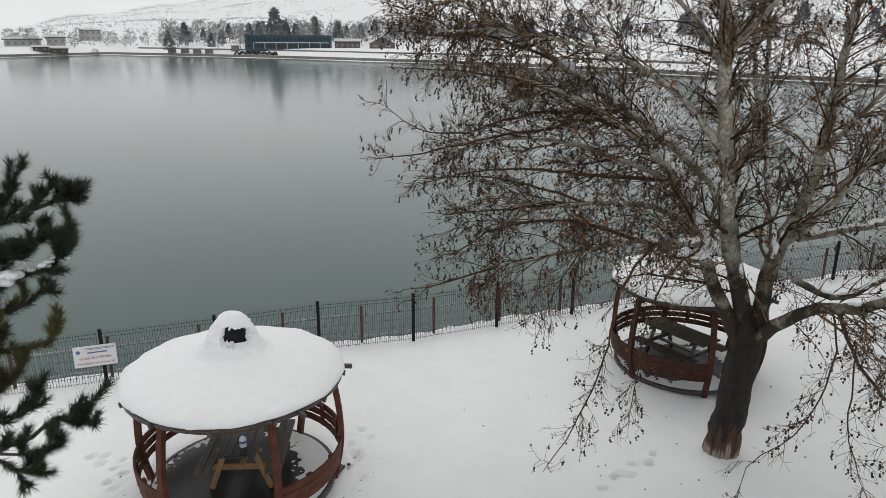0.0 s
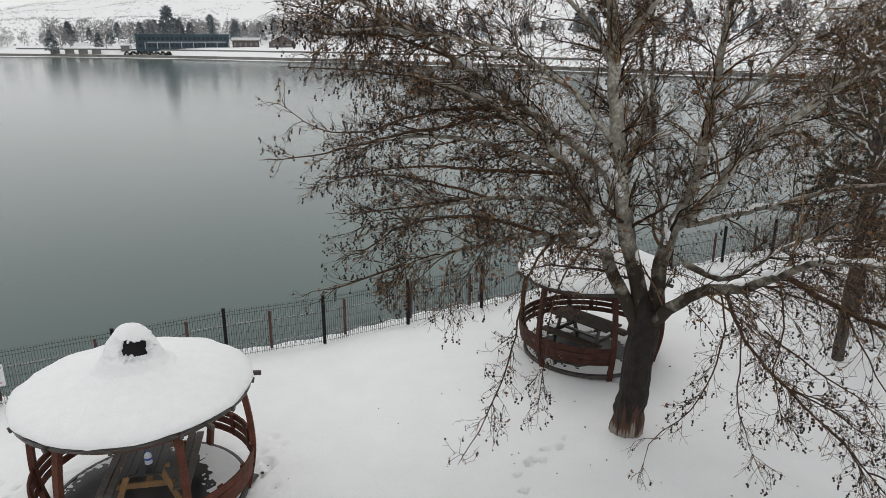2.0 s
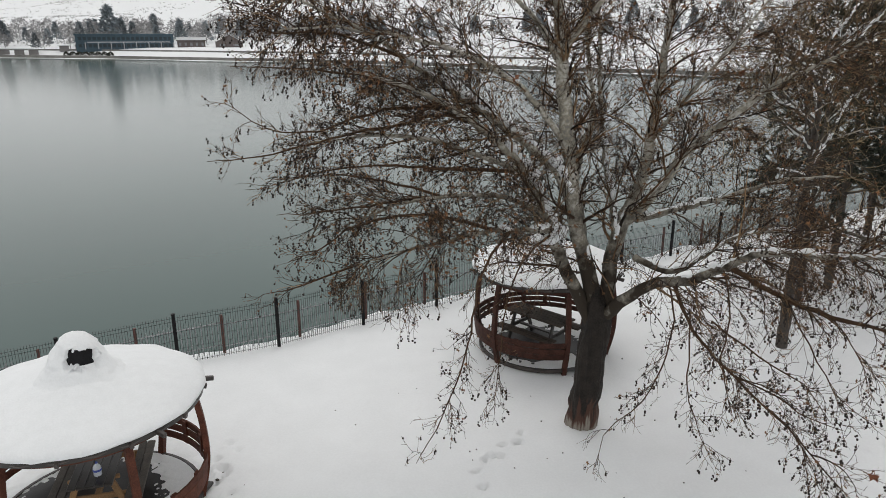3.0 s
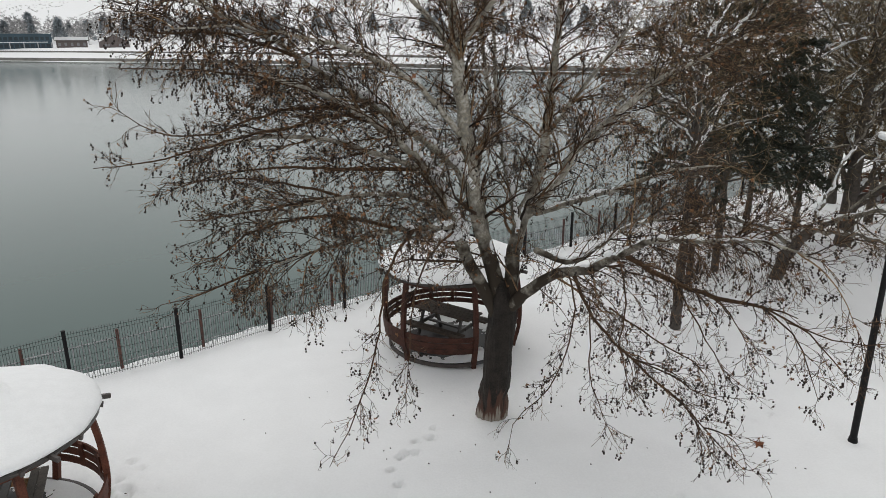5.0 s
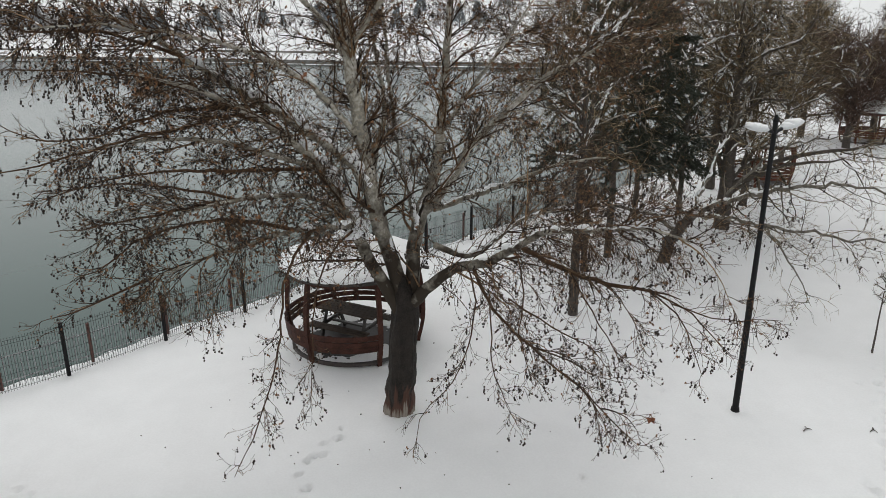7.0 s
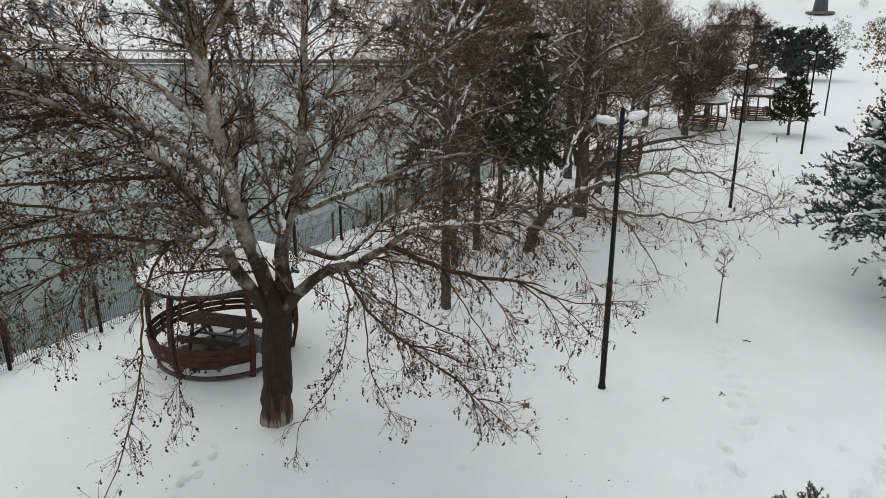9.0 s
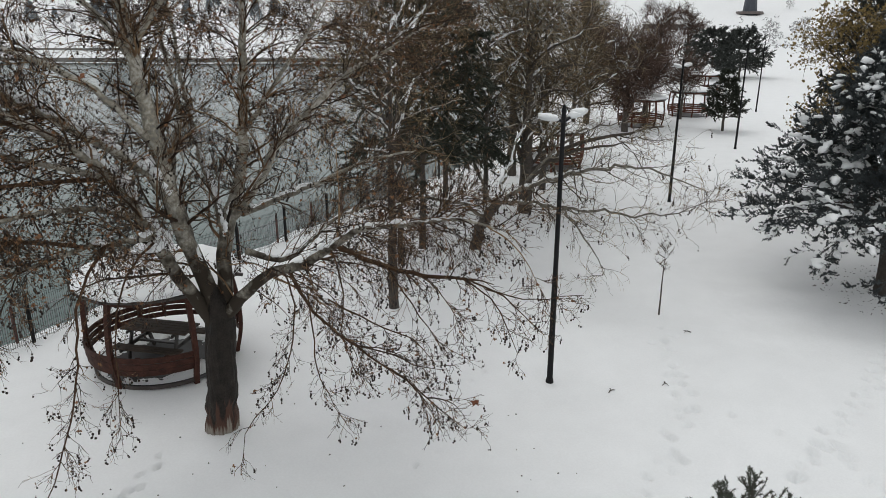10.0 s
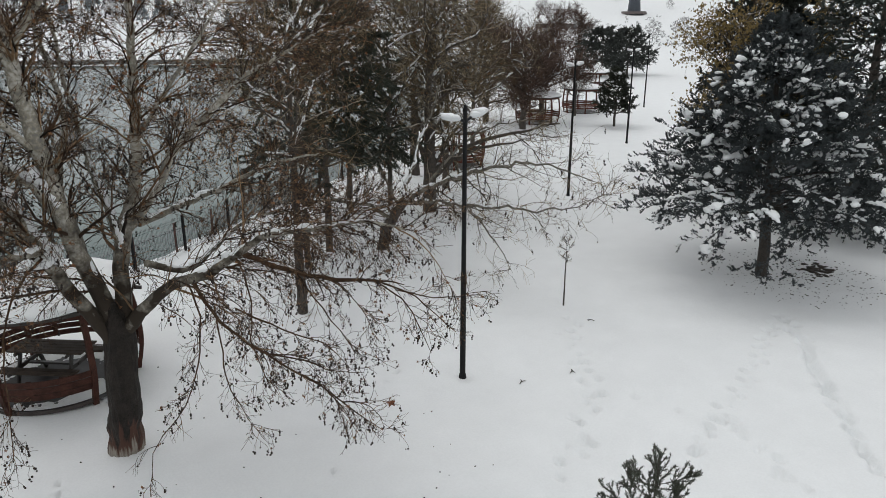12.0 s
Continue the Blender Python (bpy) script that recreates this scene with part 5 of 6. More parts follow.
# the heap in the first fork
fork = curves["limb_a"][int(0.26 * len(curves["limb_a"]))]
V, F = lumps(rng, [fork[:3] + np.array(q) for q in ((0.02, -0.08, 0.1), (0.1, -0.04, 0.16), (-0.1, -0.1, 0.06), (0.16, 0.0, 0.2), (-0.22, -0.14, 0.05), (0.0, -0.1, 0.22))], [0.13, 0.1, 0.11, 0.08, 0.09, 0.09], 0.7)
tagged(mesh_object("fork_snow", V, F, SNOW_CLUMP, plane, True), "heap of snow caught in a fork")
V, F = tubes(strips, 8)
tagged(mesh_object("limb_snow", V, F, SNOW_CLUMP, plane, True), "snow lying along the limbs", kind="stuff")


# ---- other bare trees ----
def bare_tree(x, y, tall, spread, seed, label, trunk_r=0.16, stems=5, dense=1.0, lift=0.05, twig=TWIG_BROWN, bark=BARK_BROWN, lean=(0, 0), clear=0.3, seeds=0.0, level4=True, leaf=0.0, leaf_mat=DEAD_LEAF, leaf_size=0.06, thin=1.0, cat="tree", name="bare_tree", group="", wild=1.0):
    rng = np.random.default_rng(seed)
    t = thing(name, pose(x, y, ground_z(x, y)), label, cat, group)
    top = np.array([lean[0], lean[1], tall * 0.7])
    line = smooth_line([(0, 0, -0.1, trunk_r * 1.25), (top[0] * 0.2, top[1] * 0.2, tall * 0.2, trunk_r), (top[0] * 0.6, top[1] * 0.6, tall * 0.45, trunk_r * 0.7), (*top, trunk_r * 0.3)], 0.3, trunk_r * 0.12, rng)
    V, F = tubes([line], 9)
    mesh_object("trunk", V, F, bark, t, True)
    first = side_shoots(rng, line, stems * 2, spread * 0.95, 0.5, 55, 0.14 * wild, lift, clear, 0.25, 9, 0.018)
    sec = sprout(rng, first, int(9 * dense), spread * 0.5, 0.5, 52, 0.2 * wild, lift, 0.12, 0.1, 7, 0.008 * thin)
    thi = sprout(rng, sec, int(7 * dense) + 1, spread * 0.27, 0.6, 50, 0.2 * wild, lift * 0.3, 0.1, 0, 4, 0.0045 * thin)
    fou = sprout(rng, thi, 2, spread * 0.14, 0.7, 48, 0.24 * wild, 0.0, 0.15, 0, 2, 0.0035 * thin) if level4 else []
    V, F = tubes(first, 6)
    mesh_object("limb_mass", V, F, bark, t, True)["kind"] = "stuff"
    V, F = tubes(sec, 4)
    mesh_object("branch_mass", V, F, TWIG_GREY if twig is TWIG_BROWN else twig, t)["kind"] = "stuff"
    V, F = tubes(thi + fou, 3)
    mesh_object("twig_mass", V, F, twig, t)["kind"] = "stuff"
    if seeds:
        V, F, st = seed_balls(rng, fou or thi, seeds, 0.022)
        mesh_object("seed_ball_mass", V, F, SEED, t)["kind"] = "stuff"
    if leaf:
        V, F = dead_leaves(rng, [q + rng.normal(0, leaf_size, q.shape) * np.array([1, 1, 1, 0]) for q in (fou or thi) * max(1, round(leaf))], leaf, leaf_size)
        mesh_object("dry_leaf_mass", V, F, leaf_mat, t)["kind"] = "stuff"
    strips = []
    for q in first:
        if rng.random() < 0.75:
            strips += snow_strips(rng, q, 0.05, rng.uniform(0.25, 0.7), 0.9, 0.5, 0.025 * thin)
    for q in sec:
        if rng.random() < 0.15:
            strips += snow_strips(rng, q, 0.1, rng.uniform(0.2, 0.4), 0.8, 0.5, 0.018 * thin)
    if strips:
        V, F = tubes(strips, 6)
        mesh_object("limb_snow", V, F, SNOW_CLUMP, t, True)["kind"] = "stuff"
    return t


# ---- conifers ----
def conifer(x, y, tall, spread, seed, label, needle, clear=0.12, tiers=16, per_tier=9, snow=0.5, tuft=0.16, blade=0.02, per=9, droop=-0.1, shoots=7, name="conifer", point=0.75, lumpy=0.16, fan=0.5, plumes=0, bark=BARK_BROWN, lean=(0, 0), narrow=0.9, drape=False, stout=0.024, lee=None):
    rng = np.random.default_rng(seed)
    t = thing(name, pose(x, y, ground_z(x, y)), label, "tree", "conifers")
    line = smooth_line([(0, 0, -0.1, tall * stout), (0.05 + lean[0] * 0.4, lean[1] * 0.4, tall * 0.4, tall * stout * 0.7), (lean[0], lean[1], tall * 0.98, 0.015)], 0.4, 0.02, rng)
    V, F = tubes([line], 9)
    mesh_object("trunk", V, F, bark, t, True)
    limbs, sprays, P, S, drifts = [], [], [], [], []
    for i in range(tiers):
        f = clear + (1 - clear) * (i + rng.uniform(-0.3, 0.3)) / tiers
        z = tall * max(f, clear * 0.9)
        reach = spread * (1 - ((f - clear) / (1 - clear))) ** point * rng.uniform(0.85, 1.08) + 0.15
        for j in range(per_tier):
            a = 2 * math.pi * (j + rng.uniform(-0.35, 0.35)) / per_tier + i * 1.3
            q = grow(rng, (lean[0] * z / tall, lean[1] * z / tall, z), (math.cos(a), math.sin(a), 0.12 + 0.5 * f), reach * rng.uniform(0.7, 1.12), 0.03 * (1 - f) + 0.01, 8, 0.06, droop * (1.75 - 1.6 * f))
            limbs.append(q)
            sp = side_shoots(rng, q, int(shoots * (0.4 + reach / spread)), 0.34 * reach + 0.15, 0.5, 48, 0.1, -0.1, 0.25, 0.0, 4, 0.005, fan)
            tails = sp + [q[len(q) // 3:]]
            sprays += tails
            if plumes:
                sprays += sprout(rng, tails, plumes, 0.3, 0.6, 40, 0.1, 0.25, 0.2, 0.35, 3, 0.004)
            lies = noise.noise(Vector((q[-1, 0] * 0.45 + seed, q[-1, 1] * 0.45, z * 0.5)))
            side = 1.0 if lee is None else 1.0 + 0.6 * math.cos(a - radians(lee))
            if rng.random() < side * snow * (1.3 - 0.8 * f) * (0.2 if lies < 0.0 else 1.7):
                if drape:
                    # long tongues of snow over the outer bough and its side shoots
                    for m, w in [(q, 1.0)] + [(sp[e], 0.75) for e in rng.permutation(len(sp))[:6]]:
                        lo = rng.uniform(0.25, 0.55)
                        drifts += snow_strips(rng, m, lo, min(1.0, lo + rng.uniform(0.3, 0.6)), 1.0, 0.15, lumpy * w * rng.uniform(0.4, 1.0))
                    continue
                # one drift along the bough, and a few on its side shoots
                for m, w in [(q, 1.0)] + [(sp[e], 0.75) for e in rng.integers(0, len(sp), 5)]:
                    lo = rng.uniform(0.3, 0.7)
                    hi = min(1.0, lo + rng.uniform(0.15, 0.5))
                    wide = lumpy * w * rng.uniform(0.5, 1.1)
                    for u in np.linspace(lo, hi, max(4, int((hi - lo) * 26))):
                        c = m[int(u * (len(m) - 1))]
                        nxt = m[min(len(m) - 1, int(u * (len(m) - 1)) + 1)]
                        c = c + (nxt - c) * (u * (len(m) - 1) % 1)
                        P.append(c[:3] + rng.normal(0, 0.4 * wide, 3) * np.array([1, 1, 0.35]) + np.array([0, 0, 0.03 + 0.05 * wide]))
                        S.append(wide * rng.uniform(0.15, 0.6))
    V, F = tubes(limbs, 4)
    mesh_object("limb_mass", V, F, bark, t)["kind"] = "stuff"
    pl, dr = [], []
    for q in sprays:
        for i in range(len(q) - 1):
            d = unit(q[i + 1, :3] - q[i, :3])
            for u in (0.0, 0.5):
                pl.append(q[i, :3] + (q[i + 1, :3] - q[i, :3]) * u)
                dr.append(d)
        pl.append(q[-1, :3])
        dr.append(d)
    V, F = needles(pl, dr, tuft, blade * 1.5, rng, narrow, per)
    mesh_object("needle_mass", V, F, needle, t)["kind"] = "stuff"
    if drifts:
        V, F = tubes(drifts, 7, 0.5)
        tagged(mesh_object("branch_snow", V, F, SNOW_CLUMP, t, True), "tongues of snow lying on the boughs", kind="stuff")
    if P:
        V, F = lumps(rng, P, S, 0.6)
        tagged(mesh_object("branch_snow", V, F, SNOW_CLUMP, t, True), "snow clumps on the branches", kind="stuff")
    return t


# the blue cedar beside the path, and the dark conifers around it
conifer(21.66, 4.86, 7.5, 4.3, 21, "broad blue-green cedar with snow clumps on its branches", NEEDLE_BLUE, 0.23, 15, 11, 0.85, 0.07, 0.0145, 7, -0.085, 12, name="cedar_tree", lumpy=0.22, point=1.05, fan=0.3, plumes=5, bark=BARK_CEDAR, lean=(-0.1, 0.45), narrow=0.95, drape=True, lee=150)
conifer(29.4, 4.0, 10.5, 4.3, 22, "dark green cedar with snow clumps behind the blue cedar", NEEDLE_CEDAR, 0.05, 18, 10, 0.35, 0.14, 0.022, 6, -0.12, 9, name="cedar_tree", lumpy=0.13, point=0.6, fan=0.35, plumes=2, narrow=0.6, drape=True)
conifer(33.8, 9.6, 9.0, 2.6, 28, "dark green cedar behind the trees with yellow leaves", NEEDLE_CEDAR, 0.22, 14, 8, 0.15, 0.15, 0.03, 6, -0.1, 8, name="cedar_tree", lumpy=0.13, point=0.6, plumes=1, narrow=0.7, drape=True)
conifer(32.0, 7.6, 9.6, 2.8, 29, "dark green cedar behind the trees with yellow leaves", NEEDLE_CEDAR, 0.12, 14, 8, 0.15, 0.19, 0.045, 5, -0.1, 8, name="cedar_tree", lumpy=0.13, point=0.6, plumes=1, narrow=0.7, drape=True)
conifer(35.5, 1.8, 11.0, 4.2, 30, "tall dark green cedar with a little snow", NEEDLE_CEDAR, 0.06, 15, 9, 0.2, 0.22, 0.05, 5, -0.12, 8, name="cedar_tree", lumpy=0.15, point=0.6, plumes=1, narrow=0.7, drape=True)
conifer(47.9, 22.4, 4.1, 1.75, 23, "small dark pine with a short bare stem", NEEDLE_DARK, 0.2, 9, 7, 0.1, 0.15, 0.016, 9, 0.06, 9, name="pine_tree", point=0.7)
conifer(91.5, 45.5, 6.2, 4.8, 24, "large dark pine by the path with a broad loose crown", NEEDLE_FAR_PINE, 0.12, 9, 8, 0.05, 0.34, 0.045, 5, 0.06, 9, name="pine_tree", point=0.5, lumpy=0.3)
conifer(97.0, 44.2, 6.2, 4.8, 25, "large dark pine by the path with a broad loose crown", NEEDLE_FAR_PINE, 0.12, 9, 8, 0.05, 0.34, 0.045, 5, 0.06, 9, name="pine_tree", point=0.5, lumpy=0.3)
conifer(15.2, 16.9, 9.6, 2.9, 26, "dark green conifer half hidden behind brown branches", NEEDLE_DARK, 0.28, 12, 8, 0.12, 0.17, 0.03, 6, -0.1, 6, name="conifer_tree", lumpy=0.12, point=0.6, stout=0.013)
conifer(19.0, 19.8, 9.2, 2.3, 27, "dark green conifer half hidden behind brown branches", NEEDLE_DARK, 0.24, 12, 8, 0.12, 0.17, 0.03, 6, -0.1, 6, name="conifer_tree", lumpy=0.12, point=0.6, stout=0.013)

# bare trees behind the plane tree and along the path
bare_tree(11.1, 13.4, 10.0, 4.0, 31, "bare brown tree with a straight stem and tangled twigs", 0.11, 9, 0.75, 0.0, leaf=0.1, clear=0.42, thin=1.8, wild=1.5)
bare_tree(21.3, 17.6, 10.5, 5.8, 32, "bare brown tree with a thick reddish trunk", 0.24, 12, 0.95, 0.0, leaf=0.06, clear=0.2, thin=2.0, wild=1.5)
LEANING = {
    "stem": [(0.09, 0.08, -0.08, 0.2), (0.13, -0.11, 0.69, 0.19), (0.19, -0.46, 1.38, 0.17), (0.28, -0.86, 1.81, 0.14)],
    "limb_a": [(0.21, -0.78, 1.7, 0.11), (0.12, -1.89, 2.33, 0.09), (0.07, -3.43, 2.97, 0.075), (-0.11, -4.89, 3.47, 0.055), (-0.32, -6.23, 3.69, 0.035), (-0.54, -7.48, 3.6, 0.02), (-0.75, -8.18, 3.51, 0.008)],
    "limb_b": [(0.24, -0.81, 1.74, 0.09), (-0.06, -2.29, 2.02, 0.075), (-0.46, -3.88, 2.24, 0.06), (-0.82, -5.27, 2.47, 0.045), (-1.12, -6.66, 2.67, 0.03), (-1.37, -7.84, 3.05, 0.018), (-1.43, -8.6, 3.47, 0.007)],
    "limb_c": [(0.17, -0.3, 1.1, 0.1), (-0.9, -0.2, 1.76, 0.08), (-2.35, 0.05, 2.15, 0.06), (-3.76, 0.18, 2.34, 0.04), (-5.03, 0.36, 2.15, 0.015)],
    "limb_d": [(0.28, -0.86, 1.81, 0.1), (0.52, -0.83, 2.55, 0.08), (1.05, -0.82, 3.58, 0.06), (1.68, -0.95, 4.8, 0.04), (2.2, -0.95, 6.01, 0.015)],
    "limb_e": [(-0.46, -3.88, 2.24, 0.04), (-0.85, -4.87, 1.8, 0.03), (-1.19, -5.61, 1.32, 0.018), (-1.35, -6.1, 0.93, 0.006)],
    "limb_f": [(0.12, -1.89, 2.33, 0.06), (0.49, -2.65, 3.52, 0.045), (0.83, -3.79, 4.36, 0.03), (1.1, -4.92, 4.6, 0.012)],
    "limb_g": [(0.21, -0.63, 1.54, 0.07), (-0.24, -0.3, 2.77, 0.055), (-1.02, -0.08, 3.91, 0.04), (-1.6, 0.04, 5.14, 0.015)],
}
rng = np.random.default_rng(33)
leaning = thing("bare_tree", pose(16.27, 15.49, 0), "low leaning bare tree with long snowy limbs", "tree")
lc = {k: smooth_line([(*p[:3], p[3] * (1.0 if k == "stem" else 0.75)) for p in v], 0.22, 0.035, rng) for k, v in LEANING.items()}
for k, line in lc.items():
    V, F = tubes([line], 9)
    mesh_object("trunk" if k == "stem" else "limb", V, F, BARK_BROWN if k == "stem" else BARK_GREY, leaning, True)
sec = []
for k, line in lc.items():
    if k != "stem":
        ln = np.linalg.norm(np.diff(line[:, :3], axis=0), axis=1).sum()
        sec += side_shoots(rng, line, int(ln * 4.6), 1.6, 0.4, 48, 0.18, 0.0, 0.06, 0.1, 8, 0.008)
thi = sprout(rng, sec, rng.integers(3, 7, len(sec)), 0.8, 0.5, 45, 0.2, -0.03, 0.15, 0.0, 6, 0.0055)
fou = sprout(rng, thi, rng.integers(1, 4, len(thi)), 0.35, 0.7, 45, 0.24, -0.08, 0.2, 0.0, 4, 0.0045)
V, F = tubes(sec, 4)
mesh_object("branch_mass", V, F, TWIG_GREY, leaning)["kind"] = "stuff"
V, F = tubes(thi + fou, 3)
mesh_object("twig_mass", V, F, TWIG_BROWN, leaning)["kind"] = "stuff"
V, F, st = seed_balls(rng, fou, 0.12, 0.022)
mesh_object("seed_ball_mass", V, F, SEED, leaning)["kind"] = "stuff"
strips = snow_strips(rng, lc["stem"], 0.6, 1.0, 0.7, 0.2)
for k in ("limb_a", "limb_b", "limb_c", "limb_d"):
    strips += snow_strips(rng, lc[k], 0.0, 0.55, 0.9, 0.35)
V, F = tubes(strips, 7)
mesh_object("limb_snow", V, F, SNOW_CLUMP, leaning, True)["kind"] = "stuff"
bare_tree(13.5, 16.0, 10.5, 5.2, 43, "bare brown tree with tangled twigs beside the dark conifers", 0.08, 10, 0.75, 0.0, leaf=0.2, clear=0.36, thin=2.0, wild=1.6)
bare_tree(19.3, 17.9, 9.5, 4.6, 46, "bare brown tree with tangled ochre twigs before the conifers", 0.09, 11, 0.9, 0.0, leaf=0.12, clear=0.25, thin=2.2, wild=1.6, level4=False)
bare_tree(24.6, 19.4, 9.0, 4.4, 47, "bare brown tree with fine upright twigs", 0.14, 11, 1.0, 0.1, level4=False, thin=1.9, wild=1.2)
bare_tree(26.0, 22.5, 10.5, 4.8, 34, "bare brown tree with a dense twiggy crown", 0.2, 11, 1.0, 0.06, level4=False, thin=2.4, wild=1.4)
bare_tree(33.5, 24.5, 8.5, 5.4, 35, "bare brown tree with a dense twiggy crown", 0.12, 11, 1.0, 0.08, level4=False, thin=2.4)
bare_tree(44.2, 31.2, 8.0, 4.0, 36, "reddish-brown bare tree with a round crown", 0.2, 11, 1.5, 0.05, level4=False, thin=3.0, twig=TWIG_RED, clear=0.15)
bare_tree(42.5, 26.8, 7.4, 4.4, 37, "reddish-brown bare tree with a round crown", 0.2, 12, 1.6, 0.05, level4=False, thin=3.2, twig=TWIG_RED, clear=0.12)
bare_tree(47.0, 28.0, 7.2, 4.2, 44, "reddish-brown bare tree with a round crown", 0.2, 12, 1.6, 0.05, level4=False, thin=3.2, twig=TWIG_RED, clear=0.12)
bare_tree(51.5, 27.6, 5.4, 2.8, 52, "small reddish-brown bare tree beside a pavilion", 0.1, 9, 1.2, 0.05, level4=False, thin=3.0, twig=TWIG_RED, clear=0.15)
bare_tree(64.0, 46.0, 11.0, 4.5, 38, "pale grey bare poplar with upright twigs", 0.2, 9, 1.2, 0.3, level4=False, thin=3.5)
bare_tree(72.0, 50.0, 11.0, 4.5, 45, "pale grey bare poplar with upright twigs", 0.2, 9, 1.2, 0.3, level4=False, thin=3.5)
bare_tree(82.2, 47.9, 10.0, 4.5, 49, "pale grey bare tree with a fuzzy crown by the path", 0.2, 10, 1.3, 0.15, level4=False, thin=4.0, twig=TWIG_RED)
bare_tree(98.7, 53.1, 10.5, 4.5, 50, "pale grey bare tree with a fuzzy crown by the path", 0.2, 10, 1.3, 0.15, level4=False, thin=4.0, twig=TWIG_RED)
bare_tree(15.94, 8.39, 2.6, 0.5, 39, "thin young tree with a few bare twigs in the snow", 0.02, 4, 0.5, 0.1, clear=0.6, level4=False, name="sapling")
bare_tree(33.5, 10.5, 3.6, 2.2, 40, "bare brown shrub beside the cedar", 0.05, 6, 0.8, 0.02, level4=False, name="shrub", cat="shrub", thin=1.5)
bare_tree(29.2, 8.9, 9.6, 3.2, 41, "tree with dry yellow leaves behind the cedar", 0.15, 10, 1.1, 0.06, level4=False, thin=1.5, leaf=2.0, leaf_mat=YELLOW_LEAF, leaf_size=0.07)
bare_tree(30.8, 6.4, 9.8, 3.0, 48, "tree with dry yellow leaves behind the cedar", 0.15, 9, 1.0, 0.06, level4=False, thin=1.5, leaf=2.0, leaf_mat=YELLOW_LEAF, leaf_size=0.07)
# ---- near pine with long needles ----
def along_shoot(line, every):
    """Places and directions at even steps along a shoot."""
    pl, dr = [], []
    for i in range(len(line) - 1):
        d = unit(line[i + 1, :3] - line[i, :3])
        m = max(1, int(np.linalg.norm(line[i + 1, :3] - line[i, :3]) / every))
        for k in range(m):
            pl.append(line[i, :3] + (line[i + 1, :3] - line[i, :3]) * k / m)
            dr.append(d)
    return pl, dr


PINE_BOUGHS = [
    [(-0.37, 1.44, 5.38, 0.022), (0.31, 1.44, 5.56, 0.016), (0.56, 1.49, 5.88, 0.010), (0.66, 1.52, 6.18, 0.004)],
    [(-0.22, 1.22, 5.34, 0.022), (0.68, 1.26, 5.66, 0.016), (0.97, 1.28, 5.88, 0.010), (1.09, 1.30, 6.14, 0.004)],
    [(0.77, 1.33, 5.71, 0.022), (1.07, 1.31, 5.82, 0.013), (1.27, 1.28, 5.91, 0.004)],
    [(-0.14, 1.06, 5.19, 0.022), (0.70, 1.07, 5.39, 0.016), (1.06, 1.07, 5.55, 0.010), (1.37, 1.07, 5.72, 0.004)],
    [(0.35, 1.24, 5.08, 0.022), (0.67, 1.26, 5.31, 0.016), (0.87, 1.27, 5.53, 0.010), (0.87, 1.26, 5.66, 0.004)],
    [(-0.21, 1.09, 4.93, 0.022), (0.69, 1.11, 5.18, 0.016), (1.03, 1.08, 5.25, 0.010), (1.22, 1.03, 5.25, 0.004)],
    [(0.85, 1.17, 5.20, 0.022), (1.04, 1.16, 5.34, 0.013), (1.12, 1.16, 5.50, 0.004)],
    [(-0.14, 0.94, 4.78, 0.022), (0.65, 0.94, 4.94, 0.016), (0.97, 0.93, 5.10, 0.010), (1.16, 0.90, 5.18, 0.004)],
    [(0.01, 0.84, 4.46, 0.022), (0.80, 0.85, 4.65, 0.016), (1.08, 0.82, 4.74, 0.010), (1.19, 0.86, 5.05, 0.004)],
    [(-0.06, 0.83, 4.09, 0.022), (0.55, 0.83, 4.26, 0.016), (0.75, 0.84, 4.45, 0.010), (0.80, 0.86, 4.69, 0.004)],
    [(0.16, 0.35, 3.54, 0.022), (0.97, 0.45, 4.04, 0.018), (1.31, 0.46, 4.23, 0.013), (1.57, 0.46, 4.41, 0.009), (1.79, 0.48, 4.66, 0.004)],
    [(1.21, 0.54, 4.16, 0.022), (1.42, 0.49, 4.16, 0.013), (1.62, 0.45, 4.21, 0.004)],
    [(0.23, 0.32, 3.78, 0.022), (0.76, 0.32, 3.96, 0.016), (1.10, 0.29, 4.02, 0.010), (1.43, 0.28, 4.17, 0.004)],
    [(0.68, 0.37, 3.94, 0.022), (0.94, 0.29, 3.86, 0.013), (1.16, 0.24, 3.87, 0.004)],
    [(0.08, 0.60, 4.02, 0.022), (0.82, 0.59, 4.16, 0.016), (0.98, 0.60, 4.34, 0.010), (1.14, 0.56, 4.41, 0.004)],
    [(-0.14, 0.91, 4.69, 0.022), (0.56, 0.89, 4.81, 0.013), (0.73, 0.82, 4.74, 0.004)],
]
pine = thing("pine_tree", pose(-4.3, 4.5, 0), "dark green long-needled pine with snow on its boughs", "tree")
rng = np.random.default_rng(51)
line = smooth_line([(0, 0, -0.1, 0.13), (0.03, 0, 3, 0.1), (0, 0, 5.0, 0.05), (0.02, 0, 6.1, 0.015)], 0.3, 0.01, rng)
V, F = tubes([line], 10)
mesh_object("trunk", V, F, BARK_BROWN, pine, True)
long_boughs = [full[:max(4, int(len(full) * 0.96))] for full in (smooth_line(([(0, 0, q[0][2] - 0.3, 0.03)] if q[0][0] < 0.4 else []) + q, 0.12, 0.012, rng) for q in PINE_BOUGHS)]
boughs, tips, P, S = list(long_boughs), [], [], []
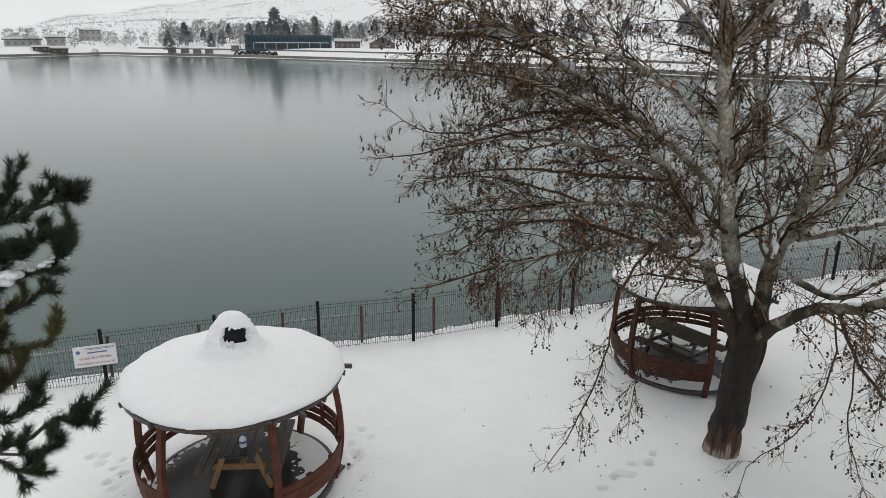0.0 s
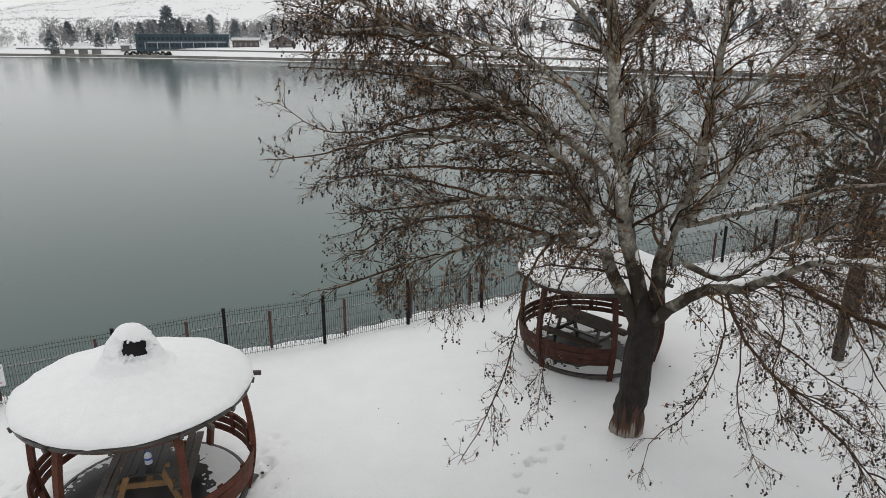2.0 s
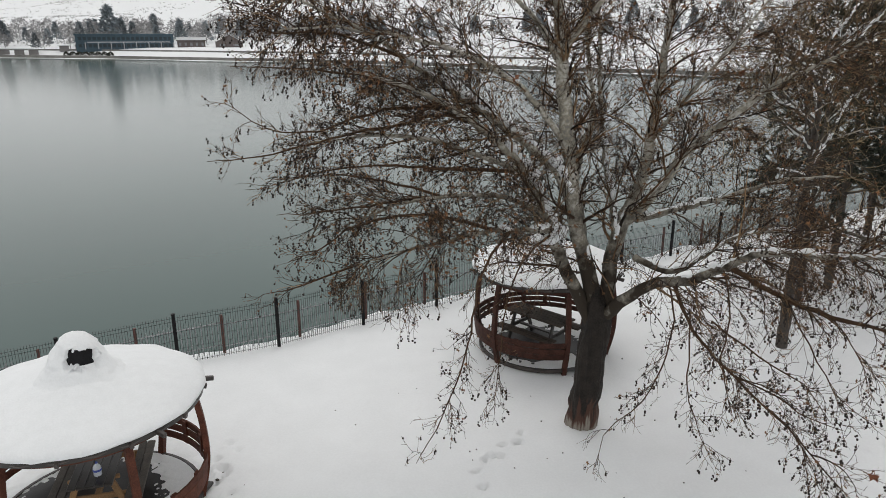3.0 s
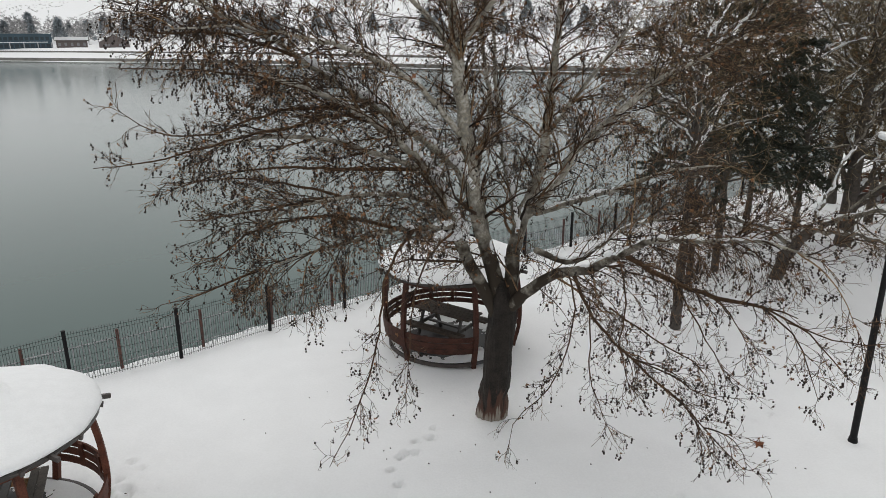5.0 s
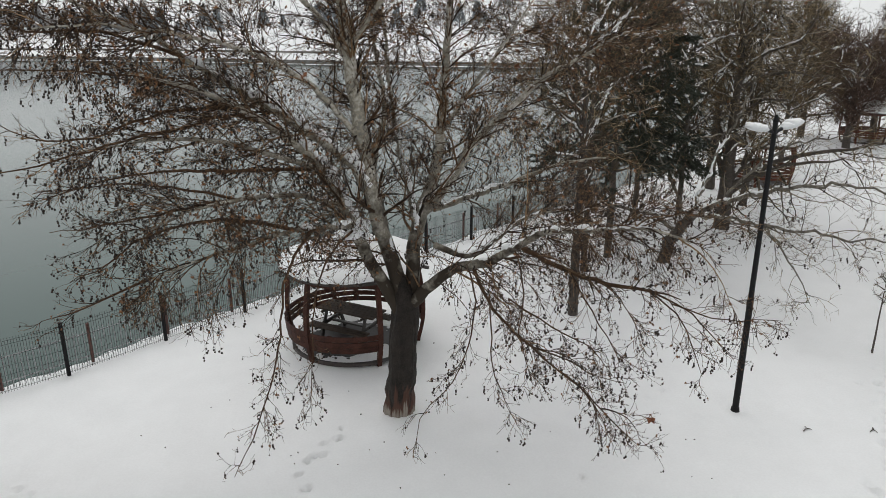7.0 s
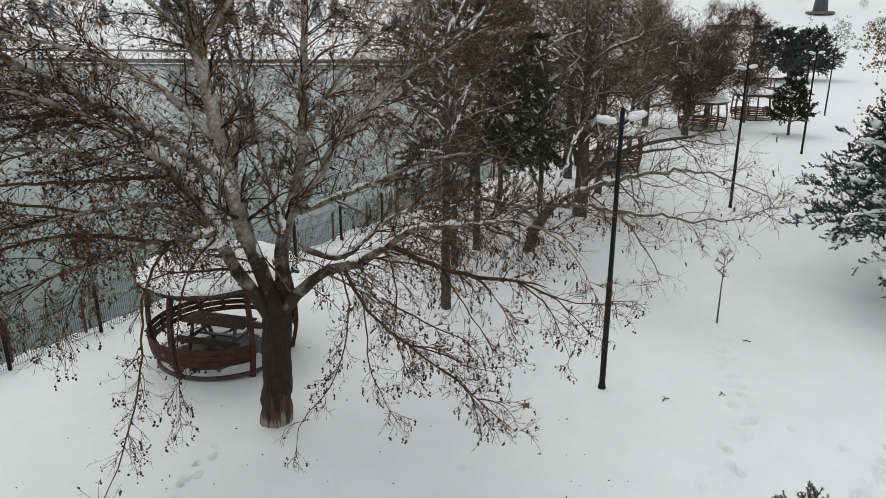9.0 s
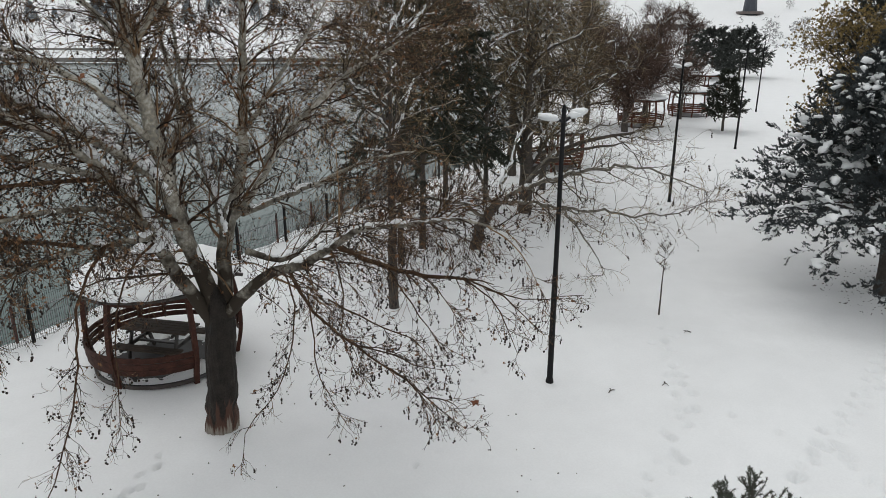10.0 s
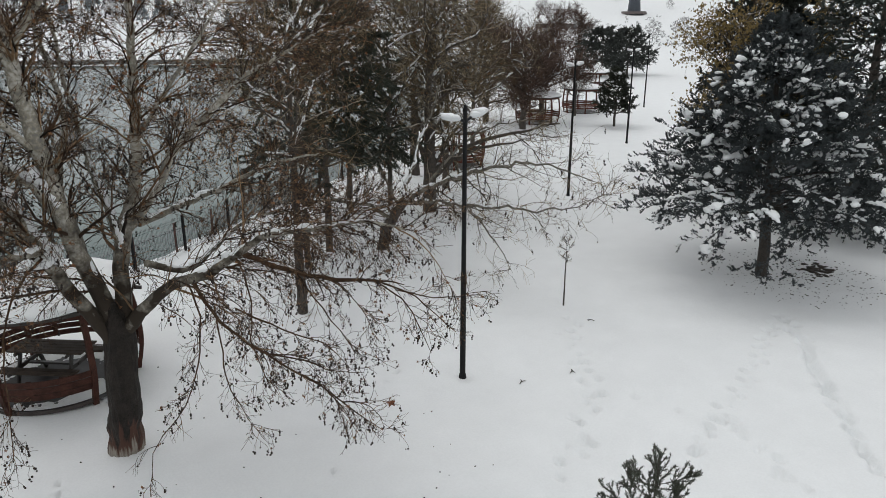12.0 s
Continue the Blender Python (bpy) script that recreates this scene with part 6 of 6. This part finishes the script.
for q in long_boughs:
    m = len(q)
    low = q[-1, 2] < 4.25 or q[-1, 0] > 1.5
    ends = sprout(rng, [q[m // 3:]], 6 if low else 14, 0.24, 0.8, 44, 0.07, 0.4, 0.1, 0.2, 5, 0.006, 1.0, 0.6)
    small = sprout(rng, ends, 1, 0.17, 0.8, 40, 0.07, 0.35, 0.3, 0.3, 4, 0.005)
    boughs += ends + small
    tips += [e[1:] for e in ends] + small + [q[-max(3, m // 3):]]
# the side away from the path
for i in range(16):
    z = 2.05 + i * 0.265
    for j in range(6):
        a = 2 * math.pi * (j + rng.uniform(-0.3, 0.3)) / 6 + i * 0.9
        if math.cos(a) * 0.75 + math.sin(a) * 0.66 > 0.1:
            continue
        q = grow(rng, (0, 0, z), (math.cos(a), math.sin(a), 0.05), rng.uniform(0.8, 1.4), 0.02, 8, 0.08, 0.08)
        sp = side_shoots(rng, q, 6, 0.36, 0.6, 46, 0.09, 0.3, 0.4, 0.15, 4, 0.006)
        boughs += [q] + sp
        tips += [m[1:] for m in sp] + [q[6:]]
V, F = tubes(boughs, 4)
mesh_object("bough_mass", V, F, BARK_BROWN, pine)["kind"] = "stuff"
# the olive shoots grow low on the near side
olive = [0.4 < q[0, 0] < 1.3 and 4.1 < q[0, 2] < 5.0 and 0.7 < q[0, 1] < 1.0 for q in tips]
for want, m in ((False, NEEDLE_PINE), (True, NEEDLE_OLIVE)):
    pl, dr = [], []
    for q, g in zip(tips, olive):
        if g == want:
            a, c = along_shoot(q, 0.008)
            pl += a
            dr += c
    V, F = needles(pl, dr, 0.1, 0.0062, rng, 0.95, 11)
    mesh_object("needle_mass", V, F, m, pine)["kind"] = "stuff"
for k, u, count, wide in ((5, 0.86, 40, 0.085), (4, 0.9, 8, 0.045), (1, 0.75, 20, 0.055), (1, 0.55, 9, 0.05), (7, 0.8, 10, 0.05), (10, 0.8, 8, 0.03), (0, 0.6, 8, 0.04), (6, 0.4, 10, 0.05), (8, 0.55, 8, 0.04), (3, 0.5, 8, 0.04)):
    c = long_boughs[k][int(u * (len(long_boughs[k]) - 1)), :3]
    for _ in range(count):
        P.append(c + np.array([0, 0, 0.05]) + rng.normal(0, wide, 3) * np.array([1.2, 1.0, 0.4]))
        S.append(rng.uniform(0.35, 0.75) * wide)
V, F = lumps(rng, P, S, 0.6)
mesh_object("branch_snow", V, F, SNOW_CLUMP, pine, True)["kind"] = "stuff"

# top of a young fir under the camera
fir = thing("young_fir", pose(4.92, 1.52, -0.12), "top of a young fir with short dark needles", "tree")
rng = np.random.default_rng(61)
line = smooth_line([(0, 0, -0.1, 0.06), (0, 0, 2.5, 0.024), (0, 0, 4.12, 0.004)], 0.2, 0.005, rng)
V, F = tubes([line], 8)
mesh_object("trunk", V, F, BARK_BROWN, fir, True)
boughs, pl, dr = [], [], []
for i in range(22):
    z = 0.9 + i * 0.142
    for j in range(4):
        a = 2 * math.pi * (j + rng.uniform(-0.4, 0.4)) / 4 + i * 1.1
        q = grow(rng, (0, 0, z), (math.cos(a), math.sin(a), 0.3), (1.5 - 0.058 * i) * rng.uniform(0.6, 1.1), 0.0045, 7, 0.08, 0.22)
        sp = side_shoots(rng, q, 8, 0.22, 0.7, 40, 0.06, 0.25, 0.3, 0.25, 4, 0.003)
        boughs += [q] + sp + sprout(rng, sp, 2, 0.09, 0.8, 42, 0.05, 0.2, 0.3, 0.2, 3, 0.0025)
V, F = tubes(boughs, 4)
mesh_object("bough_mass", V, F, BARK_BROWN, fir)["kind"] = "stuff"
for q in boughs + [line[-8:]]:
    a, c = along_shoot(q[len(q) // 4:], 0.012)
    pl += a
    dr += c
V, F = needles(pl, dr, 0.026, 0.006, rng, 1.1, 9)
mesh_object("needle_mass", V, F, NEEDLE_FIR, fir)["kind"] = "stuff"


# ---- small litter and dark specks on the snow ----
rng = np.random.default_rng(81)
# dark specks added in place of the small drop-holes under the plane tree
P, S = [], []
for _ in range(80):
    a, r = rng.uniform(0, 6.28), 5.5 * math.sqrt(rng.random())
    x, y = px0 + math.cos(a) * r, py0 - 1.5 + math.sin(a) * r
    if y < fence_y(x) - 1:
        P.append((x, y, ground_z(x, y) + 0.005))
        S.append(rng.uniform(0.009, 0.017))
V, F = lumps(rng, P, S, 0.8)
tagged(mesh_object("fallen_seed_balls", V, F, SEED), "dark specks in place of small pits in the snow under the plane tree", "seed balls", kind="stuff")
P, S = [], []
for _ in range(700):
    a, r = rng.uniform(0, 6.28), 2.6 * rng.random() ** 0.8
    x, y = 22.2 + math.cos(a) * r, 4.2 + math.sin(a) * r
    P.append((x, y, ground_z(x, y) + 0.006))
    S.append(rng.uniform(0.008, 0.034) * rng.uniform(0.5, 1))
V, F = lumps(rng, P, S, 0.4)
tagged(mesh_object("needle_litter", V, F, SOIL), "dark needle litter on the snow under the cedar", "litter", kind="stuff")
P, S = [], []
for _ in range(70):
    x, y = 23.2 + rng.normal(0, 0.3), 3.62 + rng.normal(0, 0.2)
    P.append((x, y, ground_z(x, y) + 0.004))
    S.append(rng.uniform(0.03, 0.12))
V, F = lumps(rng, P, S, 0.12)
tagged(mesh_object("soil_patch", V, F, SOIL), "bare dark soil patch in the snow near the cedar", "soil", kind="stuff")
for x, y in ((11.56, 6.89), (15.46, 7.32), (12.6, 6.3)):
    line = smooth_line([(-0.09, 0, 0.01, 0.012), (0, 0.015, 0.03, 0.011), (0.1, -0.02, 0.012, 0.006)], 0.03, 0.003, rng)
    fork = smooth_line([(0, 0.015, 0.03, 0.008), (0.04, 0.06, 0.03, 0.007), (0.06, 0.1, 0.012, 0.004)], 0.03, 0.002, rng)
    V, F = tubes([line, fork], 6)
    ob = mesh_object("fallen_twig", V, F, BARK_BROWN)
    ob.matrix_basis = pose(x, y, ground_z(x, y), 0, 0, rng.uniform(0, 360))
    tagged(ob, "short dark forked twig lying on the snow", "twig")

# ---- the far shore: houses, kiosks, embankment and woods ----
def polar(az, r):
    return r * math.sin(radians(az)), r * math.cos(radians(az))


def house(az, r, w, d, h, roof, label, wall=PLASTER, storeys=1, windows=4, cat="house", hip=False, gable_front=False):
    x, y = polar(az, r)
    z = ground_z(x, y) - 0.3
    t = thing("house", pose(x, y, z, 0, 0, -az), label, cat, "far houses")
    bm = bmesh.new()
    box(bm, 0, 0, h / 2, w, d, h)
    part("wall", bm, wall, t)
    bm = bmesh.new()
    e = 0.4
    ins = d / 2 if hip else 0
    pts = [(-w / 2 - e, -d / 2 - e, h), (w / 2 + e, -d / 2 - e, h), (w / 2 + e, d / 2 + e, h), (-w / 2 - e, d / 2 + e, h), (-w / 2 - e + ins, 0, h + roof), (w / 2 + e - ins, 0, h + roof)]
    if gable_front:
        pts[4], pts[5] = (0, -d / 2 - e, h + roof), (0, d / 2 + e, h + roof)
    vs = [bm.verts.new(p) for p in pts]
    sides = ((1, 2, 5, 4), (3, 0, 4, 5)) if gable_front else ((0, 1, 5, 4), (2, 3, 4, 5), (1, 2, 5), (3, 0, 4))
    for f in sides:
        bm.faces.new([vs[k] for k in f])
    bmesh.ops.solidify(bm, geom=bm.faces[:], thickness=-0.35)
    part("roof", bm, SNOW_CLUMP, t, "snow-covered roof")
    if gable_front:
        bm = bmesh.new()
        g = [bm.verts.new(p) for p in ((-w / 2, -d / 2, h), (w / 2, -d / 2, h), (0, -d / 2, h + roof * 0.95), (-w / 2, -d / 2 + 0.3, h), (w / 2, -d / 2 + 0.3, h), (0, -d / 2 + 0.3, h + roof * 0.95))]
        for f in ((0, 1, 2), (5, 4, 3), (0, 3, 4, 1), (1, 4, 5, 2), (2, 5, 3, 0)):
            bm.faces.new([g[k] for k in f])
        part("gable", bm, wall, t)
    else:
        bm = bmesh.new()
        box(bm, 0, -d / 2 - 0.3, h - 0.15, w + 0.8, 0.5, 0.3)
        part("eave", bm, WOOD_GREY, t)
    for s in range(storeys):
        for k in range(windows):
            bm = bmesh.new()
            box(bm, -w / 2 + (k + 0.5) * w / windows, -d / 2 - 0.02, h * (s + 0.5) / storeys, w / windows * 0.4, 0.08, h / storeys * 0.38)
            part("window", bm, FAR_GLASS, t)
    return t


house(-30.0, 318, 12, 9, 3.0, 1.2, "pale lakeside house with a broad snowy hipped roof", windows=5, hip=True)
house(-28.0, 326, 6.5, 7, 3.2, 0.8, "grey lakeside house with a snowy roof", PLASTER, windows=3)
house(-29.0, 304, 5, 4, 1.6, 0.6, "dark brown boat shed at the water", PLASTER_BROWN, windows=2)
house(-27.9, 306, 6, 4, 2.0, 0.6, "dark brown boat shed at the water", PLASTER_BROWN, windows=2)
house(-25.8, 356, 8.5, 8, 4.6, 1.0, "pale villa on the slope with a hipped snowy roof", storeys=2, windows=4, hip=True)
house(-7.55, 285, 9.6, 8, 2.8, 1.0, "long low brown building with a snowy roof", PLASTER_BROWN, windows=5)
house(-4.85, 280, 9.6, 8, 2.0, 2.6, "brown gabled cottage with a snowy roof", PLASTER_BROWN, windows=2, gable_front=True)
x, y = polar(-12.0, 287)
hall = thing("lakeside_hall", pose(x, y, ground_z(x, y) - 0.2, 0, 0, 12.0), "long dark teal lakeside hall with two rows of windows", "building")
bm = bmesh.new()
box(bm, 0, 0, 1.4, 32, 10, 6.8)
part("wall", bm, CLAD_TEAL, hall)
bm = bmesh.new()
box(bm, 0, 0, 4.9, 32.6, 10.6, 0.25)
part("roof", bm, CLAD_TEAL, hall)
bm = bmesh.new()
box(bm, 1.2, -5.2, 2.3, 27, 0.4, 0.2)
part("ledge", bm, SNOW_CLUMP, hall, "snow-covered ledge")
for k in range(8):
    bm = bmesh.new()
    box(bm, -13 + k * 4.1, -5.6, 1.1, 0.3, 0.3, 2.2)
    part("column", bm, PICKET_GREY, hall)
for k in range(20):
    for z in (1.1, 3.5):
        bm = bmesh.new()
        box(bm, -14.6 + k * 1.54, -5.03, z, 1.1, 0.08, 1.1)
        part("window", bm, DARK_GLASS, hall)
for k, az in enumerate((-20.5, -19.6, -18.75, -17.9, -16.0, -15.0)):
    x, y = polar(az, 1)
    r = 290.0
    while r * y < np.interp(r * x, FAR_X, FAR_Y) + 3.0:
        r += 0.5
    x, y = polar(az, r)
    kiosk = thing("kiosk", pose(x, y, ground_z(x, y), 0, 0, -az), "small grey shelter on the far promenade", "shelter", "shelters on the far shore")
    bm = bmesh.new()
    box(bm, 0, 0, 0.8, 3.0, 3, 2.0)
    part("wall", bm, STONE_WALL, kiosk)
    bm = bmesh.new()
    box(bm, 0, 0, 2.0, 4.0, 4, 0.4, bevel=0.08)
    part("roof", bm, SNOW_CLUMP, kiosk)


# clipped bushes along the promenade
for k in range(8):
    x, y = polar(-15.9 + 0.4 * k, 1)
    r = 262.0
    while r * y < np.interp(r * x, FAR_X, FAR_Y) + 1.8:
        r += 0.5
    x, y = polar(-15.9 + 0.4 * k, r)
    pl = rng.normal(0, 1, (60, 3))
    pl /= np.linalg.norm(pl, axis=1)[:, None]
    pl[:, 2] = np.abs(pl[:, 2])
    V, F = blades(pl * np.array([0.75, 0.75, 1.0]), pl, 0.45, 0.3, rng, 0.9, 3)
    bush = mesh_object("bush", V, F, NEEDLE_DARK)
    bush.matrix_basis = pose(x, y, ground_z(x, y))
    tagged(bush, "dark clipped round bush on the far promenade", "bush", "promenade bushes")


def far_tree_mesh(name, rng, conifer_like, tall, wide):
    n = 130
    V, F = [], []
    z = rng.random(n) ** 0.8
    r = (1 - z) * wide if conifer_like else wide * np.sqrt(np.clip(1 - (2 * z - 1) ** 2, 0.02, 1))
    a = rng.uniform(0, 6.28, n)
    q = r * np.sqrt(rng.random(n))
    pl = np.stack([np.cos(a) * q, np.sin(a) * q, tall * (0.15 + 0.85 * z)], -1)
    dr = np.stack([np.cos(a), np.sin(a), rng.normal(0.3, 0.6, n)], -1)
    dr /= np.linalg.norm(dr, axis=1)[:, None]
    V, F = blades(pl, dr, 0.16 * tall, 0.05 * tall if conifer_like else 0.02 * tall, rng, 0.9, 3, 0.1)
    TV, TF = tubes([[(0, 0, -0.3, tall * 0.02), (0, 0, tall * 0.5, tall * 0.015), (0, 0, tall * 0.95, 0.02)]], 5)
    return V, F, TV, TF


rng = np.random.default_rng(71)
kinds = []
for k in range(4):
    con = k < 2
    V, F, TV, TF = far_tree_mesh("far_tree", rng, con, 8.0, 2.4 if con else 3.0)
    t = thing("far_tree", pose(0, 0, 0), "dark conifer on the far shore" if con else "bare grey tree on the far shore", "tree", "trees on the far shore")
    # trunk and crown colours carry the distance haze
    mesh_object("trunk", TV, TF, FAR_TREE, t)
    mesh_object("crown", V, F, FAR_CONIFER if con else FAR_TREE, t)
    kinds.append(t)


def plant(az, r, s, k, used=set()):
    x, y = polar(az, r)
    m = pose(x, y, ground_z(x, y), 0, 0, rng.uniform(0, 360)) @ Matrix.Diagonal((s, s, s, 1))
    if k not in used:
        used.add(k)
        kinds[k].matrix_basis = m
    else:
        c = copy_thing(kinds[k], m)
        c.matrix_basis = m


for az in np.arange(-21, 6, 0.35):
    if rng.random() < 0.9:
        plant(az + rng.normal(0, 0.15), rng.uniform(296, 345), rng.uniform(0.7, 1.25), 0 if rng.random() < 0.3 else 1 if rng.random() < 0.4 else 2 + int(rng.integers(2)))
plant(-13.0, 296, 1.75, 1)
for az in np.arange(-21, 4, 0.3):
    plant(az + rng.normal(0, 0.15), rng.uniform(320, 400), rng.uniform(0.5, 1.0), 2 + int(rng.integers(2)))
for az in np.arange(-32, -19, 0.7):
    plant(az + rng.normal(0, 0.2), rng.uniform(312, 345), rng.uniform(0.4, 0.8), 2 + int(rng.integers(2)))
for az in np.arange(4, 50, 0.8):
    plant(az + rng.normal(0, 0.3), rng.uniform(230, 330), rng.uniform(0.6, 1.3), int(rng.integers(4)))
# scattered scrub on the hillsides
pl, dr = [], []
az = rng.uniform(-31, 98, 30000)
r = np.where(az < 48, 300, 180) + 800 * rng.random(30000) ** 1.3
x, y = r * np.sin(np.radians(az)), r * np.cos(np.radians(az))
thick = np.array([noise.noise(Vector((a * 0.012, b2 * 0.012, 3.0))) for a, b2 in zip(x, y)]) + 0.5 * rng.random(30000)
z = height(x, y)
grows = (thick > np.where(az > 48, 0.42, 0.1)) & ~((az < 48) & (z < LAKE + 1.5)) & ~((az > 48) & (r < 190))
for x, y, z in zip(x[grows], y[grows], z[grows]):
    s = rng.uniform(0.5, 1.5)
    for _ in range(2):
        pl.append((x + rng.normal(0, s * 0.6), y + rng.normal(0, s * 0.6), z + rng.random() * s * 0.6))
        dr.append(unit(rng.normal(0, 1, 3)))
for _ in range(2600):
    az, r = rng.uniform(-30, -15), rng.uniform(860, 1010)
    x, y = polar(az, r)
    pl.append((x, y, ground_z(x, y) + rng.uniform(0, 2.0)))
    dr.append(unit(rng.normal(0, 1, 3)))
V, F = needles(pl, dr, 0.9, 0.4, rng, 1.2, 3)
tagged(mesh_object("hillside_scrub", V, F, SCRUB), "dark scrub scattered over the snowy hillside", "scrub", kind="stuff")

# stone embankment along the far promenade, the snowy bank behind it and ice along its foot
xs = np.linspace(-190, 168, 240)
ys = np.interp(xs, FAR_X, FAR_Y)
V, F = [], []
steps = (0.6, 4, 8, 12, 17, 22, 33, 45)
for x, y in zip(xs, ys):
    V += [(x, y + d, float(bank_z(d)) + (0.15 * noise.noise(Vector((x * 0.1, d * 0.2, 0))) if d > 1 else 0)) for d in steps]
n = len(steps)
for k in range(len(xs) - 1):
    F += [(k * n + j, (k + 1) * n + j, (k + 1) * n + j + 1, k * n + j + 1) for j in range(n - 1)]
tagged(mesh_object("ground_bank", V, F, SNOW, None, True), "snow-covered bank behind the far promenade", "bank", kind="structure")
V, F = [], []
for x, y in zip(xs, ys):
    V += [(x, y - 0.5, LAKE - 0.5), (x, y - 0.1, LAKE + 0.97), (x, y + 0.7, LAKE + 0.97), (x, y + 0.7, LAKE - 0.5)]
for k in range(len(xs) - 1):
    o = k * 4
    F += [(o + j, o + j + 1, o + j + 5, o + j + 4) for j in range(3)]
tagged(mesh_object("embankment", V, F, STONE), "grey stone embankment along the far shore", "embankment", kind="structure")
V, F = [], []
for x, y in zip(xs, ys):
    w = 1.2 + 5.0 * max(0.0, noise.noise(Vector((x * 0.05, 3.3, 0))) + 0.15)
    V += [(x, y - w, LAKE - 0.02), (x, y - w + 0.1, LAKE + 0.06), (x, y - 0.3, LAKE + 0.1)]
for k in range(len(xs) - 1):
    o = k * 3
    F += [(o + j, o + j + 3, o + j + 4, o + j + 1) for j in range(2)]
tagged(mesh_object("shore_ice", V, F, SNOW), "snow-covered ice along the foot of the embankment", "ice", kind="structure")

V, F = [], []
xs = np.linspace(-125, 60, 120)
for x in xs:
    y = np.interp(x, FAR_X, FAR_Y) + 11
    z = float(bank_z(11))
    V += [(x, y - 0.15, z - 0.3), (x, y - 0.15, z + 0.45), (x, y + 0.15, z + 0.45), (x, y + 0.15, z - 0.3)]
for k in range(len(xs) - 1):
    o = k * 4
    F += [(o + j, o + j + 1, o + j + 5, o + j + 4) for j in range(3)]
tagged(mesh_object("promenade_wall", V, F, STONE), "low grey stone wall along the far promenade", "wall", kind="structure")

# a dark tower and a long low building on the hill behind the park
def tower(az, r):
    x, y = polar(az, r)
    t = thing("hill_tower", pose(x, y, ground_z(x, y) - 0.3, 0, 0, -az), "dark tapered tower on the snowy hill", "tower")
    bm = bmesh.new()
    bmesh.ops.create_cone(bm, cap_ends=True, segments=8, radius1=2.4, radius2=1.3, depth=11, matrix=pose(0, 0, 5.5))
    part("shaft", bm, SLATE, t)
    bm = bmesh.new()
    bmesh.ops.create_cone(bm, cap_ends=True, segments=8, radius1=4.6, radius2=4.2, depth=0.9, matrix=pose(0, 0, 0.6))
    part("base", bm, PLASTER_BROWN, t)
    bm = bmesh.new()
    bmesh.ops.create_cone(bm, cap_ends=True, segments=8, radius1=2.0, radius2=0.3, depth=2, matrix=pose(0, 0, 12))
    part("roof", bm, SLATE, t)


tower(65.6, 272)
house(60.5, 240, 18, 6, 1.6, 0.4, "long low dark building on the hillside", PLASTER_BROWN, windows=8)
for k in range(26):
    plant(57 + 30 * rng.random(), rng.uniform(190, 330), rng.uniform(0.3, 0.7), 2 + int(rng.integers(2)))
